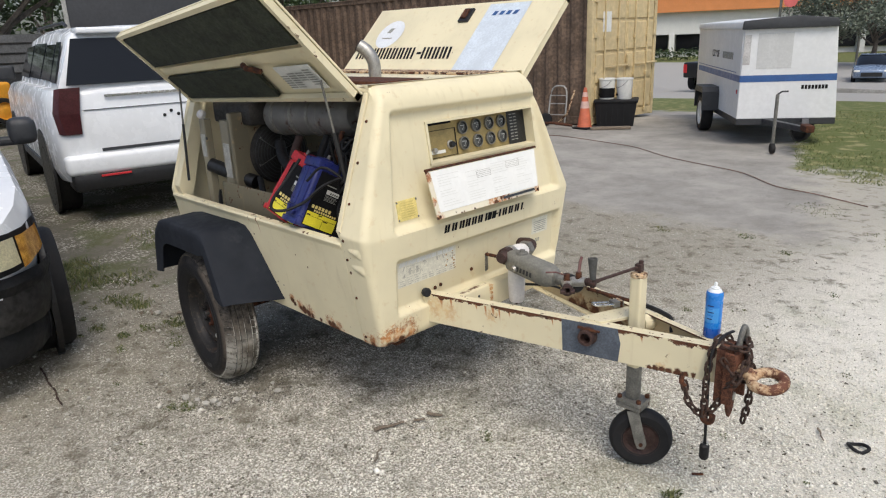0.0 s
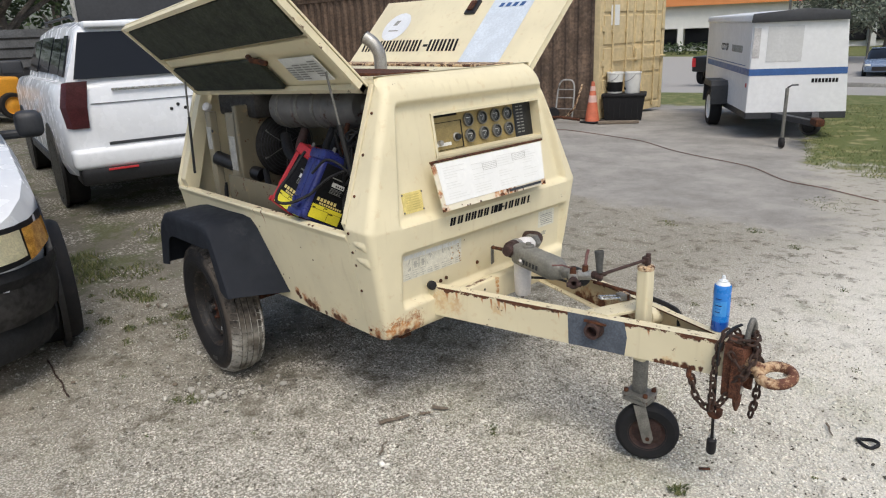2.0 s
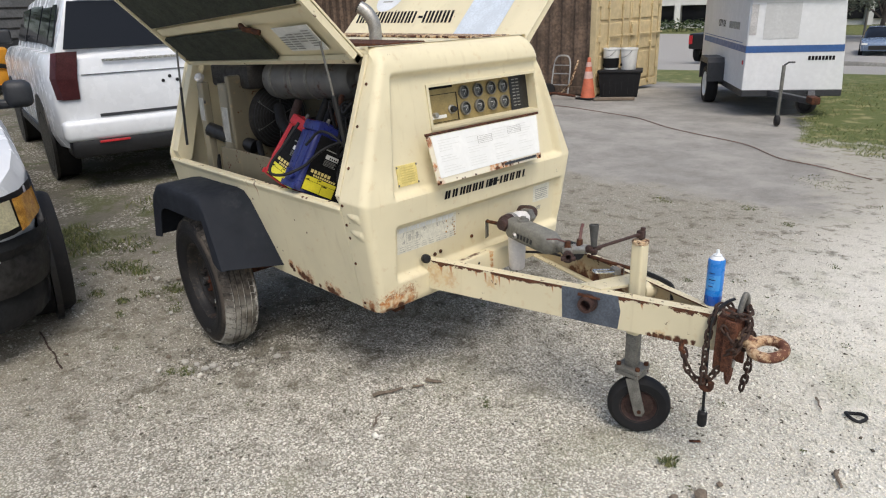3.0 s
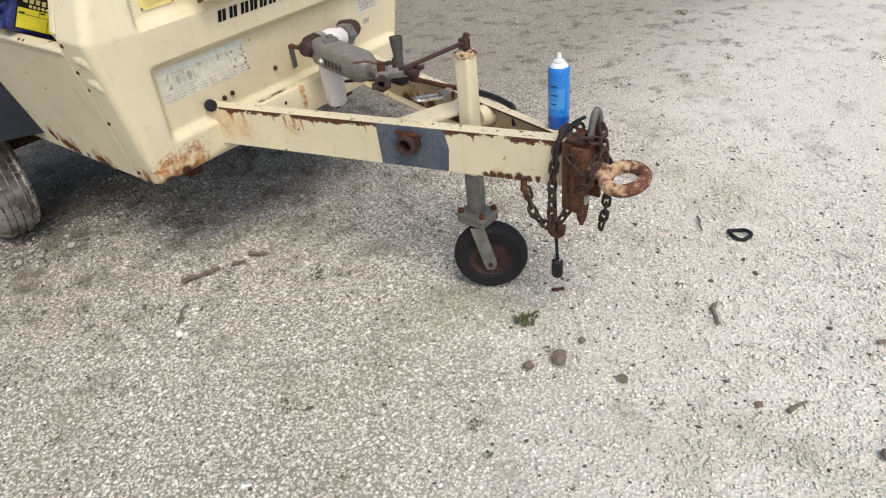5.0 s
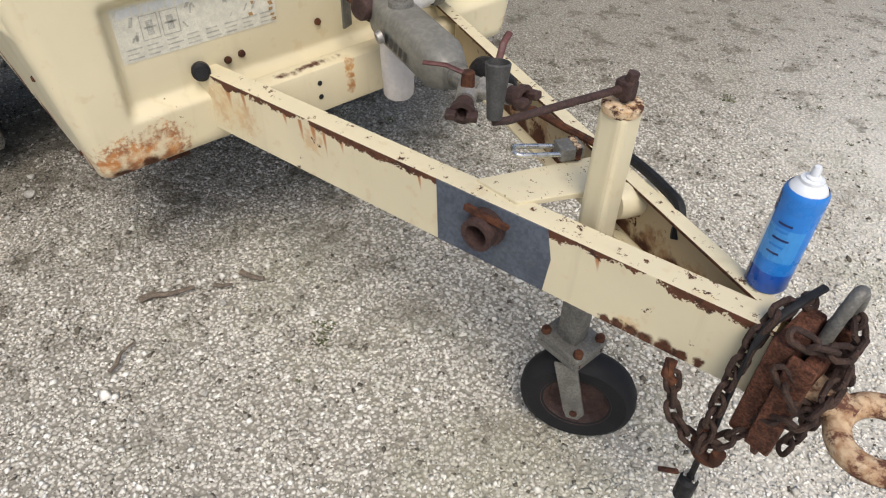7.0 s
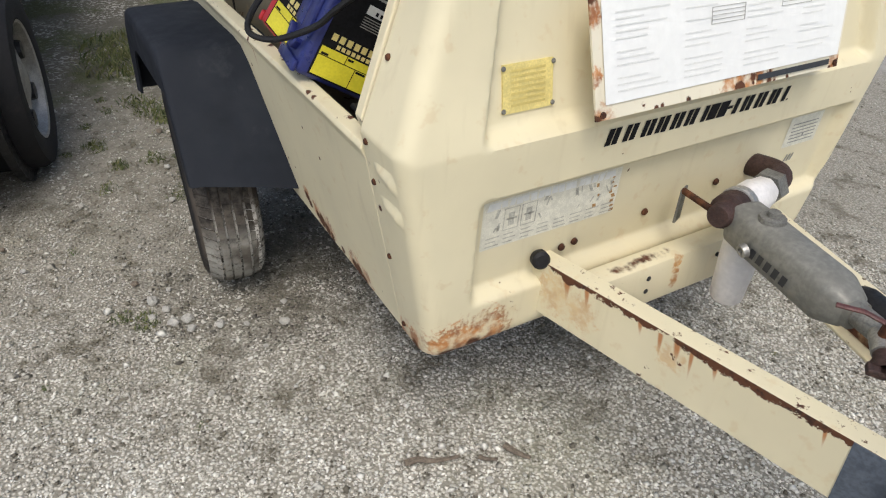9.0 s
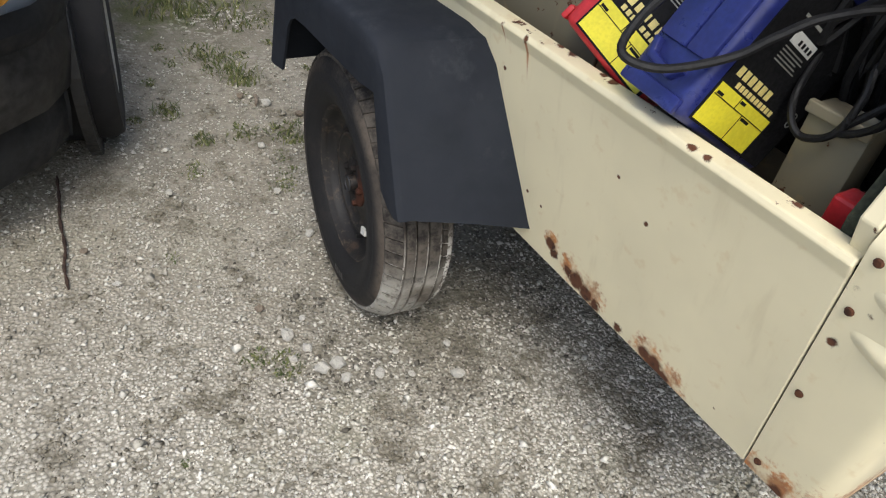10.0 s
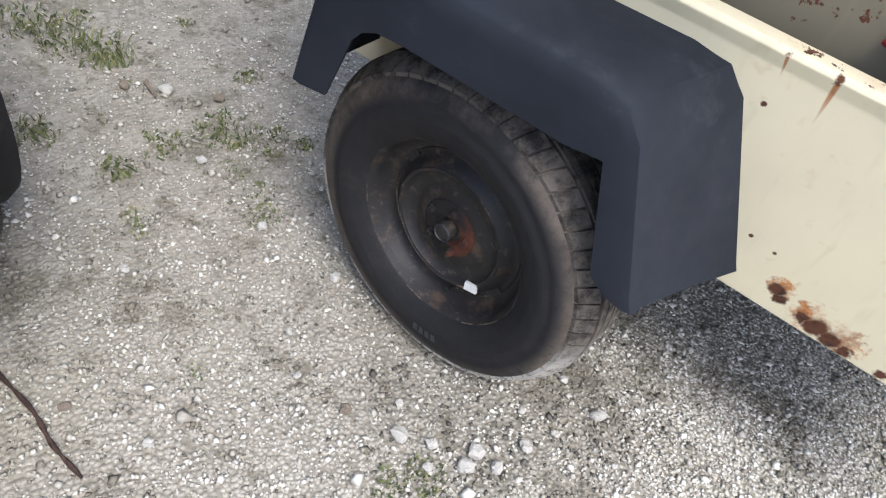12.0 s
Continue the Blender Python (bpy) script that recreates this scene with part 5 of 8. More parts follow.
def wheel(sgn):
    """Tyre, tread and rim about a hub that toes out a little; local z points outwards."""
    m = pose(AX, sgn * 0.750, AZ, -sgn * 91.5, 0, sgn * 6.3) @ Matrix.Diagonal((1.03, 1.03, 1.0, 1))
    tyre = [(0.195, -0.078), (0.205, -0.094), (0.255, -0.102), (0.310, -0.099), (0.332, -0.090), (0.345, -0.080), (0.349, -0.045), (0.349, 0.030), (0.346, 0.050), (0.338, 0.068), (0.328, 0.081), (0.314, 0.091), (0.298, 0.097),
            (0.292, 0.0985), (0.288, 0.0975), (0.276, 0.0985), (0.272, 0.100), (0.258, 0.100), (0.254, 0.098), (0.244, 0.098), (0.238, 0.094), (0.225, 0.088), (0.214, 0.081), (0.206, 0.074), (0.198, 0.062)]
    w = part("road_wheel", lathe(tyre, 72, m), M_TYRE, comp, "worn black tyre with a dusty shoulder and chalky tread", True)
    # tread ribs between straight grooves, the outer ones notched into lugs
    n = 60
    for row, (h0, h1) in enumerate(((-0.084, -0.052), (-0.044, -0.018), (-0.011, 0.013), (0.019, 0.040), (0.047, 0.084))):
        bm = bmesh.new()
        outer = row in (0, 4)
        for i in range(n):
            a0 = 2 * math.pi * i / n
            a1 = a0 + 2 * math.pi / n * (0.87 if outer else 0.985)
            sk = 0.035 if outer else 0.012
            ro = 0.3550 if outer else 0.3575
            q = []
            for a, h in ((a0, h0), (a1, h0), (a1 + sk, h1), (a0 + sk, h1)):
                edge = 0.016 if row == 0 and h == h0 else 0.0235 if row == 4 and h == h1 else 0.0
                q.append((a, h, ro - edge))
            lo = [bm.verts.new(m @ Vector(((r - 0.012) * math.cos(a), (r - 0.012) * math.sin(a), h))) for a, h, r in q]
            hi = [bm.verts.new(m @ Vector((r * math.cos(a), r * math.sin(a), h))) for a, h, r in q]
            bm.faces.new(hi)
            for k in range(4):
                bm.faces.new((lo[k], lo[(k + 1) % 4], hi[(k + 1) % 4], hi[k]))
        part("tread_rib", bm, M_TREAD, w)
    rim = part("rim", lathe([(0.196, 0.060), (0.204, 0.072), (0.208, 0.073), (0.207, 0.068), (0.200, 0.064), (0.194, 0.050), (0.190, 0.036), (0.180, 0.026), (0.168, 0.020), (0.158, 0.020), (0.150, 0.026), (0.140, 0.040), (0.134, 0.046), (0.127, 0.044), (0.120, 0.034), (0.108, 0.027), (0.092, 0.028), (0.080, 0.034), (0.066, 0.037), (0.045, 0.037), (0.0, 0.037)], 64, m), M_RIM, w, "blackened steel rim with rust-brown scuffs", True)
    for q, h in ((0.2065, 0.0728), (0.1665, 0.0208), (0.1335, 0.0462)):  # scuffed brown edges
        part("rim_edge", lathe([(q - 0.0022, h - 0.0006), (q - 0.0010, h + 0.0012), (q + 0.0010, h + 0.0010), (q + 0.0022, h - 0.0010)], 64, m), M_RIMEDGE, rim, "", True)
    part("hub_cap", lathe([(0, 0.062), (0.015, 0.062), (0.020, 0.058), (0.023, 0.038), (0.030, 0.036)], 22, m), M_RIM, rim, "", True)
    part("hub_ring", lathe([(0.0165, 0.0615), (0.0180, 0.0640), (0.0200, 0.0625), (0.0205, 0.060)], 22, m), M_TRIM, rim)
    part("hub_rust", lathe([(0.030, 0.038), (0.036, 0.045), (0.056, 0.046), (0.064, 0.042), (0.066, 0.036)], 24, m), M_HUBRUST, rim, "rust-red hub flange", True)
    for i in range(5):
        a = 2 * math.pi * i / 5 + 0.15
        part("wheel_nut", lathe([(0, 0.016), (0.007, 0.016), (0.010, 0.010), (0.011, 0)], 6, m @ Matrix.Translation((0.052 * math.cos(a), 0.052 * math.sin(a), 0.041))), M_HUBRUST, rim)
    for i in range(4):
        a = 2 * math.pi * i / 4 - 0.55
        part("rim_slot", prism([(-0.020, -0.004), (-0.014, -0.008), (0.014, -0.008), (0.020, -0.004), (0.020, 0.004), (0.014, 0.007), (-0.014, 0.007), (-0.020, 0.004)], 0.018, 0.0225, "z"), M_BLACK, rim).data.transform(m @ Matrix.Rotation(a, 4, "Z") @ Matrix.Translation((0, 0.162, 0)))
    if sgn < 0:
        part("balance_weight", sheet([m @ Vector(v) for v in ((0.082, -0.104, 0.052), (0.112, -0.094, 0.052), (0.107, -0.076, 0.050), (0.080, -0.084, 0.050))], 0.006), M_PAPER, rim, "white balance weight")
        part("valve_tube", rod(m @ Vector((0.045, -0.150, 0.015)), m @ Vector((0.045, -0.146, 0.050)), 0.0055), M_RUBBER, rim)
        marks = []
        for i in range(4):
            a = -1.50 + 0.066 * i
            marks.append((a, a + 0.048, 0.252, 0.272, 0))
        part("tyre_marking", strips(marks, lambda a, r, h: m @ Vector((r * math.cos(a), r * math.sin(a), 0.1008 + h)), 0.0), M_TRIM, w)
    return w


def tread_material():
    """Rubber whose worn running face carries pale limestone dust and brown soil."""
    k = Mat("worn_tread")
    dust = k.ramp(k.noise(22, 7, 0.75), 0.36, 0.60)
    c = k.mix(dust, (0.026, 0.023, 0.021), (0.105, 0.092, 0.077))
    chalk = k.math("MULTIPLY", k.ramp(k.axis(k.place(), 2), 0.34, 0.20), k.ramp(k.noise(30, 7, 0.75), 0.32, 0.50))
    c = k.mix(k.math("MULTIPLY", chalk, 0.85), c, k.mix(k.ramp(k.noise(6, 4), 0.36, 0.54), (0.15, 0.132, 0.108), (0.46, 0.44, 0.39)))
    k.set(color=c, rough=0.92, spec=0.2)
    k.bump(k.noise(120, 4), 0.5, 0.003)
    return k.m


M_TREAD = tread_material()
wheel(-1)
wheel(1)
part("axle", box(AX - 0.03, AX + 0.03, -0.60, 0.60, AZ - 0.03, AZ + 0.03, 0.006), M_RUST, comp)
for sgn in (-1, 1):
    part("axle_mount", box(AX - 0.10, AX + 0.10, sgn * 0.50 - 0.04, sgn * 0.50 + 0.04, AZ, 0.48, 0.01), M_RUST, comp)


def mudguard(sgn):
    """A moulded three-panel guard with a turned-down outer lip: inner edge, outer edge and lip end at each station."""
    stations = [((-1.620, 0.505), (-1.618, 0.510), (-1.535, 0.520)), ((-1.577, 0.705), (-1.577, 0.702), (-1.49, 0.66)), ((-1.552, 0.765), (-1.552, 0.760), (-1.47, 0.685)), ((-1.50, 0.815), (-1.50, 0.810), (-1.44, 0.70)),
                ((-1.40, 0.832), (-1.40, 0.828), (-1.38, 0.705)), ((-0.98, 0.845), (-1.06, 0.826), (-1.07, 0.705)), ((-0.915, 0.840), (-1.005, 0.814), (-1.03, 0.712)), ((-0.880, 0.805), (-0.968, 0.770), (-1.005, 0.715)), ((-0.752, 0.488), (-0.862, 0.510), (-0.940, 0.515)), ((-0.744, 0.472), (-0.852, 0.488), (-0.905, 0.492))]
    bm = bmesh.new()
    rings = []
    for (xi, zi), (xo, zo), (xl, zl) in stations:
        row = []
        for y, f, g in ((-0.60, 0.0, 0.0), (-0.72, 0.5, 0.0), (-0.858, 1.0, 0.0), (-0.869, 1.0, 0.012), (-0.876, 1.0, 0.035), (-0.880, 1.0, 0.08), (-0.882, 1.0, 0.30), (-0.878, 1.0, 1.0)):
            x, z = xi + (xo - xi) * f, zi + (zo - zi) * f
            row.append(bm.verts.new((x + (xl - x) * g, sgn * -y, z + (zl - z) * g)))
        rings.append(row)
    for a, b in zip(rings, rings[1:]):
        for i in range(7):
            bm.faces.new((a[i], a[i + 1], b[i + 1], b[i]))
    bmesh.ops.recalc_face_normals(bm, faces=bm.faces)
    bmesh.ops.solidify(bm, geom=bm.faces[:], thickness=-0.007)
    return part("mudguard", bm, M_FENDER, comp, "dark blue-grey plastic mudguard", True)


mudguard(-1)
mudguard(1)

# ---- inside the machine ----
M_ENGINE = plain("oily_engine", (0.028, 0.026, 0.024), 0.6, 0.3, 0.5, 14, 0.4)
k = Mat("stained_muffler_steel")
k.set(color=k.mix(k.ramp(k.noise(9, 6, 0.72), 0.60, 0.66), k.mix(k.noise(14, 5), (0.075, 0.073, 0.068), (0.20, 0.195, 0.185)), k.mix(k.noise(50, 4), RUST_DARK, (0.07, 0.032, 0.018))), rough=0.6, metal=0.2)
k.bump(k.noise(60, 4), 0.3, 0.004)
M_MUFFLER = k.m
muf = part("muffler", lathe([(0, 0), (0.070, 0.0), (0.084, 0.02), (0.088, 0.03), (0.088, 0.20), (0.092, 0.205), (0.092, 0.225), (0.088, 0.23), (0.088, 0.44), (0.092, 0.445), (0.092, 0.47), (0.088, 0.475), (0.088, 0.66), (0.072, 0.69), (0.035, 0.70), (0.035, 0.78), (0, 0.78)], 28, aim((-1.10, -0.33, 1.335), (-0.33, -0.31, 1.375)) @ Matrix.Diagonal((1.12, 1.12, 1, 1))), M_MUFFLER, comp, "grey steel muffler with rust bands", True)
for f in (0.12, 0.34, 0.52):
    c = Vector((-1.10, -0.33, 1.335)).lerp(Vector((-0.33, -0.31, 1.375)), f)
    part("muffler_band", lathe([(0.0885, -0.012), (0.0925, -0.010), (0.0925, 0.010), (0.0885, 0.012)], 24, aim(c, c + Vector((0.77, 0.02, 0.04))) @ Matrix.Diagonal((1.12, 1.12, 1, 1))), M_STEEL, muf, "", True)
exh = part("exhaust_pipe", tube(curve([(-0.50, -0.14, 1.42), (-0.50, -0.14, 1.56), (-0.505, -0.145, 1.605), (-0.525, -0.160, 1.645), (-0.555, -0.180, 1.67)], 6), 0.030, 18), M_GALV, comp, "grey elbowed exhaust pipe", True)
part("pipe_mouth", lathe([(0.026, -0.02), (0.031, 0.002), (0.024, 0.002), (0.022, -0.02)], 18, aim((-0.555, -0.180, 1.67), (-0.60, -0.21, 1.705))), M_BLACK, exh)
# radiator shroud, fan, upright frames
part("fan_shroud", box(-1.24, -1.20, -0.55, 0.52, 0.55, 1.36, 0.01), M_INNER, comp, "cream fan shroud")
fan = part("fan_guard", lathe([(0.02, 0.03), (0.22, 0.03), (0.25, 0.02), (0.26, 0.0)], 36, pose(-1.195, -0.29, 1.13, 0, 90, 0) @ Matrix.Diagonal((0.66, 0.66, 1, 1))), M_ENGINE, comp, "dark round fan guard", True)
for i in range(9):
    r = 0.022 + 0.0175 * i
    part("guard_ring", tube([(-1.155, -0.29 + r * math.cos(a), 1.13 + r * math.sin(a)) for a in [2 * math.pi * k / 28 for k in range(28)]], 0.0018, 5, None, True), M_TRIM, fan)
for i in range(6):  # blades behind the guard
    a = 2 * math.pi * i / 6
    part("fan_blade", sheet([(-1.172 + 0.012 * math.sin(2 * t), -0.29 + q * math.cos(a + t), 1.13 + q * math.sin(a + t)) for q, t in ((0.03, 0.0), (0.15, -0.12), (0.15, 0.42), (0.03, 0.5))], 0.003), M_STEEL, fan)
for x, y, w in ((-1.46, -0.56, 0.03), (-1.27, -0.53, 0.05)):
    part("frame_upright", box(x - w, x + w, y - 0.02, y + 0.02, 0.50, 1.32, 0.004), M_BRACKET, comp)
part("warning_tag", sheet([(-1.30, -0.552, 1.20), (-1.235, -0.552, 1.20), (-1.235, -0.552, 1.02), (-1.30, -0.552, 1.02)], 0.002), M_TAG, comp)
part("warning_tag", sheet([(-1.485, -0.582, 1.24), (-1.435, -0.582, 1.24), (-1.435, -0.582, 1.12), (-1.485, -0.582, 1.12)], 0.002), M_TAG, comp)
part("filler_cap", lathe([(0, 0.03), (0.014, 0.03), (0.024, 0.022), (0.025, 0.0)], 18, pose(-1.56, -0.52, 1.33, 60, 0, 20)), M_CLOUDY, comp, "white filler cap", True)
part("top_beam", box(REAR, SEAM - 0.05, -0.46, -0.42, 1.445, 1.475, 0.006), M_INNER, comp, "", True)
eng = part("engine_block", box(-1.08, -0.48, -0.20, 0.22, 0.56, 1.12, 0.03), M_ENGINE, comp, "dark oily engine", True)
for i in range(4):
    part("rocker_cover", box(-1.04 + 0.14 * i, -0.93 + 0.14 * i, -0.12, 0.14, 1.10, 1.19, 0.02), M_ENGINE, eng, "", True)
    part("exhaust_port", tube(curve([(-0.98 + 0.14 * i, -0.20, 1.02), (-0.98 + 0.14 * i, -0.28, 1.05), (-0.95 + 0.14 * i, -0.30, 1.13)], 5), 0.024, 10), M_RUST, eng, "", True)
part("air_duct", tube(curve([(-0.42, -0.18, 1.36), (-0.34, -0.10, 1.30), (-0.32, 0.02, 1.20), (-0.40, 0.10, 1.05)], 6), 0.05, 14), M_RUBBER, eng, "", True)
part("air_end", lathe([(0, 0), (0.14, 0), (0.16, 0.03), (0.16, 0.22), (0.10, 0.28), (0, 0.28)], 24, pose(-0.47, 0.02, 0.82, 0, 90, 0)), M_ENGINE, eng, "", True)
part("filter_bowl", lathe([(0, 0), (0.045, 0), (0.05, 0.02), (0.05, 0.14), (0.04, 0.16), (0, 0.16)], 18, pose(-0.78, -0.27, 0.80)), M_STEEL, eng, "", True)
part("oil_pipe", rod((-1.43, -0.57, 1.075), (-1.17, -0.46, 0.99), 0.038), M_BLACK, comp, "black horizontal pipe", True)
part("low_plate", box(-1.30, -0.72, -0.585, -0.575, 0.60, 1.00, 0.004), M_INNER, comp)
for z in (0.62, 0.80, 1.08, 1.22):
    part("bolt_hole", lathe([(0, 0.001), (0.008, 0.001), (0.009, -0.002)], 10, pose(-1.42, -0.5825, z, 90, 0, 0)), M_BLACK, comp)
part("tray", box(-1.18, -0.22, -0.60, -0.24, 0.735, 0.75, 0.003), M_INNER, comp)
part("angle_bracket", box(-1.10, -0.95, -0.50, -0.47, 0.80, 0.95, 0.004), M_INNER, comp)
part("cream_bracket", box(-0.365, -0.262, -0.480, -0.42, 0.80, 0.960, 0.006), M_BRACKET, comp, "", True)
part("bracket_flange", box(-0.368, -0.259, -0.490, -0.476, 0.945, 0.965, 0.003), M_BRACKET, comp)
part("red_valve", box(-0.222, -0.180, -0.60, -0.55, 0.865, 0.915, 0.006), M_RED, comp, "small red fitting")
for pts, r in (
    ([(-0.40, -0.64, 1.12), (-0.33, -0.60, 1.18), (-0.25, -0.55, 1.12), (-0.24, -0.52, 1.00), (-0.30, -0.50, 0.95), (-0.22, -0.45, 1.08), (-0.20, -0.42, 1.20)], 0.006),
    ([(-0.50, -0.60, 1.20), (-0.50, -0.68, 1.12), (-0.512, -0.745, 1.05), (-0.508, -0.762, 1.004), (-0.464, -0.722, 0.996), (-0.413, -0.652, 1.028), (-0.385, -0.616, 1.065), (-0.355, -0.57, 1.10), (-0.30, -0.50, 1.12), (-0.27, -0.44, 1.05)], 0.0068),
    ([(-0.40, -0.46, 1.02), (-0.385, -0.50, 0.965), (-0.366, -0.51, 0.93), (-0.338, -0.51, 0.918), (-0.300, -0.51, 0.945), (-0.292, -0.50, 1.00), (-0.302, -0.48, 1.05), (-0.27, -0.44, 1.10)], 0.006),
    ([(-0.36, -0.60, 0.87), (-0.28, -0.58, 0.85), (-0.20, -0.56, 0.85), (-0.17, -0.50, 0.90)], 0.007),
    ([(-1.44, -0.54, 0.93), (-1.42, -0.55, 0.83), (-1.40, -0.54, 0.76)], 0.012),
    ([(-0.30, -0.40, 1.30), (-0.22, -0.38, 1.20), (-0.20, -0.36, 1.05), (-0.24, -0.34, 0.95)], 0.012),
):
    part("cable", tube(curve(pts, 7), r, 8), M_RUBBER, comp, "black cable", True)
for pts, r, mat in (
    ([(-1.02, -0.38, 1.20), (-0.92, -0.42, 1.12), (-0.80, -0.40, 1.06), (-0.70, -0.34, 1.12), (-0.66, -0.30, 1.22)], 0.028, M_RUBBER),
    ([(-0.86, -0.36, 1.24), (-0.84, -0.42, 1.14), (-0.86, -0.40, 1.00), (-0.90, -0.34, 0.92)], 0.022, M_RUST_RED),
    ([(-0.62, -0.36, 1.26), (-0.58, -0.44, 1.16), (-0.50, -0.42, 1.08), (-0.40, -0.36, 1.10), (-0.34, -0.32, 1.22)], 0.018, M_RUBBER),
    ([(-1.12, -0.46, 1.02), (-1.02, -0.50, 0.94), (-0.94, -0.48, 0.86), (-0.92, -0.40, 0.80)], 0.016, M_RUBBER),
    ([(-0.44, -0.40, 1.30), (-0.42, -0.46, 1.20), (-0.46, -0.44, 1.08), (-0.42, -0.38, 0.98)], 0.012, M_RUST),
):
    part("engine_hose", tube(curve(pts, 7), r, 10), mat, comp, "", True)
part("intake_box", box(-1.52, -1.12, -0.48, -0.16, 1.29, 1.41, 0.02), M_ENGINE, comp, "dark grimy intake box", True)
for x, z in ((-0.98, 1.02), (-0.74, 0.96), (-0.56, 1.0)):
    part("injector", lathe([(0, 0.07), (0.010, 0.07), (0.012, 0.03), (0.020, 0.028), (0.022, 0.0)], 10, pose(x, -0.22, z, 70, 0, 10)), M_STEEL, eng, "", True)
rr = random.Random(17)
for i in range(9):  # wiring tangled behind the batteries
    q = [Vector((-0.40 + 0.025 * i + rr.uniform(-0.03, 0.03), -0.40 - 0.10 * rr.random(), 0.98 + 0.30 * rr.random())) for _ in range(4)]
    part("cable", tube(curve([(-0.36 + 0.02 * i, -0.30, 0.80)] + q + [(-0.20, -0.36, 1.28 - 0.03 * i)], 7), rr.choice((0.004, 0.005, 0.007)), 6), M_RUBBER, comp, "", True)


# batteries leaning out over the sill
def battery(m, case, label, w, d, h):
    b = thing("battery", m, label, "battery", "loose batteries")
    body = part("battery_case", box(-w, 0, 0.0, d, 0, h - 0.04, 0.016, 3), case, b, "", True)
    part("battery_lid", box(-w - 0.003, 0.003, -0.004, d + 0.004, h - 0.045, h, 0.008, 2), case, b, "", True)
    part("lid_rim", box(-w + 0.02, -0.02, 0.03, d - 0.03, h - 0.002, h + 0.010, 0.006, 2), case, b, "", True)
    # end panel in two leaves over a moulded finger ledge
    mid = -w * 0.46
    part("end_panel", box(-w + 0.014, mid - 0.001, -0.007, 0.004, 0.085, h - 0.05, 0.004, 2), case, body, "", True)
    part("end_panel", box(mid + 0.001, -0.012, -0.007, 0.004, 0.085, h - 0.05, 0.004, 2), case, body, "", True)
    part("finger_ledge", prism([(-w + 0.018, 0.078), (-w + 0.030, 0.046), (-0.050, 0.036), (-0.032, 0.056), (-0.040, 0.064), (-0.054, 0.050), (-w + 0.038, 0.058), (-w + 0.030, 0.080)], -0.014, 0.004, "y", 0.003), case, body, "", True)
    part("case_foot", box(-w + 0.004, -0.004, -0.008, 0.004, 0.0, 0.026, 0.004, 2), case, body, "", True)
    for y in (0.05, d - 0.05):
        part("battery_post", lathe([(0, 0.028), (0.008, 0.028), (0.010, 0.0)], 12, pose(-0.03, y, h)), M_STEEL, b)
    lab = part("front_label", box(0.0005, 0.0025, 0.026, d - 0.012, 0.012, h - 0.05, 0.0), M_INK_DARK, b, "black front label")
    y0, y1 = 0.030, min(0.187, d - 0.014)
    part("yellow_sticker", box(0.0025, 0.004, y0, y1, 0.016, 0.079, 0.0), M_YELLOW, lab, "yellow sticker")
    part("sticker_lines", box(0.004, 0.0046, y0 + 0.088, y0 + 0.0895, 0.016, 0.060), M_INK_DARK, lab)
    part("sticker_lines", box(0.004, 0.0046, y0, y1, 0.0595, 0.061), M_INK_DARK, lab)
    part("sticker_lines", box(0.004, 0.0046, y0 + 0.060, y0 + 0.0615, 0.061, 0.079), M_INK_DARK, lab)
    for a, c, z in ((0.004, 0.020, 0.062), (0.092, 0.115, 0.053), (0.064, 0.078, 0.071)):
        part("sticker_print", box(0.004, 0.0045, y0 + a, y0 + c, z, z + 0.005), M_INK_DARK, lab)
    for z, k, count, start, end in ((0.097, 0.015, 6, 0.012, 0.118), (0.083, 0.009, 10, 0.030, 0.150)):
        step = (min(end, y1 - y0) - start) / count
        for i in range(count):
            part("print_block", box(0.0025, 0.0034, y0 + start + step * i, y0 + start + step * (i + 0.68), z, z + k), M_YPLATE, lab)
    part("badge", box(0.0025, 0.0034, 0.085, 0.150, 0.176, 0.196), M_PAPER, lab)
    for i in range(4):
        part("badge_print", box(0.0034, 0.0040, 0.105 + 0.011 * i, 0.111 + 0.011 * i, 0.180, 0.188), M_INK_DARK, lab)
    part("badge", box(0.0025, 0.0034, 0.075, 0.130, 0.212, 0.217), M_INK, lab)
    for i in range(5):
        part("print_line", box(0.0025, 0.0032, 0.085, 0.150 - 0.006 * (i % 3), 0.146 + 0.0055 * i, 0.148 + 0.0055 * i), M_INK, lab)
    for z in (0.094, 0.108):
        part("round_mark", lathe([(0.004, 0.0005), (0.0062, 0.0008), (0.0066, 0.0)], 14, pose(0.0025, d - 0.030, z, 0, 90, 0)), M_INK, lab)
    return b


battery(pose(-0.433, -0.701, 0.933, -30, 0, -8), M_BLUE, "blue plastic battery with a black label leaning over the sill", 0.138, 0.26, 0.315)
battery(pose(-0.736, -0.677, 0.960, -28, -20, -66), M_RED, "red plastic battery with a yellow sticker tipped beside the blue one", 0.16, 0.205, 0.315)

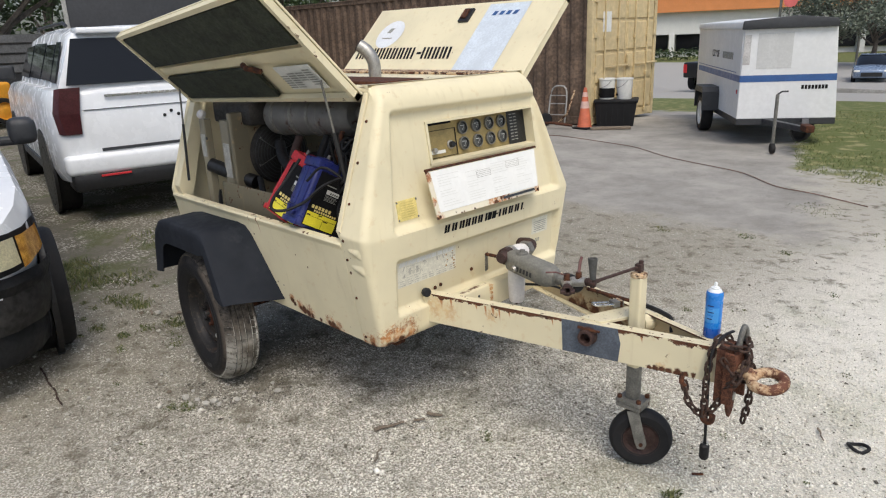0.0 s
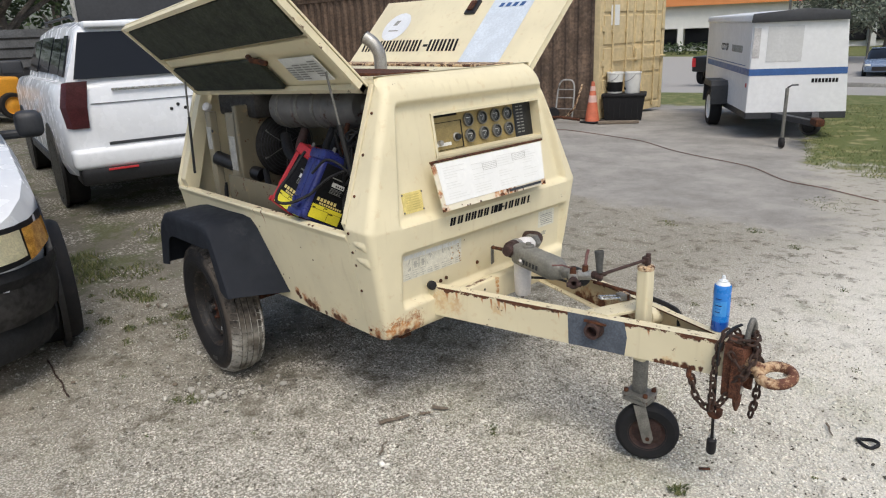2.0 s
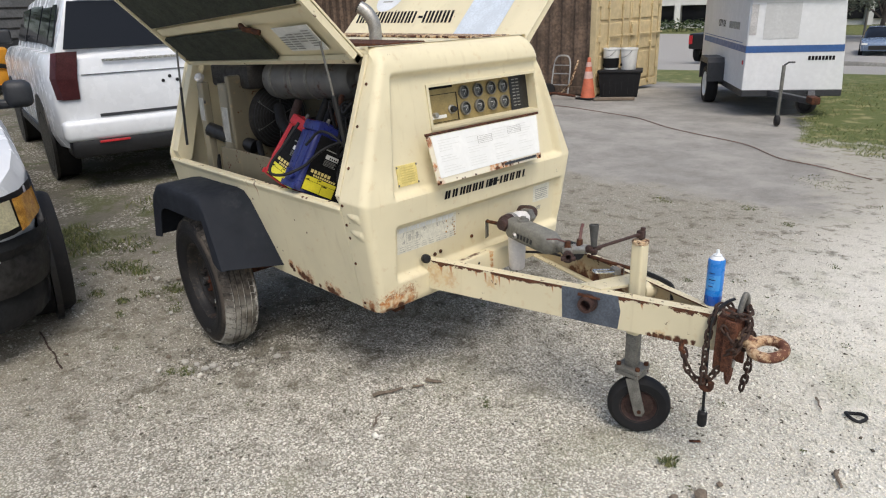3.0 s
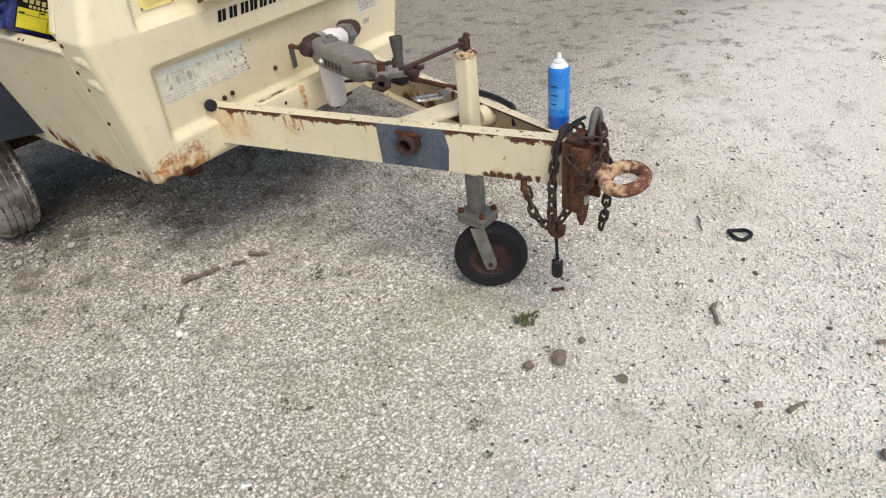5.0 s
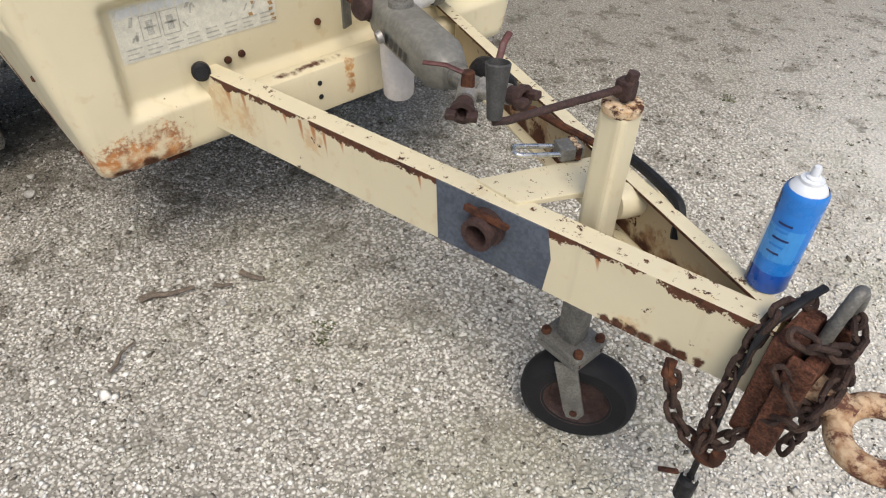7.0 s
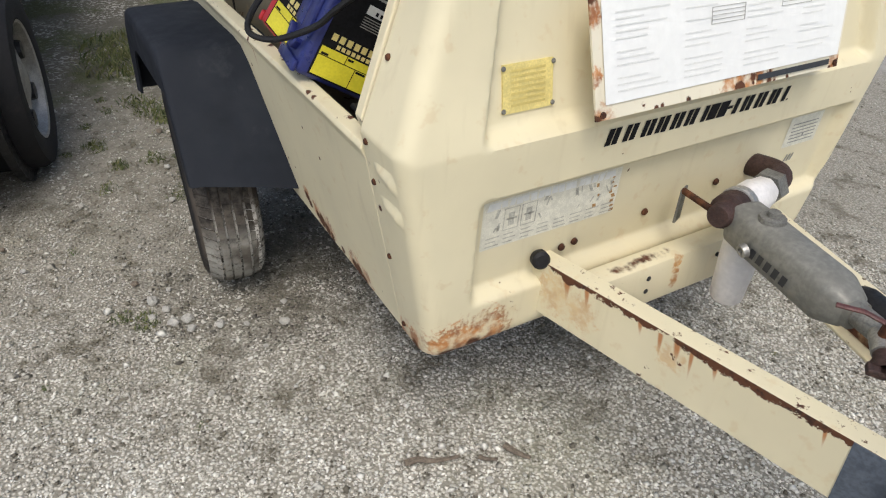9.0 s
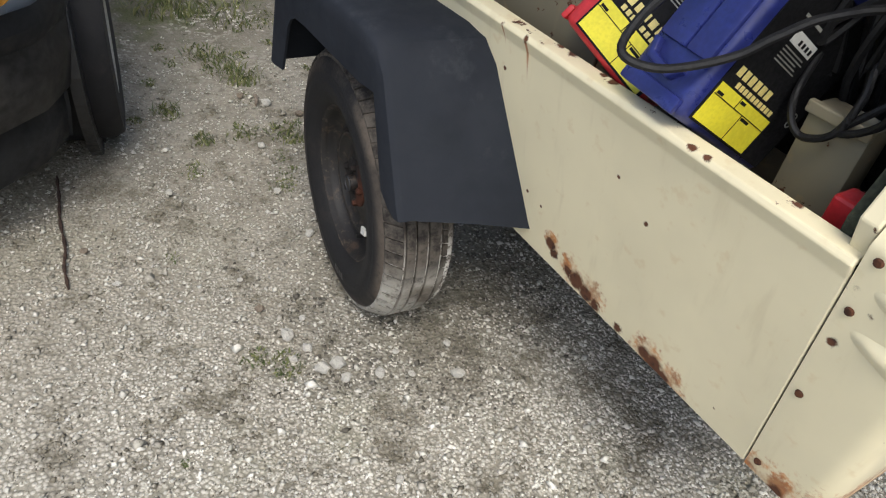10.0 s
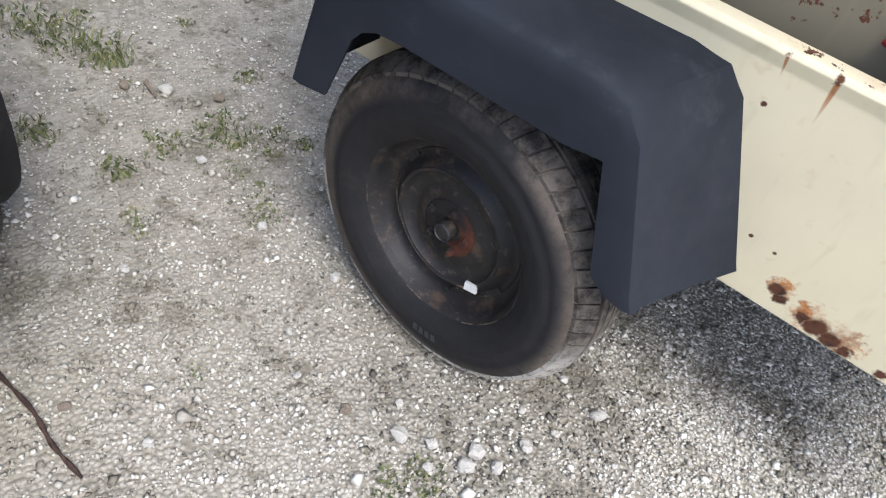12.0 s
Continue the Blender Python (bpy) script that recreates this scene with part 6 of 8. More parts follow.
# ---- spray can on the drawbar ----
can = thing("spray_can", pose(1.153, -0.008, 0.630) @ Matrix.Diagonal((1.08, 1.08, 1.12, 1)), "blue and white spray can standing on the drawbar", "spray can")
part("can_body", lathe([(0, 0.001), (0.024, 0.0), (0.0268, 0.004), (0.0268, 0.034), (0.0268, 0.035)], 32), plain("mid_blue_can", (0.008, 0.085, 0.42), 0.3, 0, 0.08, 10), can, "deeper blue foot", True)
part("can_label", lathe([(0.0269, 0.034), (0.0269, 0.142), (0.0262, 0.145)], 32), M_CANBLUE, can, "", True)
part("can_shoulder", lathe([(0.0266, 0.142), (0.026, 0.149), (0.019, 0.160), (0.014, 0.163), (0.014, 0.167), (0.010, 0.168), (0, 0.168)], 32), M_CANWHITE, can, "white shoulder", True)
part("shoulder_band", lathe([(0.0272, 0.128), (0.0272, 0.146), (0.0262, 0.151), (0.024, 0.1545)], 32), plain("strong_blue_print", (0.02, 0.20, 0.62), 0.3, 0, 0.05, 10), can, "strong blue band", True)
part("can_nozzle", lathe([(0, 0.184), (0.004, 0.184), (0.0055, 0.180), (0.0055, 0.172), (0.009, 0.170), (0.009, 0.166), (0, 0.166)], 16), M_CANWHITE, can, "white nozzle", True)


def on_can(a, z, r):
    return Vector(((0.0270 + r) * math.cos(a), (0.0270 + r) * math.sin(a), z))


def can_patch(a0, a1, z0, z1, lift):
    bm = bmesh.new()
    n = 8
    cols = [[bm.verts.new(on_can(a0 + (a1 - a0) * i / n, z, lift)) for z in (z0, z1)] for i in range(n + 1)]
    for a, b in zip(cols, cols[1:]):
        bm.faces.new((a[0], b[0], b[1], a[1]))
    return bm


part("can_back", can_patch(radians(165), radians(222), 0.030, 0.120, 0.0004), M_CANWHITE, can)
part("foot_corner", can_patch(radians(165), radians(226), 0.002, 0.031, 0.0006), M_CANDARK, can)
part("can_corner", can_patch(radians(165), radians(222), 0.118, 0.144, 0.0005), M_CANDARK, can)
part("pale_band", can_patch(radians(222), radians(330), 0.055, 0.105, 0.0004), plain("light_blue_print", (0.06, 0.30, 0.70), 0.3, 0, 0.05, 10), can)
for j in range(5):
    part("print_line", can_patch(radians(252), radians(286 + 5 * (j % 3)), 0.066 + 0.011 * j, 0.069 + 0.011 * j, 0.0008), M_CANBLUE if j % 2 else M_CANDARK, can)

# ---- vehicles ----
def loft(rings, bm=None, caps=True):
    bm = bm or bmesh.new()
    vs = [[bm.verts.new(p) for p in r] for r in rings]
    n = len(rings[0])
    for a, b in zip(vs, vs[1:]):
        for i in range(n):
            bm.faces.new((a[i], a[(i + 1) % n], b[(i + 1) % n], b[i]))
    if caps:
        bm.faces.new(vs[0]), bm.faces.new(vs[-1])
    return bm


def hull_ring(x, zb, zt, w, crown=0.04, tuck=0.06, shoulder=0.10):
    """One cross-section of a car's lower body."""
    hb = [(w - tuck, zb), (w - 0.015, zb + 0.12), (w, zb + (zt - zb) * 0.5), (w - 0.01, zt - shoulder), (w - 0.05, zt - 0.02), (w * 0.6, zt + crown * 0.6), (0.0, zt + crown)]
    return [(x, y, z) for y, z in hb] + [(x, -y, z) for y, z in hb[-2::-1]]


def glass_quad(points, lift, mat, name, parent, label=""):
    """A pane laid just over a body: its corners, pushed out along the normal."""
    p = [Vector(q) for q in points]
    nrm = (p[1] - p[0]).cross(p[2] - p[0]).normalized()
    return part(name, sheet([q + nrm * lift for q in p], 0.006), mat, parent, label)


def car_wheel(parent, x, y, r, out, rim_mat, width=0.25):
    m = pose(x, y, r, 90 * -out, 0, 0)
    hw = width / 2
    w = part("wheel", lathe([(r * 0.66, -hw * 0.9), (r * 0.80, -hw), (r * 0.95, -hw * 0.95), (r, -hw * 0.7), (r, hw * 0.7), (r * 0.95, hw * 0.95), (r * 0.80, hw), (r * 0.68, hw * 0.92), (r * 0.66, hw * 0.7)], 36, m), M_TYRE, parent, "", True)
    rim = part("rim", lathe([(r * 0.67, hw * 0.92), (r * 0.64, hw * 0.88), (r * 0.60, hw * 0.45), (r * 0.3, hw * 0.62), (r * 0.16, hw * 0.75), (0, hw * 0.75)], 36, m), rim_mat, w, "", True)
    return w, rim, m


def suv(m, label, group="", paint=None):
    """A large boxy estate car; x is forward, the origin lies under the tail."""
    c = thing("suv", m, label, "car", group)
    p = paint or M_WHITE
    L, W = 5.30, 1.02
    st = [(0.0, 0.62, 1.27, 0.90), (0.03, 0.50, 1.32, 0.955), (0.10, 0.45, 1.35, 0.99), (0.5, 0.42, 1.36, W), (1.3, 0.42, 1.36, W), (3.6, 0.42, 1.34, W), (4.3, 0.42, 1.29, 1.01), (4.9, 0.45, 1.22, 0.99), (5.2, 0.50, 1.12, 0.93), (L, 0.6, 1.0, 0.80)]
    body = part("body", loft([hull_ring(x, zb, zt, w) for x, zb, zt, w in st]), p, c, "", True)

    def house(x, z):
        """The half width of the cabin at a height."""
        return 0.905 - 0.37 * max(0.0, z - 1.33) - 0.06 * max(0.0, x - 3.0)

    rings = []
    for x, zt in ((0.04, 1.42), (0.06, 1.58), (0.10, 1.80), (0.16, 1.875), (0.30, 1.905), (1.2, 1.93), (2.4, 1.92), (3.0, 1.88), (3.3, 1.78), (4.05, 1.34)):
        hb = [(house(x, 1.30), 1.30), (house(x, 1.30 + (zt - 1.3) * 0.5), 1.30 + (zt - 1.3) * 0.5), (house(x, zt) + 0.01, zt - 0.06), (house(x, zt) - 0.07, zt - 0.005), (0, zt + 0.02)]
        rings.append([(x, y, z) for y, z in hb] + [(x, -y, z) for y, z in hb[-2::-1]])
    part("cabin", loft(rings), p, c, "", True)
    # rear window and its upper spoiler, tail gate, lamps
    rear = [(0.034, -0.83, 1.375), (0.034, 0.83, 1.375), (0.108, 0.71, 1.80), (0.108, -0.71, 1.80)]
    glass_quad([rear[i] for i in (1, 0, 3, 2)], 0.035, M_PANE, "rear_window", c, "dark rear window")
    part("spoiler", box(0.02, 0.34, -0.66, 0.66, 1.845, 1.905, 0.02, 3), p, c, "", True)
    part("gate_strip", box(-0.028, -0.012, -0.36, 0.52, 1.255, 1.280, 0.004), M_CHROME, c)
    part("gate_handle", box(-0.035, -0.02, -0.56, -0.38, 1.255, 1.285, 0.004), M_BLACK, c)
    part("gate_seam", box(-0.010, 0.012, -0.72, 0.72, 1.14, 1.145), M_BLACK, c)
    part("gate_seam", box(-0.010, 0.014, -0.62, 0.62, 0.735, 0.765), M_TRIM, c)
    for y in (-0.16, -0.02, -0.09):
        part("plate_hole", lathe([(0, 0.004), (0.016, 0.004), (0.018, 0)], 10, pose(-0.004, y, 1.03 + (0.04 if y == -0.09 else 0), 0, -90, 0)), M_BLACK, c)
    for s in (-1, 1):
        part("tail_lamp", loft([[(-0.022, s * 0.77, 0.92), (-0.022, s * 0.915, 0.92), (0.015, s * 0.965, 0.93), (0.05, s * 0.90, 0.93)], [(-0.032, s * 0.76, 1.12), (-0.032, s * 0.945, 1.12), (0.015, s * 0.99, 1.13), (0.05, s * 0.90, 1.13)], [(-0.022, s * 0.72, 1.36), (-0.022, s * 0.895, 1.36), (0.015, s * 0.94, 1.35), (0.05, s * 0.88, 1.35)]]), M_TAIL, c, "dark red tail lamp")
        part("side_window", sheet([(0.60, s * (house(0.6, 1.41) + 0.004), 1.41), (1.30, s * (house(1.1, 1.41) + 0.004), 1.41), (1.24, s * (house(1.1, 1.76) + 0.014), 1.76), (0.64, s * (house(0.6, 1.76) + 0.014), 1.76)], s * 0.01), M_PANE, c, "dark rear side window")
        part("side_window", sheet([(1.40, s * (house(1.2, 1.41) + 0.004), 1.41), (2.32, s * (house(2.2, 1.41) + 0.004), 1.41), (2.32, s * (house(2.2, 1.78) + 0.014), 1.78), (1.34, s * (house(1.2, 1.78) + 0.014), 1.78)], s * 0.01), M_PANE, c, "dark side window")
        part("side_window", sheet([(2.42, s * (house(2.3, 1.40) + 0.004), 1.40), (3.55, s * (house(3.4, 1.40) + 0.004), 1.40), (3.1, s * (house(3.0, 1.74) + 0.016), 1.74), (2.42, s * (house(2.3, 1.77) + 0.014), 1.77)], s * 0.01), M_PANE, c, "dark front side window")
        part("pillar_glass", sheet([(0.23, s * (house(0.2, 1.40) + 0.004), 1.40), (0.53, s * (house(0.5, 1.40) + 0.004), 1.40), (0.57, s * (house(0.5, 1.78) + 0.014), 1.78), (0.33, s * (house(0.3, 1.78) + 0.014), 1.78)], s * 0.01), M_PANE, c)
        part("roof_rail", tube([(0.5, s * 0.66, 1.935), (0.6, s * 0.67, 1.965), (2.6, s * 0.67, 1.96), (2.7, s * 0.66, 1.93)], 0.016, 8), M_TRIM, c)
        part("door_mirror", box(3.25, 3.42, s * 0.98 - 0.02, s * 1.20 + 0.02 * s, 1.36, 1.54, 0.03, 3), M_TRIM, c, "", True)
        part("sill_strip", box(1.2, 3.6, s * 1.0 - 0.012, s * 1.0 + 0.012, 0.40, 0.50, 0.01), M_TRIM, c)
        for x in (1.08, 4.15):
            part("wheel_arch", lathe([(0, -0.02), (0.47, -0.02), (0.47, 0.012), (0, 0.012)], 32, pose(x, s * 1.015, 0.44, 90 * -s, 0, 0)), M_BLACK, c)
            car_wheel(c, x, s * 0.898, 0.395, s, M_STEEL, 0.26)
    part("bumper", box(-0.07, 0.25, -0.97, 0.97, 0.52, 0.72, 0.05, 3), p, c, "", True)
    part("bumper_trim", box(-0.055, 0.30, -0.93, 0.93, 0.36, 0.545, 0.04, 2), M_BLACK, c, "", True)
    part("reflector", box(-0.075, -0.055, 0.40, 0.68, 0.495, 0.515, 0.003), M_RED, c, "red reflector")
    part("reflector", box(-0.075, -0.055, -0.68, -0.40, 0.495, 0.515, 0.003), M_RED, c)
    part("windscreen", sheet([(4.02, -0.80, 1.36), (4.02, 0.80, 1.36), (3.34, 0.70, 1.79), (3.34, -0.70, 1.79)], 0.01), M_PANE, c)
    return c


suv(pose(-5.00, 0.68, 0, 0, 0, 171.2), "white estate car with dark windows parked tail towards the machine")
cc = Vector((2.08, -2.25))


def far_place(px, d):
    """A ground place seen from the walk's start: across is the slope to the right of its line of sight."""
    a = radians(135.6) - math.atan(px)
    x, y = cc.x + d * math.cos(a), cc.y + d * math.sin(a)
    return x, y, drop(x, y)




def pickup(m, label):
    """A full-size pickup; x is forward, the origin lies under the front bumper."""
    c = thing("pickup_truck", m, label, "truck")
    st = [(-0.06, 0.60, 0.86, 0.70), (-0.10, 0.56, 0.90, 0.80), (-0.20, 0.54, 0.94, 0.88), (-0.36, 0.52, 0.985, 0.945), (-0.6, 0.50, 1.04, 0.985), (-1.4, 0.50, 1.15, 0.985), (-1.7, 0.50, 1.16, 0.985), (-3.6, 0.50, 1.16, 0.985), (-5.4, 0.52, 1.14, 0.97)]
    shell = loft([hull_ring(x, zb, zt, w, 0.03, 0.05, 0.12) for x, zb, zt, w in st])
    bmesh.ops.subdivide_edges(shell, edges=shell.edges[:], cuts=3, smooth=0.7, use_grid_fill=True)
    part("body", shell, M_WHITE, c, "", True)
    part("hood_seam", tube(curve([(-0.14, 0.56, 0.935), (-0.4, 0.70, 1.005), (-0.9, 0.78, 1.09), (-1.45, 0.80, 1.165)], 6), 0.004, 5), M_BLACK, c)
    rings = []
    for x, zt in ((-1.35, 1.18), (-2.05, 1.74), (-2.3, 1.80), (-3.3, 1.80), (-3.5, 1.75), (-3.6, 1.15)):
        hb = [(0.93, 1.12), (0.88, 1.12 + (zt - 1.12) * 0.5), (0.80, zt - 0.04), (0.72, zt), (0, zt + 0.03)]
        rings.append([(x, y, z) for y, z in hb] + [(x, -y, z) for y, z in hb[-2::-1]])
    part("cab", loft(rings), M_WHITE, c, "", True)
    part("windscreen", sheet([(-1.38, -0.80, 1.275), (-1.38, 0.80, 1.275), (-2.01, 0.68, 1.780), (-2.01, -0.68, 1.780)], 0.012), M_PANE, c, "dark windscreen")
    for s in (-1, 1):
        part("side_window", sheet([(-1.65, s * 0.925, 1.22), (-2.9, s * 0.925, 1.22), (-2.85, s * 0.845, 1.68), (-2.1, s * 0.845, 1.68)], 0.01 * s), M_PANE, c)
        # headlight, corner lamp and their dark surround
        def lamp(y0, y1, z0, z1, lift, mat, name, lab=""):
            pts = []
            for i in range(9):
                y = y0 + (y1 - y0) * i / 8
                x = float(np.interp(y, (0.0, 0.7, 0.8, 0.88, 0.945, 0.985), (-0.05, -0.06, -0.10, -0.20, -0.36, -0.60))) + lift
                pts.append((x, s * y))
            bm = bmesh.new()
            a = [bm.verts.new((x, y + s * lift, z0 + 0.04 * i / 8)) for i, (x, y) in enumerate(pts)]
            b = [bm.verts.new((x - 0.03, y + s * lift * 0.6, z1)) for i, (x, y) in enumerate(pts)]
            for i in range(8):
                bm.faces.new((a[i], a[i + 1], b[i + 1], b[i]))
            bmesh.ops.solidify(bm, geom=bm.faces[:], thickness=0.02)
            return part(name, bm, mat, c, lab, True)
        lamp(0.40, 0.97, 0.66, 0.875, 0.012, M_TRIM, "lamp_surround")
        lamp(0.44, 0.835, 0.69, 0.855, 0.030, M_LENS, "headlight", "clouded headlight")
        lamp(0.845, 0.955, 0.70, 0.855, 0.030, M_AMBER, "corner_lamp", "amber corner lamp")
        part("mirror_head", box(-1.95, -1.80, min(s * 1.03, s * 1.20), max(s * 1.03, s * 1.20), 1.10, 1.28, 0.05, 3), M_TRIM, c, "black door mirror", True)
        part("mirror_arm", box(-1.90, -1.84, min(s * 0.92, s * 1.10), max(s * 0.92, s * 1.10), 1.10, 1.16, 0.02), M_TRIM, c)
        for x in (-0.87, -4.45):
            part("wheel_arch", lathe([(0, -0.02), (0.45, -0.02), (0.45, 0.012), (0, 0.012)], 32, pose(x, s * 0.985, 0.40, 90 * -s, 0, 0)), M_BLACK, c)
            w, rim, wm = car_wheel(c, x, s * 0.955, 0.36, s, M_GALV, 0.25)
            for i in range(5):
                a = 2 * math.pi * i / 5
                part("rim_window", lathe([(0, 0.092), (0.036, 0.090), (0.040, 0.06)], 10, wm @ Matrix.Translation((0.155 * math.cos(a), 0.155 * math.sin(a), 0.0))), M_BLACK, rim)
    # bumper wraps round the corner and runs down to an apron
    def wrap(z0, z1, grow, mat, name, lab="", back=-0.46):
        out = [(back, 0.975 + grow), (-0.40, 0.965 + grow), (-0.26, 0.91 + grow), (-0.12, 0.78 + grow), (-0.01, 0.55), (0.03 + grow, 0.0)]
        bm = bmesh.new()
        pts = [(x + grow, y) for x, y in out] + [(x + grow, -y) for x, y in out[-2::-1]]
        lo = [bm.verts.new((x - 0.04, y * 0.985, z0)) for x, y in pts]
        mi = [bm.verts.new((x, y, z0 + (z1 - z0) * 0.6)) for x, y in pts]
        hi = [bm.verts.new((x - 0.02, y, z1)) for x, y in pts]
        for a, b in ((lo, mi), (mi, hi)):
            for i in range(len(pts) - 1):
                bm.faces.new((a[i], a[i + 1], b[i + 1], b[i]))
        bmesh.ops.solidify(bm, geom=bm.faces[:], thickness=0.03)
        return part(name, bm, mat, c, lab, True)
    wrap(0.56, 0.672, 0.030, M_TRIM, "bumper", "dark grey plastic bumper")
    wrap(0.38, 0.575, 0.018, plain("scuffed_grey_bumper", (0.055, 0.053, 0.052), 0.42, 0, 0.5, 3, 0.1), "bumper_face", "scuffed grey bumper face")
    wrap(0.20, 0.39, -0.02, M_TRIM, "apron", "", -0.40)
    part("grille", box(-0.05, -0.005, -0.42, 0.42, 0.66, 0.86, 0.02), M_TRIM, c)
    return c


pickup(pose(-1.60, -2.40, 0, 0, 0, -8.8), "white pickup with a scuffed dark bumper and clouded lamps")


def sedan(m, label):
    c = thing("sedan", m, label, "car")
    paint = plain("blue_car_paint", (0.20, 0.26, 0.36), 0.2, 0.3, 0.05, 3)
    st = [(0, 0.40, 0.62, 0.70), (0.08, 0.30, 0.72, 0.84), (0.4, 0.25, 0.80, 0.90), (1.2, 0.25, 0.90, 0.92), (3.4, 0.25, 0.95, 0.92), (4.5, 0.28, 0.92, 0.88), (4.75, 0.40, 0.80, 0.78)]
    part("body", loft([hull_ring(-x, zb, zt, w) for x, zb, zt, w in st]), paint, c, "", True)
    rings = []
    for x, zt in ((1.15, 0.92), (1.9, 1.36), (2.3, 1.43), (3.1, 1.42), (4.2, 0.96)):
        hb = [(0.84, 0.86), (0.76, 0.86 + (zt - 0.86) * 0.6), (0.60, zt), (0, zt + 0.02)]
        rings.append([(-x, y, z) for y, z in hb] + [(-x, -y, z) for y, z in hb[-2::-1]])
    part("cabin", loft(rings), M_PANE, c, "", True)
    part("roof", box(-3.15, -2.0, -0.60, 0.60, 1.42, 1.455, 0.015), paint, c)
    part("grille", box(0.0, 0.03, -0.5, 0.5, 0.36, 0.58, 0.01), M_BLACK, c)
    for s in (-1, 1):
        part("headlight", box(-0.12, 0.015, s * 0.70 - 0.14, s * 0.70 + 0.14, 0.60, 0.70, 0.02), M_PAPER, c)
        for x in (-0.9, -3.75):
            car_wheel(c, x, s * 0.82, 0.33, s, M_GALV, 0.22)
    return c


x, y, z = far_place(0.615, 44)
sedan(pose(x, y, z, 0, 0, -75), "dark blue sedan parked on the far side of the road")


def dark_pickup(m):
    c = thing("pickup_truck", m, "black pickup parked beyond the grass", "truck")
    part("bed", box(0, 1.9, -0.95, 0.95, 0.55, 1.15, 0.06), M_BLACK, c, "", True)
    part("cab", loft([[(1.9, -0.93, 0.6), (1.9, 0.93, 0.6), (1.9, 0.86, 1.2), (2.05, 0.74, 1.8), (2.05, -0.74, 1.8), (1.9, -0.86, 1.2)], [(3.4, -0.93, 0.6), (3.4, 0.93, 0.6), (3.6, 0.86, 1.2), (3.1, 0.74, 1.8), (3.1, -0.74, 1.8), (3.6, -0.86, 1.2)]]), M_BLACK, c, "", True)
    part("hood", box(3.3, 4.9, -0.92, 0.92, 0.55, 1.15, 0.08), M_BLACK, c, "", True)
    for s in (-1, 1):
        part("tail_lamp", box(-0.02, 0.03, s * 0.86 - 0.07, s * 0.86 + 0.07, 0.75, 1.08), M_RED, c)
        for x in (0.9, 4.1):
            car_wheel(c, x, s * 0.85, 0.38, s, M_GALV)


x, y, z = far_place(0.378, 30)
dark_pickup(pose(x, y, z, 0, 0, 92))

# ---- white box trailer ----
tr = thing("box_trailer", pose(-2.04, 7.75, 0, 0, 0, 34.8) @ Matrix.Diagonal((0.917, 0.917, 0.917, 1)), "dirty white box trailer with a blue stripe", "trailer")
# local x runs along its front, y towards its tail
M_BOX = plain("grimy_white_panel", (0.70, 0.71, 0.715), 0.5, 0, 0.05, 1.5)
TW, TL, TZ0, TZ1 = 1.44, 3.9, 0.42, 1.78
part("front_wall", prism([(0, TZ0), (TW, TZ0), (TW - 0.12, TZ1), (0.02, TZ1)], 0, 0.03, "y", 0.004), M_BOX, tr)
part("side_wall", box(0, 0.03, 0.03, TL, TZ0, TZ1, 0.004), M_BOX, tr)
part("side_wall", prism([(TW - 0.03, TZ0), (TW, TZ0), (TW - 0.12, TZ1), (TW - 0.15, TZ1)], 0.03, TL, "y", 0.004), M_BOX, tr)
part("rear_wall", prism([(0.03, TZ0), (TW - 0.03, TZ0), (TW - 0.15, TZ1), (0.03, TZ1)], TL - 0.03, TL, "y", 0.004), M_BOX, tr)
part("floor_frame", box(0.0, TW, 0.0, TL, TZ0 - 0.10, TZ0, 0.01), M_TRIM, tr)
part("roof", prism([(-0.03, TZ1 - 0.01), (TW - 0.117, TZ1 - 0.01), (TW - 0.15, TZ1 + 0.10), (TW * 0.5, TZ1 + 0.15), (-0.01, TZ1 + 0.10)], -0.03, TL + 0.02, "y", 0.02), M_BOX, tr, "", True)
part("roof_cap", prism([(-0.035, TZ1 - 0.02), (TW - 0.115, TZ1 - 0.02), (TW - 0.15, TZ1 + 0.105), (TW * 0.5, TZ1 + 0.16), (-0.02, TZ1 + 0.105)], -0.07, -0.02, "y", 0.01), M_TRIM, tr, "black front roof edge", True)
M_STRIPE = plain("blue_stripe", (0.035, 0.10, 0.28), 0.4, 0, 0.1, 3)
part("stripe", box(-0.004, TW - 0.055, -0.004, 0.0, 0.98, 1.08), M_STRIPE, tr, "blue stripe")
part("stripe", box(-0.004, 0.0, 0.0, TL - 0.2, 0.98, 1.08), M_STRIPE, tr)
part("thin_line", box(-0.004, 0.0, 0.3, TL - 0.2, 1.11, 1.122), M_STRIPE, tr)
part("patch", box(0.22, 0.72, -0.005, 0.0, 1.18, 1.70), plain("bare_patch", (0.55, 0.555, 0.55), 0.5, 0.1, 0.07, 3), tr, "grey patch where a panel was")
part("patch", box(0.02, 0.12, -0.005, 0.0, 1.24, 1.68), plain("dull_patch", (0.47, 0.46, 0.45), 0.6, 0, 0.2, 6), tr)
for i in range(8):
    part("number_block", box(0.90 + 0.048 * i, 0.935 + 0.048 * i, -0.005, 0.0, 0.86, 0.92), M_INK_DARK, tr)
txt = bpy.data.curves.new("side_lettering", "FONT")
txt.body, txt.size, txt.extrude = "CITY OF", 0.17, 0.001
ob = new("side_lettering", txt)
bpy.context.view_layer.update()
me = bpy.data.meshes.new_from_object(ob.evaluated_get(bpy.context.evaluated_depsgraph_get()))
bpy.data.objects.remove(ob)
me.materials.append(M_INK_DARK)
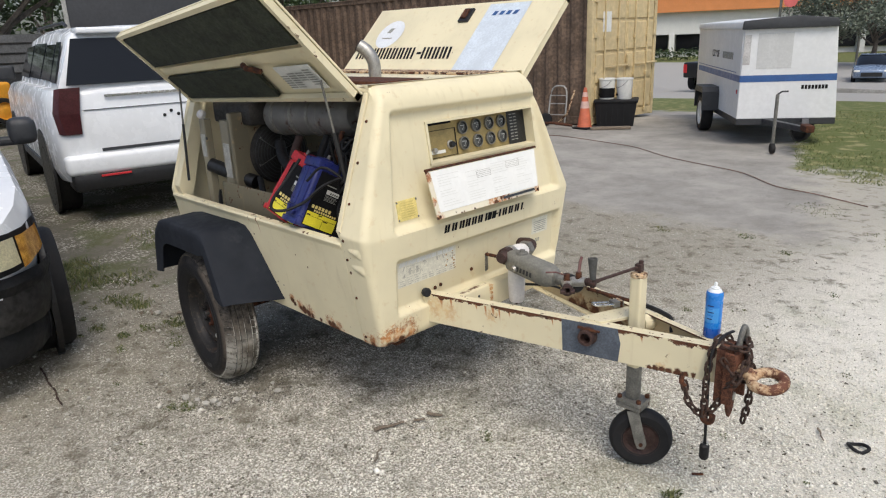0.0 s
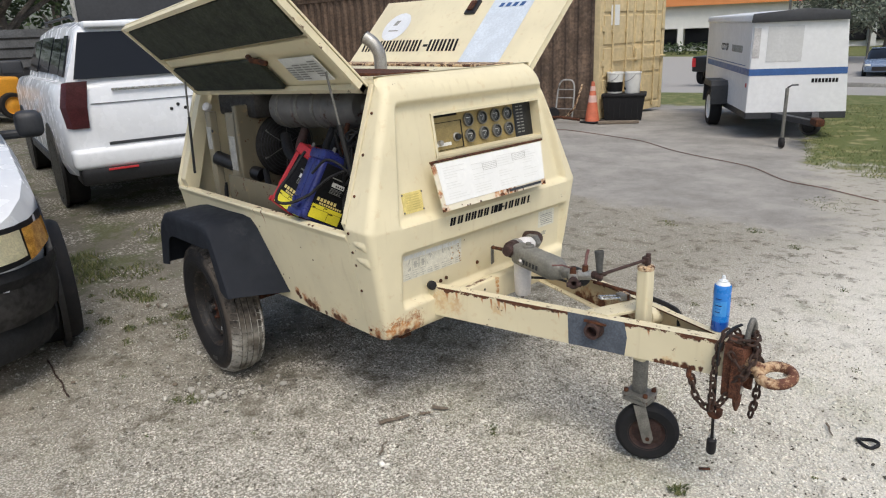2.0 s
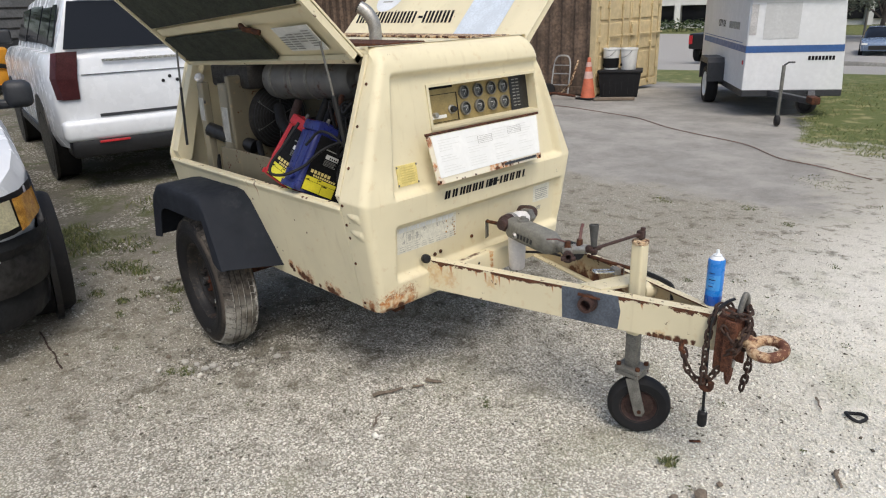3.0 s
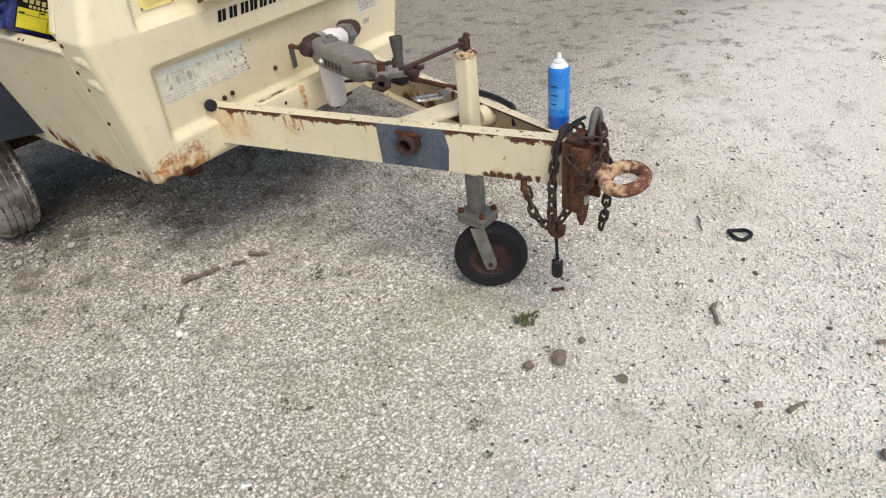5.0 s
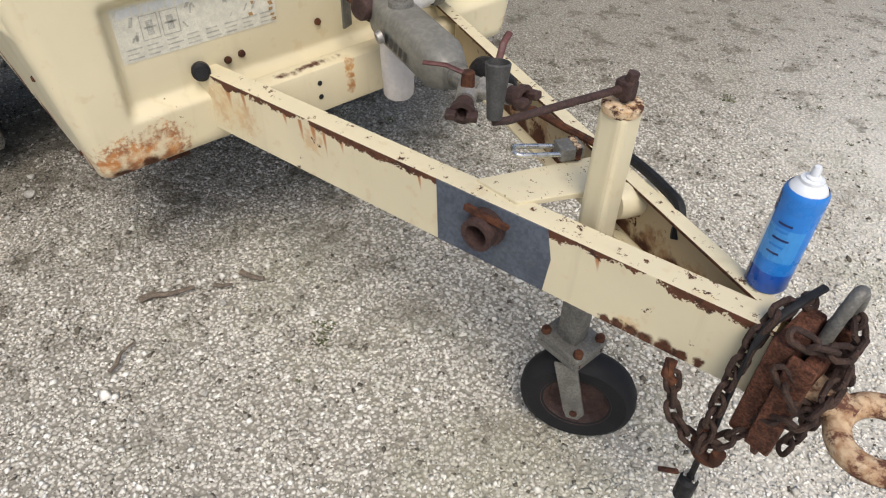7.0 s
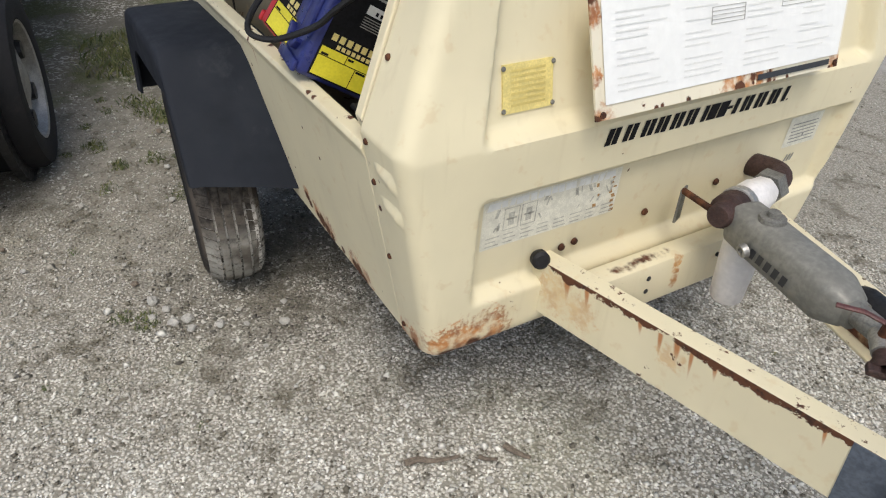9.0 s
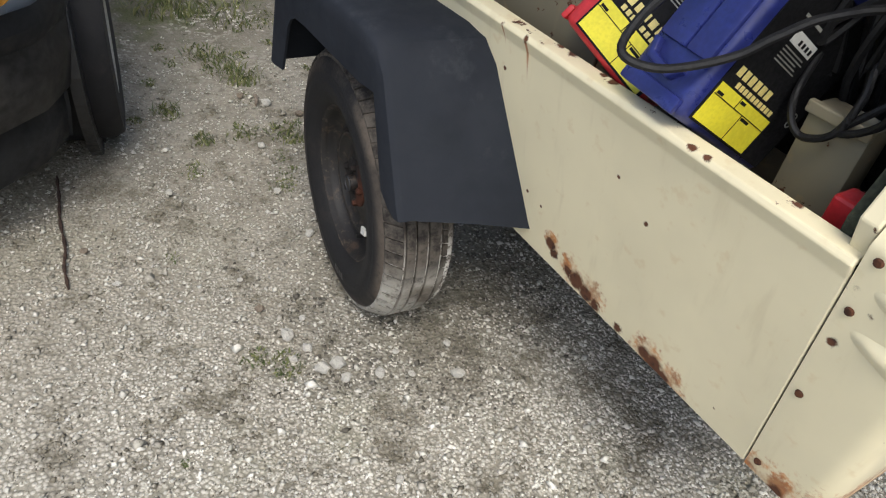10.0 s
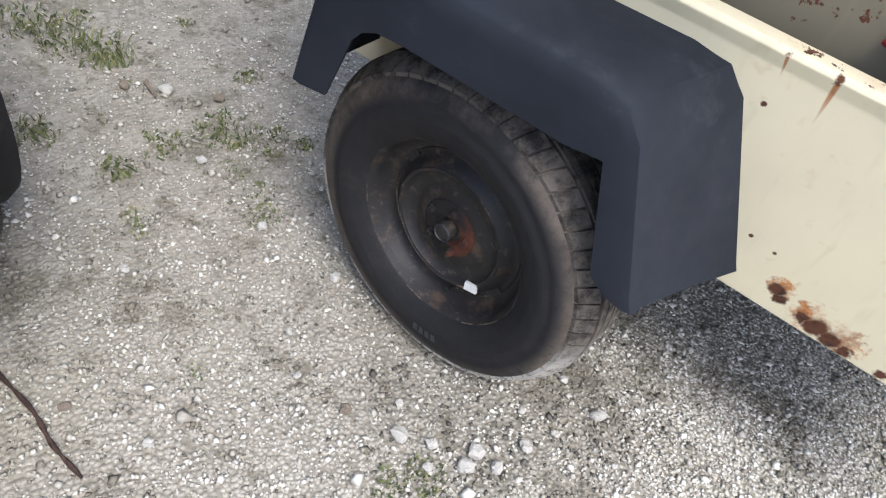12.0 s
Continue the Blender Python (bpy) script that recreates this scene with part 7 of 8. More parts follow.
ob = new("side_lettering", me)
ob.parent = tr
ob.matrix_basis = Matrix(((0, 0, -1, -0.004), (-1, 0, 0, 2.35), (0, 1, 0, 1.30), (0, 0, 0, 1)))
tagged(ob, "dark painted words")
for i in range(7):
    part("name_block", box(-0.005, 0.0, 0.60 + 0.12 * i, 0.69 + 0.12 * i, 1.30, 1.41), M_INK, tr)
part("corner_lamp", box(-0.012, 0.0, 0.10, 0.14, 0.80, 0.86), M_RED, tr)
for s, y in ((-1, 0.0), (1, TW)):
    g = part("trailer_mudguard", prism([(1.45, 0.40), (1.47, 0.72), (1.55, 0.80), (2.20, 0.80), (2.28, 0.72), (2.30, 0.40), (2.24, 0.40), (2.22, 0.70), (1.53, 0.70), (1.51, 0.40)], y - (0.28 if s < 0 else 0), y + (0.28 if s > 0 else 0), "x"), M_TRIM, tr, "black mudguard")
    car_wheel(tr, y + 0.15 * s, 1.88, 0.32, 1, M_PAPER, 0.2)[0].matrix_basis = Matrix.Translation((y + 0.15 * s, 1.88, 0.32)) @ Matrix.Rotation(radians(-90 * s), 4, "Z") @ Matrix.Translation((-(y + 0.15 * s), -1.88, -0.32))
part("tongue", prism([(0.35, 0.10), (0.45, 0.10), (TW * 0.5 + 0.05, -1.0), (TW * 0.5 - 0.05, -1.0)], 0.34, 0.42, "z", 0.008), M_TRIM, tr)
part("tongue", prism([(TW - 0.45, 0.10), (TW - 0.35, 0.10), (TW * 0.5 + 0.05, -1.0), (TW * 0.5 - 0.05, -1.0)], 0.335, 0.415, "z", 0.008), M_TRIM, tr)
part("hitch", box(TW * 0.5 - 0.06, TW * 0.5 + 0.06, -1.22, -0.95, 0.36, 0.46, 0.02), M_RUST, tr)
jk = part("trailer_jack", rod((TW * 0.5 - 0.36, -0.80, 0.10), (TW * 0.5 - 0.36, -0.80, 0.86), 0.025), M_STEEL, tr, "dark jack with a small wheel", True)
part("jack_wheel", lathe([(0, -0.03), (0.07, -0.03), (0.08, -0.015), (0.08, 0.015), (0.07, 0.03), (0, 0.03)], 20, pose(TW * 0.5 - 0.36, -0.80, 0.08, 0, 90, 0)), M_TYRE, jk, "", True)
part("jack_crank", tube([(TW * 0.5 - 0.36, -0.80, 0.86), (TW * 0.5 - 0.30, -0.80, 0.90), (TW * 0.5 - 0.22, -0.80, 0.90)], 0.012, 8), M_TRIM, jk)
part("spare_wheel", lathe([(0, -0.09), (0.08, -0.06), (0.09, -0.04), (0.12, -0.07), (0.14, -0.04), (0.14, 0.04), (0.12, 0.07), (0, 0.07)], 24, pose(TW * 0.5 + 0.12, -0.40, 0.26, 0, 90, 50)), M_TYRE, tr, "", True)

# ---- shipping container ----
con = thing("shipping_container", pose(-5.05, 8.55, 0, 0, 0, 1.2), "tan shipping container with rusty brown sides and closed doors", "container")
M_TAN = plain("tan_container_paint", (0.60, 0.48, 0.27), 0.6, 0, 0.13, 1.2, 0.05)
M_BROWN = plain("weathered_brown_steel", (0.14, 0.095, 0.065), 0.8, 0, 0.45, 2.0, 0.15)
CH, CW, CLEN = 2.59, 2.36, 12.2


def corrugated(length, depth, pitch):
    out, x = [], 0.0
    while x < length - pitch:
        out += [(x, 0), (x + pitch * 0.28, 0), (x + pitch * 0.5, depth), (x + pitch * 0.78, depth)]
        x += pitch
    out.append((length, 0))
    return out


for y0, sg in ((0.02, 1), (CW - 0.02, -1)):
    o = corrugated(CLEN - 0.2, 0.036, 0.278)
    part("side_wall", prism([(-0.10 - u, y0 + sg * d) for u, d in o] + [(-0.10 - u, y0 + sg * (d + 0.003)) for u, d in reversed(o)], 0.16, CH - 0.10, "z"), M_BROWN, con, "corrugated brown wall")
part("rear_wall", box(-CLEN, -CLEN + 0.05, 0.05, CW - 0.05, 0.12, CH - 0.1), M_BROWN, con)
part("roof", box(-CLEN, 0, 0.0, CW, CH - 0.03, CH, 0.01), M_BROWN, con)
part("floor", box(-CLEN + 0.1, -0.1, 0.08, CW - 0.08, 0.10, 0.16), M_BROWN, con)
for y in (0.0, CW - 0.10):
    part("corner_post", box(-0.12, 0.0, y, y + 0.10, 0.0, CH, 0.01), M_TAN, con)
    part("bottom_rail", box(-CLEN, -0.12, y, y + 0.10, 0.02, 0.16, 0.01), M_BROWN, con)
    part("top_rail", box(-CLEN, -0.12, y + 0.01, y + 0.09, CH - 0.11, CH - 0.03, 0.01), M_BROWN, con)
part("door_header", box(-0.10, 0.0, 0.10, CW - 0.10, CH - 0.14, CH, 0.01), M_TAN, con)
part("door_sill", box(-0.10, 0.0, 0.10, CW - 0.10, 0.02, 0.16, 0.01), M_TAN, con)
for k in range(2):
    y0 = 0.10 + k * (CW - 0.2) / 2
    y1 = y0 + (CW - 0.2) / 2 - 0.012
    d = part("container_door", box(-0.05, -0.02, y0 + 0.006, y1, 0.17, CH - 0.15, 0.004), M_TAN, con, "closed tan door")
    for j in range(4):
        z0 = 0.20 + j * 0.56
        part("door_panel", box(-0.03, 0.002, y0 + 0.05, y1 - 0.04, z0, z0 + 0.50, 0.012), M_TAN, d)
    for f in (0.28, 0.72):
        y = y0 + f * (y1 - y0)
        part("lock_rod", rod((0.025, y, 0.08), (0.025, y, CH - 0.05), 0.017), M_TAN, d, "", True)
        for z in (0.14, 0.85, 1.55, CH - 0.12):
            part("rod_bracket", box(0.0, 0.045, y - 0.04, y + 0.04, z - 0.03, z + 0.03, 0.006), M_TAN, d)
        part("lock_handle", box(0.03, 0.05, y - 0.02, y + 0.40, 1.02, 1.05, 0.006), M_TAN, d)
    for z in (0.4, 1.0, 1.6, 2.2):
        part("door_hinge", box(-0.01, 0.02, (y0 - 0.05) if k == 0 else (y1 - 0.04), (y0 + 0.05) if k == 0 else (y1 + 0.07), z - 0.05, z + 0.05, 0.006), M_TAN, d)
part("door_box", box(0.002, 0.05, 1.20, 1.34, 1.0, 1.22, 0.01), M_TAN, con)
part("door_notice", box(0.006, 0.010, 0.34, 0.62, 1.65, 2.0), M_PAPER, con)
part("vent", box(0.0, 0.03, 0.50, 0.62, 2.25, 2.35), M_TAN, con)

# ---- things before the container ----
def cone(m):
    c = thing("traffic_cone", m, "orange traffic cone with a faded pale band", "cone")
    org = plain("orange_rubber", (0.50, 0.125, 0.06), 0.6, 0, 0.25, 8)
    part("cone_body", lathe([(0.165, 0.03), (0.155, 0.05), (0.035, 0.88), (0.025, 0.90), (0, 0.90)], 28), org, c, "", True)
    part("cone_band", lathe([(0.0995, 0.45), (0.078, 0.60)], 28), plain("faded_band", (0.62, 0.42, 0.36), 0.5), c, "", True)
    part("cone_band", lathe([(0.064, 0.70), (0.050, 0.80)], 28), plain("faded_band_small", (0.60, 0.40, 0.34), 0.5), c, "", True)
    part("cone_foot", box(-0.20, 0.20, -0.20, 0.20, 0.0, 0.04, 0.02, 2), M_RUBBER, c, "black rubber foot", True)


cone(pose(-4.98, 8.27, 0) @ Matrix.Diagonal((0.82, 0.82, 0.80, 1)))
tote = thing("storage_tote", pose(-4.76, 8.95, 0, 0, 0, -61) @ Matrix.Diagonal((0.82, 0.80, 0.86, 1)), "black plastic storage tote with a lid", "tote")
part("tote_body", loft([[(-0.26, -0.40, 0.0), (0.26, -0.40, 0.0), (0.26, 0.40, 0.0), (-0.26, 0.40, 0.0)], [(-0.30, -0.46, 0.50), (0.30, -0.46, 0.50), (0.30, 0.46, 0.50), (-0.30, 0.46, 0.50)]]), M_RUBBER, tote)
part("tote_lid", box(-0.33, 0.33, -0.49, 0.49, 0.49, 0.55, 0.02, 2), M_RUBBER, tote, "", True)
for i in range(6):
    part("tote_rib", box(0.27, 0.30, -0.36 + 0.13 * i, -0.33 + 0.13 * i, 0.05, 0.48), M_RUBBER, tote)


def bucket(m, lab, full):
    b = thing("bucket", m, lab, "bucket", "white buckets")
    part("pail", lathe([(0, 0.0), (0.125, 0.0), (0.13, 0.01), (0.145, 0.34), (0.155, 0.345), (0.155, 0.37), (0.145, 0.372), (0.14, 0.34), (0.12, 0.02), (0, 0.02)], 28), M_PAPER, b, "", True)
    part("wire_handle", tube(curve([(0, -0.152, 0.33), (0.08, -0.13, 0.25), (0.15, 0.0, 0.20), (0.08, 0.13, 0.25), (0, 0.152, 0.33)], 6), 0.004, 6), M_STEEL, b)
    for i in range(3):
        part("print_block", box(0.133, 0.139, -0.05 + 0.035 * i, -0.025 + 0.035 * i, 0.06, 0.10 + 0.02 * (i % 2)), M_INK_DARK, b)
    if full:
        part("dark_wrap", lathe([(0.1340, 0.03), (0.1405, 0.20)], 28), M_INK_DARK, b, "dark label", True)


bucket(pose(-4.76, 8.95, 0, 0, 0, -61) @ pose(0.02, -0.17, 0.473, 0, 0, -60), "white plastic bucket with dark wrap on the tote", True)
bucket(pose(-4.76, 8.95, 0, 0, 0, -61) @ pose(0.05, 0.14, 0.473, 0, 0, -70), "larger white plastic bucket with dark print on the tote", False)
cart = thing("scrap_cart", pose(-5.55, 8.20, 0, 0, 0, 12), "bent grey metal cart and scrap against the container", "cart")
part("cart_frame", tube(curve([(-0.22, 0.10, 0.05), (-0.20, 0.22, 0.62), (-0.05, 0.25, 0.72), (0.10, 0.22, 0.62), (0.12, 0.10, 0.05)], 6), 0.016, 8), M_GALV, cart, "", True)
for z in (0.2, 0.4, 0.55):
    part("cart_rung", rod((-0.21, 0.15 + 0.1 * z, z), (0.115, 0.15 + 0.1 * z, z), 0.010), M_GALV, cart)
part("cart_bar", tube([(0.0, 0.0, 0.04), (0.25, -0.1, 0.25), (0.33, 0.05, 0.66)], 0.02, 8), M_RUST_CREAM, cart)
part("cart_bar", tube([(-0.35, 0.0, 0.05), (0.05, -0.25, 0.10), (0.4, -0.2, 0.06)], 0.025, 8), M_RUST, cart)
part("cart_wheel", lathe([(0, -0.03), (0.10, -0.03), (0.12, 0), (0.10, 0.03), (0, 0.03)], 18, pose(-0.24, 0.05, 0.12, 90, 0, 30)), M_TYRE, cart, "", True)
solo("timber", box(-0.35, 0.35, -0.05, 0.05, 0.0, 0.05, 0.006), M_TWIG, "short grey timber lying by the cone", "timber", pose(-4.50, 8.36, 0, 0, 0, 40))

# ---- far background ----
blt = thing("office_building", pose(0, 0, 0), "long pale building with an orange roof edge", "building")
M_WALLP = plain("pale_stucco", (0.70, 0.70, 0.67), 0.8, 0, 0.05, 1.0)
M_ORANGE = plain("orange_fascia", (0.62, 0.24, 0.08), 0.7, 0, 0.06, 1.0)
bx, by, bz = far_place(0.30, 84)
blt.matrix_basis = pose(bx, by, bz - 2.0, 0, 0, 28)
part("wall", box(-30, 34, 0, 14, 4.45, 6.8), M_WALLP, blt)
part("roof_edge", box(-30.6, 34.6, -0.8, 14.6, 6.8, 9.1), M_ORANGE, blt, "orange roof edge")
part("roof", box(-30.4, 34.4, -0.6, 14.4, 9.1, 9.4), M_WALLP, blt)
part("plinth", box(-30, 34, 1.2, 14, 0.0, 4.45), M_WALLP, blt)
for i in range(10):
    x0 = -29 + 6.3 * i
    part("window", box(x0, x0 + 5.4, 0.9, 1.15, 2.6, 4.4), M_PANE, blt, "dark window band")
    part("pillar", box(x0 + 5.5, x0 + 6.1, -0.1, 1.2, 0, 4.45), M_WALLP, blt)


def leaves(bm, centre, spread, count, size, rng):
    """Small leaf blades scattered in a loose clump."""
    for _ in range(count):
        d = Vector((rng.gauss(0, 1), rng.gauss(0, 1), rng.gauss(0, 1)))
        d = d.normalized() * (rng.random() ** 0.45)
        p = Vector(centre) + Vector((d.x * spread[0], d.y * spread[1], d.z * spread[2]))
        a = Vector((rng.uniform(-1, 1), rng.uniform(-1, 1), rng.uniform(-0.6, 0.6))).normalized()
        b = a.cross(Vector((rng.uniform(-1, 1), rng.uniform(-1, 1), rng.uniform(-1, 1)))).normalized()
        s = size * rng.uniform(0.6, 1.3)
        vs = [bm.verts.new(p + a * s), bm.verts.new(p + b * s * 0.45), bm.verts.new(p - a * s), bm.verts.new(p - b * s * 0.45)]
        bm.faces.new(vs)


M_LEAF = plain("tree_leaves", (0.040, 0.068, 0.022), 0.7, 0, 0.5, 0.8)
M_LEAF2 = plain("grey_green_leaves", (0.12, 0.145, 0.105), 0.7, 0, 0.4, 0.8)
M_BARK = plain("bark", (0.10, 0.085, 0.07), 0.9, 0, 0.4, 4, 0.6)


def tree(x, y, z, h, wide, seed, mat, lab, leaf=0.15, n=5200):
    rng = random.Random(seed)
    t = thing("tree", pose(x, y, z), lab, "tree", "trees")
    tk = part("trunk", tube(curve([(0, 0, 0), (rng.uniform(-0.2, 0.2), 0.1, h * 0.25), (rng.uniform(-0.3, 0.3), 0.0, h * 0.5), (0.2, 0.1, h * 0.8)], 4), 0.2, 9, None, False, [0.03 * h * (1 - 0.075 * i) for i in range(13)]), M_BARK, t, "", True)
    bm = bmesh.new()
    for i in range(13):
        a, f = rng.uniform(0, 6.28), rng.uniform(0.35, 0.95)
        r = wide * rng.uniform(0.35, 0.9) * (1.15 - abs(f - 0.65))
        end = Vector((r * math.cos(a), r * math.sin(a), h * f))
        part("limb", tube(curve([(0, 0, h * (f * 0.55)), end * 0.5 + Vector((0, 0, h * f * 0.28)), end], 4), 0.05, 6, None, False, [0.012 * h * (1 - 0.09 * j) for j in range(9)]), M_BARK, tk)
        leaves(bm, end, (wide * 0.42, wide * 0.42, h * 0.15), n // 13, leaf, rng)
    part("crown", bm, mat, t)


for i, (px_, d, h, w, mt, lab) in enumerate((
    (0.50, 95, 12, 6, M_LEAF, "dark green broad tree behind the road"), (0.555, 62, 7.0, 4.2, M_LEAF2, "grey-green bushy tree behind the road"), (0.61, 60, 7.0, 4.5, M_LEAF2, "grey-green bushy tree behind the road"),
    (0.565, 90, 13, 6, M_LEAF, "dark green broad tree behind the road"), (0.70, 85, 14, 7, M_LEAF, "dark green broad tree behind the road"), (0.44, 110, 12, 6, M_LEAF, "dark green broad tree behind the road"),
    (-0.13, 40, 9.0, 5, M_LEAF, "tree behind the container"), (-0.22, 34, 8.5, 5, M_LEAF, "tree behind the container"), (-0.05, 48, 10, 6, M_LEAF, "tree behind the container"),
    (-0.62, 27, 8.5, 4.5, M_LEAF, "dark tree behind the fence"), (-0.72, 30, 9.5, 5, M_LEAF, "dark tree behind the fence"), (-0.54, 36, 9.5, 5, M_LEAF, "dark tree behind the fence"), (-0.34, 38, 9, 5, M_LEAF, "dark tree behind the fence"))):
    x, y, z = far_place(px_, d)
    tree(x, y, z, h, w, 20 + i, mt, lab)
hx, hy, hz = far_place(0.325, 76)
hb = bmesh.new()
for i in range(14):
    leaves(hb, (hx + 1.1 * (i - 7) * 0.88, hy + 1.1 * (i - 7) * 0.47, hz + 0.6), (0.9, 0.7, 0.7), 130, 0.16, random.Random(60 + i))
solo("hedge", hb, M_LEAF, "clipped green hedge before the pale building", "hedge", smooth=False)
# fence, dark box lorry, orange machine, lamp posts
M_FENCE = plain("weathered_grey_fence", (0.10, 0.105, 0.11), 0.6, 0.2, 0.3, 3)
fen = thing("metal_fence", pose(-19.0, -14.3, 0.2), "grey corrugated metal fence", "fence")
for i in range(17):
    part("fence_panel", prism([(0.0, 0.95), (0.04, 1.0), (0.0, 1.2), (0.04, 1.25), (0.0, 1.45), (0.04, 1.5), (0.0, 1.7), (0.04, 1.75), (0, 1.95), (-0.01, 1.95), (-0.01, 0.95)], i * 2.0, i * 2.0 + 1.98, "y"), M_FENCE, fen)
    part("fence_base", box(-0.04, 0.02, i * 2.0, i * 2.0 + 1.99, 0.0, 0.95), M_TRIM, fen)
    part("fence_post", box(0.03, 0.10, i * 2.0 - 0.05, i * 2.0 + 0.05, 0, 2.0), M_STEEL, fen)
lorry = thing("box_lorry", pose(-12.1, 2.11, 0, 0, 0, 161), "dark grey box lorry behind the estate car", "lorry")
M_DARKBOX = plain("dark_grey_panel", (0.035, 0.037, 0.042), 0.5, 0, 0.15, 2)
part("cargo_box", box(0, 6.5, -2.5, 0, 1.0, 3.9, 0.04), M_DARKBOX, lorry, "", True)
part("box_edge", box(-0.02, 0.05, -0.06, 0.02, 1.0, 3.92, 0.01), M_GALV, lorry)
part("chassis", box(0.1, 8.0, -1.9, -0.6, 0.6, 1.0, 0.02), M_TRIM, lorry)
part("cab", box(6.6, 8.4, -2.3, -0.2, 0.6, 2.6, 0.12, 3), M_DARKBOX, lorry, "", True)
for x in (1.4, 7.6):
    for y in (-2.2, -0.3):
        car_wheel(lorry, x, y, 0.45, 1 if y > -1 else -1, M_STEEL)
mach = thing("orange_machine", pose(-17.5, 1.20, 0.1, 0, 0, 96), "orange yellow work machine parked by the fence", "machine")
M_ORG = plain("orange_machine_paint", (0.68, 0.31, 0.03), 0.45, 0, 0.1, 3)
part("bonnet", box(-0.9, 0.85, -0.7, 0.7, 0.25, 0.95, 0.08, 3), M_ORG, mach, "", True)
part("seat", box(-0.7, -0.3, -0.3, 0.3, 0.95, 1.3, 0.06), M_BLACK, mach, "", True)
part("roll_bar", tube([(-0.8, -0.6, 0.9), (-0.8, -0.6, 1.6), (-0.8, 0.6, 1.6), (-0.8, 0.6, 0.9)], 0.03, 8), M_BLACK, mach)
for x in (-0.6, 0.55):
    for s in (-1, 1):
        car_wheel(mach, x, s * 0.80, 0.30, s, M_ORG, 0.2)
for px_, d, h in ((0.475, 60, 8), (0.59, 66, 9)):
    x, y, z = far_place(px_, d)
    lp = thing("street_lamp", pose(x, y, z), "tall grey pole with a lamp head", "street lamp", "street lamps")
    part("pole", tube([(0, 0, 0), (0, 0, h)], 0.10, 10), M_STEEL, lp, "", True)
    part("lamp_head", box(-0.5, 0.1, -0.15, 0.15, h, h + 0.15, 0.04), M_TRIM, lp)
x, y, z = far_place(0.488, 50)
sg = thing("road_sign", pose(x, y, z, 0, 0, 30), "small red road sign on a pole", "sign")
part("pole", tube([(0, 0, 0), (0, 0, 4.4)], 0.04, 8), M_STEEL, sg)
part("sign_plate", lathe([(0, 0.01), (0.42, 0.01), (0.42, -0.01), (0, -0.01)], 8, pose(0, -0.06, 4.6, 90, 0, 0)), plain("pale_red_sign", (0.60, 0.13, 0.12), 0.5, 0, 0.1, 3), sg)
kx, ky, kz = far_place(0.60, 29)
solo("kerb", box(-5, 5, -0.09, 0.09, -0.1, 0.14, 0.02), plain("kerb_concrete", (0.33, 0.32, 0.29), 0.9, 0, 0.2, 3, 0.3), "low concrete kerb beside the road", "kerb", pose(kx, ky, kz, 0, 0, -8), kind="structure")
# jumble of wire along the container's far roof edge
wire = bmesh.new()
pts = [(-16.5 + 0.045 * i, 11.1 + 0.30 * math.cos(i * 0.45), 2.95 + 0.30 * math.sin(i * 0.45)) for i in range(250)]
tube(pts, 0.006, 4, wire)
solo("razor_wire", wire, M_GALV, "coiled wire on posts over the container", "wire", smooth=False)
for i in range(4):
    solo("wire_post", rod((-16.3 + 3.6 * i, 11.1, 0), (-16.3 + 3.6 * i, 11.1, 3.1), 0.03), M_STEEL, "thin steel post behind the container", "post", group="wire posts")

# ---- outer face of the far door: sheet, badge, lettering blocks, latch ----
def on_door(u, l, lift=0.0):
    return at_r(u, l, 0.012 + lift)


part("door_sheet", strips([(-0.66, -0.36, 0.02, 0.53, 0)], on_door, 0.003), plain("pale_blue_sheet", (0.60, 0.66, 0.72), 0.5, 0, 0.10, 9), door_r, "pale taped sheet")
part("sheet_print", strips([(-0.60 + 0.05 * i, -0.57 + 0.05 * i, 0.44, 0.47, 0.3) for i in range(4)], on_door, 0.005), M_STRIPE, door_r)
bm = bmesh.new()
bm.faces.new([bm.verts.new(on_door(-1.40 + 0.115 * math.cos(a), 0.33 + 0.115 * math.sin(a), 0.003)) for a in [2 * math.pi * i / 28 for i in range(28)]])
part("round_badge", bm, plain("white_badge", (0.72, 0.74, 0.76), 0.5, 0, 0.06, 8), door_r, "round white badge")
part("badge_print", strips([(-1.45, -1.36, 0.29, 0.30, 0), (-1.44, -1.40, 0.34, 0.38, 0.4)], on_door, 0.0045), M_INK, door_r)
dm = part("door_mark", strips([(-0.735, -0.730, 0.165, 0.17, 0)], on_door, 0.002), M_INK_DARK, door_r, "black maker's lettering drawn as blocks")
for i in range(14):
    u = -0.74 - 0.062 * i
    part("letter_block", strips([(u - 0.052, u - 0.033, 0.125, 0.215, -0.25), (u - 0.018, u, 0.125, 0.215, -0.25)] if i != 4 else [(u - 0.045, u - 0.005, 0.160, 0.178, -0.25)], on_door, 0.002), M_INK_DARK, dm)
part("door_latch", sheet([on_door(-0.84, 0.40, 0.014), on_door(-0.76, 0.40, 0.014), on_door(-0.76, 0.50, 0.014), on_door(-0.84, 0.50, 0.014)], 0.014, 0.003), M_BLACK, door_r, "black latch with rust")
part("latch_tongue", sheet([on_door(-0.825, 0.42, 0.024), on_door(-0.785, 0.42, 0.024), on_door(-0.785, 0.49, 0.024), on_door(-0.825, 0.49, 0.024)], 0.012, 0.003), M_RUST, door_r)

# ---- loose things on the gravel ----
def ragged(bm, amount, scale, seed):
    for v in bm.verts:
        v.co += v.normal * amount * noise.noise(v.co * scale + Vector((seed, 0, 0)))
    return bm


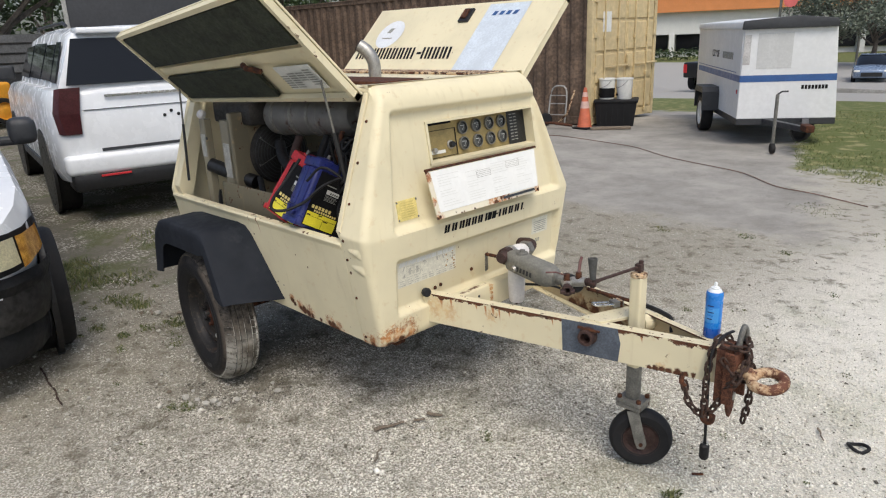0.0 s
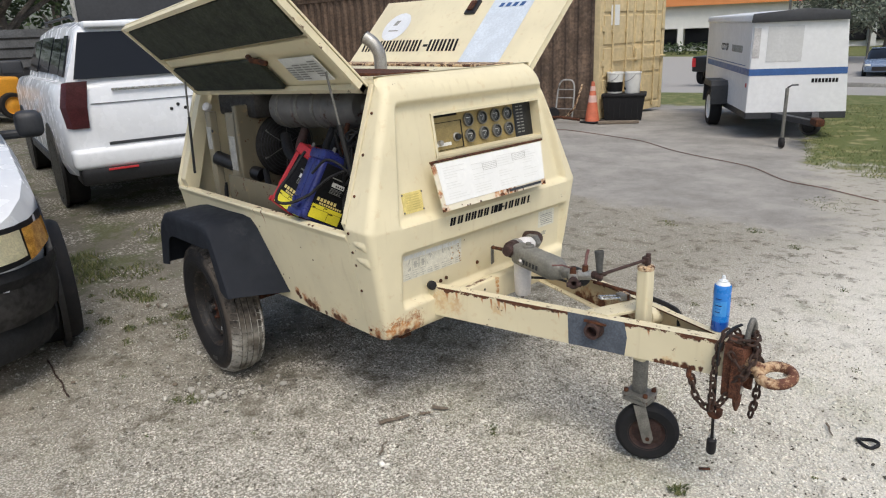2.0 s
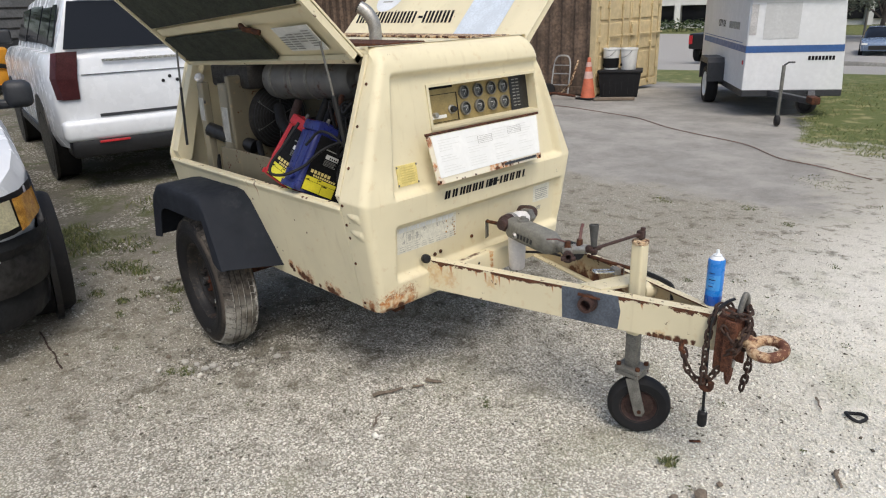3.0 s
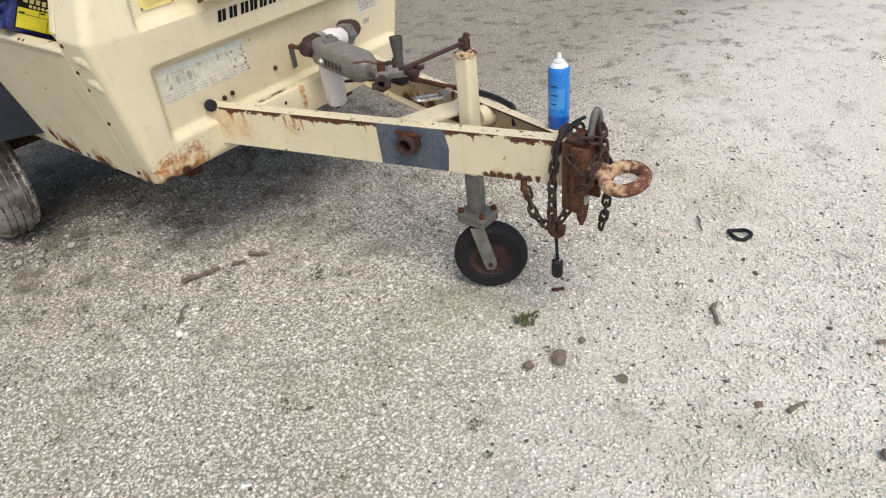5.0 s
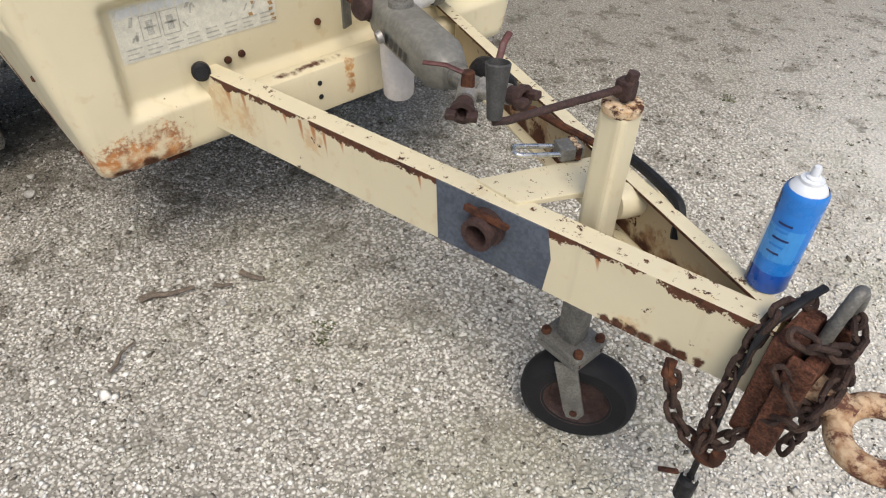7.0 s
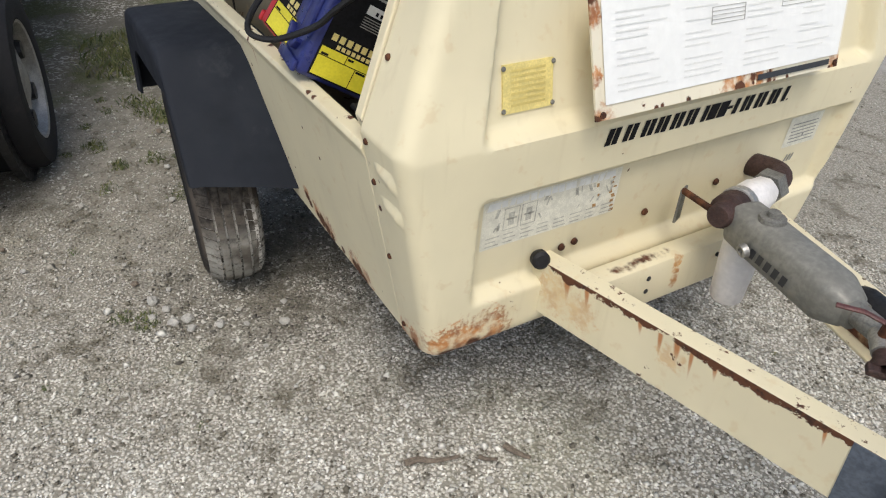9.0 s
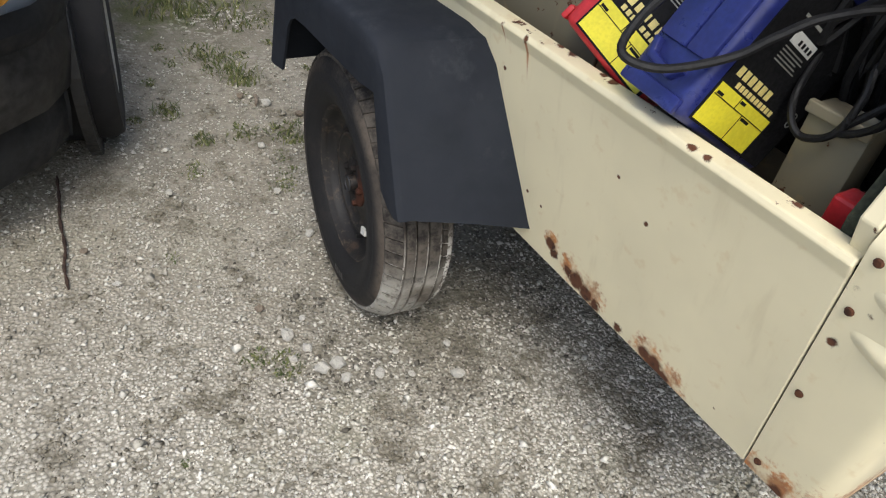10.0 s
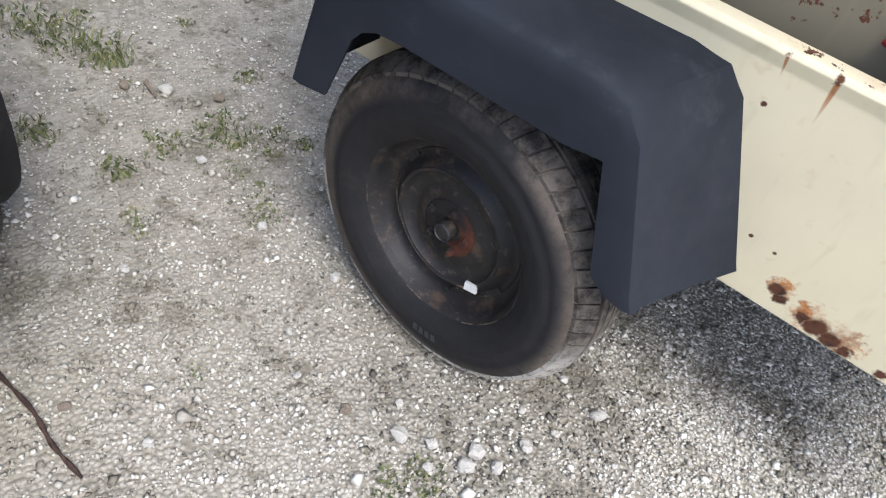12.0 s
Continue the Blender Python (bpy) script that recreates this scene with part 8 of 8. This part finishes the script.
def stone_mesh(seed, flat=0.6):
    bm = bmesh.new()
    bmesh.ops.create_icosphere(bm, subdivisions=2, radius=1.0)
    for v in bm.verts:
        d = v.co.normalized()
        v.co = d * (0.85 + 0.35 * noise.noise(d * 1.4 + Vector((seed * 3.1, 0, 0))) + 0.12 * noise.noise(d * 4 + Vector((0, seed, 0))))
        v.co.z *= flat
    return bm


stone_kinds = []
for s in range(4):
    o = part("stone", stone_mesh(s), M_STONE, None, "", False)
    stone_kinds.append(o.data)
    bpy.data.objects.remove(o)


def stone(x, y, r, i, mat=None, lab="pale limestone lump lying on the gravel", group="pale stones"):
    ob = new("stone", stone_kinds[i % 4] if mat is None else stone_kinds[i % 4].copy())
    if mat is not None:
        ob.data.materials[0] = mat
    ob.matrix_basis = pose(x, y, r * 0.28 + drop(x, y), 0, 0, 47 * i) @ Matrix.Diagonal((r, r * (0.7 + 0.3 * ((i * 7) % 5) / 5), r, 1))
    tagged(ob, lab, "stone", group)


pale = [(-1.098, -1.044, 26), (-1.035, -1.011, 18), (-0.954, -0.959, 24), (-0.877, -0.874, 21), (-0.953, -1.004, 24), (-0.787, -0.690, 24), (-1.489, -0.82, 19), (-1.725, -0.842, 16), (-2.29, -0.68, 26),
        (-2.0, -0.80, 17), (-1.724, -0.624, 11), (-1.82, -1.17, 16), (-1.443, -1.40, 13), (-1.355, -1.09, 11), (-0.898, -0.96, 18), (-1.449, -1.02, 12), (-0.896, -0.656, 14), (-1.01, -1.06, 15), (-0.57, -0.98, 14),
        (-0.84, -0.80, 13), (-0.70, -0.78, 11), (-0.93, -0.80, 12), (-1.15, -0.98, 12), (0.06, -0.45, 13), (0.30, -0.62, 10)]
for i, (x, y, r) in enumerate(pale):
    stone(x, y, r / 1000, i)
for i, (x, y, r) in enumerate(((-1.224, -1.076, 16), (-2.379, -0.756, 22), (-2.176, -0.585, 20), (-1.61, -1.457, 16), (1.288, -0.242, 34), (1.225, -0.315, 20), (1.481, -0.221, 20), (1.307, -0.136, 15), (2.119, -0.123, 20), (1.299, -0.848, 22), (1.82, -0.12, 14))):
    stone(x, y, r / 1000, i + 2, M_BROWNSTONE, "brown stone lying on the pale gravel", "brown stones")


def twig(a, b, r, seed):
    a, b = Vector((*a, 0.006)), Vector((*b, 0.008))
    rng = random.Random(seed)
    pts = [a.lerp(b, f) + Vector((rng.uniform(-1, 1), rng.uniform(-1, 1), rng.uniform(0, 0.5))) * 0.06 * (b - a).length for f in (0, 0.3, 0.6, 1.0)]
    solo("twig", tube(curve(pts, 3), r, 6, None, False, [r * (1 - 0.05 * i) for i in range(10)]), M_TWIG, "dry grey twig on the gravel", "twig", None, "twigs")


for i, (a, b, r) in enumerate((((-0.09, -0.622), (-0.035, -0.49), 0.010), ((-0.005, -0.362), (0.062, -0.327), 0.010), ((1.580, 0.215), (1.625, 0.135), 0.009), ((1.36, 0.69), (1.41, 0.60), 0.005), ((2.03, 0.29), (2.10, 0.345), 0.006),
                               ((0.10, -0.77), (0.05, -0.69), 0.006), ((1.89, -0.11), (1.92, -0.05), 0.008), ((-2.35, -0.70), (-2.28, -0.72), 0.010), ((-0.01, -0.44), (0.02, -0.40), 0.007))):
    twig(a, b, r, i)
# a rubber ring and a strip of dark metal
solo("rubber_ring", tube([(1.525 + 0.036 * math.cos(a) * (1 + 0.15 * math.sin(3 * a)), 0.645 + 0.030 * math.sin(a), 0.008 + 0.006 * math.sin(2 * a)) for a in [2 * math.pi * i / 24 for i in range(24)]], 0.0075, 8, None, True), M_RUBBER, "black bent rubber ring on the gravel", "ring")
solo("metal_scrap", box(-0.022, 0.022, -0.006, 0.006, 0, 0.006, 0.002), M_RUST, "small dark iron scrap under the hanging strap", "scrap", pose(1.122, 0.047, 0, 0, 0, 40))
hose = curve([(-2.03, -1.47, -0.006), (-1.90, -1.480, -0.001), (-1.78, -1.495, -0.003), (-1.64, -1.50, 0.001), (-1.56, -1.515, -0.004), (-1.47, -1.518, -0.009)], 6)
solo("dark_cord", ragged(tube(hose, 0.0050, 7, None, False, [0.0024 + 0.0034 * abs(math.sin(2.3 * i)) for i in range(len(hose))]), 0.006, 55, 2), M_CHAIN, "dark weathered cord pressed into the gravel", "cord")
solo("red_cord", tube(curve([(-5.04, 7.2, 0.0), (-4.73, 7.26, 0.004), (-3.71, 7.03, 0.006), (-3.13, 6.86, 0.006), (-2.44, 6.42, 0.006), (-1.93, 6.19, 0.006), (-1.15, 5.88, 0.006), (-0.57, 5.37, 0.006), (-0.13, 5.22, 0.006), (0.43, 4.95, 0.006)], 8), 0.006, 6), plain("faded_red_cord", (0.20, 0.12, 0.09), 0.8, 0, 0.3, 3), "faded red cord lying across the slab", "cord")


# ---- weeds ----
def weed(bm, x, y, r, h, n, rng):
    for _ in range(n):
        a, d = rng.uniform(0, 6.28), r * rng.random() ** 0.6
        p = Vector((x + d * math.cos(a), y + d * math.sin(a), -0.004))
        lean = Vector((rng.uniform(-1, 1), rng.uniform(-1, 1), 0)) * 1.1
        hh = h * rng.uniform(0.4, 1.1)
        w = rng.uniform(0.0016, 0.0042)
        s = Vector((math.cos(a + 1.3), math.sin(a + 1.3), 0)) * w
        q = p + lean * hh * 0.35 + Vector((0, 0, hh * 0.6))
        t = p + lean * hh + Vector((0, 0, hh * 0.9))
        v = [bm.verts.new(c) for c in (p - s, p + s, q + s * 0.8, t, q - s * 0.8)]
        bm.faces.new(v)


M_WEED = Mat("weed_blades")
M_WEED.set(color=M_WEED.mix(M_WEED.t.nodes.new("ShaderNodeNewGeometry").outputs["Random Per Island"], (0.045, 0.072, 0.02), (0.20, 0.20, 0.08)), rough=0.8)
M_WEED = M_WEED.m
rng = random.Random(12)
spots = [(1.110, -0.140, 0.035, 0.05, 40), (0.716, -0.817, 0.03, 0.03, 22), (0.301, -0.289, 0.03, 0.025, 16), (1.217, -0.579, 0.025, 0.02, 14), (-0.418, -1.313, 0.02, 0.02, 12), (-1.046, -1.147, 0.04, 0.03, 30), (-1.0, -1.085, 0.05, 0.035, 40),
         (-2.115, -0.84, 0.07, 0.04, 40), (-2.062, -0.675, 0.09, 0.05, 70), (-1.95, -0.60, 0.07, 0.04, 40), (-2.346, -1.051, 0.06, 0.06, 30), (-2.102, -0.981, 0.05, 0.06, 24), (-1.92, -1.066, 0.06, 0.03, 24), (-2.213, -0.439, 0.05, 0.04, 20),
         (-2.55, -0.70, 0.10, 0.10, 60), (-2.72, -0.75, 0.09, 0.08, 40), (-3.4, -0.80, 0.22, 0.16, 170), (-3.75, -0.75, 0.25, 0.18, 160), (-3.2, -0.52, 0.2, 0.10, 80), (-2.81, -0.79, 0.10, 0.06, 40), (-4.1, 0.1, 0.35, 0.14, 120), (-1.505, -1.243, 0.03, 0.02, 12),
         (0.34, -0.322, 0.03, 0.03, 16), (-0.05, 3.36, 0.08, 0.03, 40), (0.36, 3.11, 0.06, 0.03, 30), (-0.71, 3.14, 0.10, 0.03, 50), (0.9, 2.4, 0.05, 0.02, 20), (1.6, 2.7, 0.06, 0.02, 24), (0.3, 1.6, 0.05, 0.02, 22), (0.9, 3.9, 0.25, 0.03, 70), (0.1, 4.6, 0.3, 0.03, 80), (1.3, 1.3, 0.03, 0.02, 14)]
for _ in range(26):
    spots.append((rng.uniform(-3.3, -1.75), rng.uniform(-1.25, -0.35), rng.uniform(0.02, 0.07), rng.uniform(0.010, 0.030), rng.randint(8, 36)))
for _ in range(22):
    spots.append((rng.uniform(-0.9, 2.2), rng.uniform(-1.4, 2.6), rng.uniform(0.01, 0.03), rng.uniform(0.010, 0.02), rng.randint(5, 12)))
for x, y, r, h, n in spots:
    bm = bmesh.new()
    weed(bm, x, y, r, h * 0.45, int(n * 2.4), rng)
    solo("weed_tuft", bm, M_WEED, "low green and straw-coloured weed tuft in the gravel", "weed", pose(0, 0, drop(x, y)), "weed tufts", "stuff", smooth=False)
# rough grass beside the slab, uncountable
bm = bmesh.new()
for _ in range(26000):
    y = 6.0 + 8.5 * rng.random() ** 1.3
    x = rng.uniform(-0.75 - 0.35 * max(0.0, y - 6.5), 5.5)
    if noise.noise((x * 0.9, y * 0.9, 4.0)) < -0.18:
        continue
    p = Vector((x, y, drop(x, y) - 0.006))
    a = rng.uniform(0, 6.28)
    s, hh = Vector((math.cos(a), math.sin(a), 0)) * 0.006, rng.uniform(0.012, 0.045)
    bm.faces.new([bm.verts.new(c) for c in (p - s, p + s, p + Vector((rng.uniform(-0.04, 0.04), rng.uniform(-0.04, 0.04), hh)))])
M_TURF = Mat("rough_grass_blades")
M_TURF.set(color=M_TURF.mix(M_TURF.t.nodes.new("ShaderNodeNewGeometry").outputs["Random Per Island"], (0.085, 0.115, 0.035), (0.26, 0.27, 0.105)), rough=0.8)
solo("rough_grass", bm, M_TURF.m, "patchy rough grass beside the slab", "grass", kind="stuff", smooth=False)


# ---- gravel: small crushed stones, uncountable ----
def gravel():
    g = np.random.default_rng(3)
    base = np.array([(1, 0, 0), (-1, 0, 0), (0, 1, 0), (0, -1, 0), (0, 0, 1), (0, 0, -0.5)], float)
    tri = np.array([(0, 2, 4), (2, 1, 4), (1, 3, 4), (3, 0, 4), (2, 0, 5), (1, 2, 5), (3, 1, 5), (0, 3, 5)])
    n = 300000
    # denser where the walk passes nearest
    x = np.concatenate([g.uniform(-2.9, 2.9, n * 3 // 4), g.uniform(-3.4, 4.2, n - n * 3 // 4)])
    y = np.concatenate([g.uniform(-1.9, 1.6, n * 3 // 4), g.uniform(-2.6, 3.6, n - n * 3 // 4)])
    # fewer on the dirt by the cars
    dirt = 1 / (1 + np.exp((x + 1.55 + 0.5 * np.sin(3 * y) + 0.4 * np.sin(5.3 * x + 1.7 * y)) * 4))
    edge = np.minimum(np.minimum(x + 3.4, 4.2 - x), np.minimum(y + 2.6, 3.6 - y))
    inner = np.minimum(np.minimum(x + 2.9, 2.9 - x), np.minimum(y + 1.9, 1.6 - y))
    soft = np.where(np.arange(n) < n * 3 // 4, np.clip(inner / 0.7, 0.0, 1.0), np.clip(edge / 0.9, 0.0, 1.0))
    keep = (g.random(n) > 0.62 * dirt) & (g.random(n) < soft)
    x, y = x[keep], y[keep]
    r = g.lognormal(math.log(0.0036), 0.38, len(x)).clip(0.002, 0.010)
    m = 650
    x, y = np.concatenate([x, g.uniform(-3.2, 0.2, m)]), np.concatenate([y, g.uniform(-1.9, 0.1, m)])
    r = np.concatenate([r, g.lognormal(math.log(0.0085), 0.30, m).clip(0.005, 0.018)])
    n = len(x)
    hole = -0.045 * np.exp(-((x + 1.2) ** 2 + (y + 0.75) ** 2) / 0.30)
    zz = hole + np.array([0.012 * noise.noise((a * 1.3, b * 1.3, 0.0)) + 0.006 * noise.noise((a * 5, b * 5, 3.0)) for a, b in zip(x, y)]) - 0.006
    th = g.uniform(0, 6.283, n)
    v = base[None] * g.uniform(0.6, 1.25, (n, 6, 1)) + g.uniform(-0.25, 0.25, (n, 6, 3))
    v *= r[:, None, None] * np.stack([g.uniform(0.8, 1.5, n), np.ones(n), g.uniform(0.55, 0.9, n)], 1)[:, None]
    c, s = np.cos(th)[:, None], np.sin(th)[:, None]
    co = np.stack([v[..., 0] * c - v[..., 1] * s + x[:, None], v[..., 0] * s + v[..., 1] * c + y[:, None], v[..., 2] + zz[:, None] + 0.38 * r[:, None]], -1).reshape(-1, 3)
    idx = (tri[None] + 6 * np.arange(n)[:, None, None]).reshape(-1)
    me = bpy.data.meshes.new("gravel")
    me.vertices.add(len(co))
    me.vertices.foreach_set("co", co.ravel())
    me.loops.add(len(idx))
    me.loops.foreach_set("vertex_index", idx.astype(np.int32))
    me.polygons.add(len(idx) // 3)
    me.polygons.foreach_set("loop_start", np.arange(0, len(idx), 3, dtype=np.int32))
    me.update(calc_edges=True)
    k = Mat("crushed_stone")
    rnd = k.t.nodes.new("ShaderNodeNewGeometry").outputs["Random Per Island"]
    p = k.place()
    cl = k.mix(k.ramp(rnd, 0.0, 0.9), (0.36, 0.337, 0.282), (0.93, 0.90, 0.815))
    cl = k.mix(k.math("MULTIPLY", k.ramp(k.math("MULTIPLY_ADD", k.math("SUBTRACT", k.noise(0.7, 5, at=p), 0.5), 1.5, k.math("MULTIPLY_ADD", k.axis(p, 1), 0.35, k.axis(p, 0))), 0.6, 1.9), 0.45), cl, (0.84, 0.81, 0.72))
    cl = k.mix(k.math("MULTIPLY", k.ramp(k.noise(1.6, 7, 0.7, at=p), 0.50, 0.66), 0.30), cl, (0.37, 0.375, 0.25))
    cl = k.mix(k.ramp(rnd, 0.97, 0.98), cl, (0.84, 0.82, 0.76))
    soil = k.math("MULTIPLY", k.ramp(k.noise(7, 6, 0.7, at=p), 0.46, 0.62), k.ramp(k.math("ADD", k.axis(p, 0), k.math("MULTIPLY", k.axis(p, 1), -0.35)), 1.2, -0.7))
    cl = k.mix(k.ramp(k.math("SUBTRACT", rnd, k.math("MULTIPLY", soil, 0.42)), 0.036, 0.026), cl, (0.13, 0.115, 0.09))
    cl = k.mix(k.math("MULTIPLY", k.ramp(k.noise(3.5, 5, at=p), 0.54, 0.70), 0.45), cl, (0.33, 0.30, 0.235))
    cl = k.mix(k.math("MULTIPLY", k.ramp(k.math("ADD", k.axis(p, 0), k.math("MULTIPLY", k.axis(p, 1), -0.35)), 0.5, -1.2), 0.46), cl, (0.29, 0.268, 0.215))
    cl = k.mix(k.math("MULTIPLY", soil, 0.72), cl, (0.17, 0.15, 0.11))
    # by the wheel and under the machine: shade and soil put into the stones' colour
    shade_dirt = k.near((-1.16, -0.62, 0.0), 0.56, p, k.noise(5, 6, 0.7, at=p), 0.8)
    cl = k.mix(k.math("MULTIPLY", k.ramp(k.math("SUBTRACT", rnd, k.math("MULTIPLY", shade_dirt, 0.32)), 0.04, -0.02), 0.85), cl, (0.085, 0.078, 0.066))
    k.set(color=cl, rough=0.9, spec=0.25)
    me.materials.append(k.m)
    tagged(new("gravel", me), "loose pale crushed limestone gravel", "gravel", kind="stuff")


gravel()
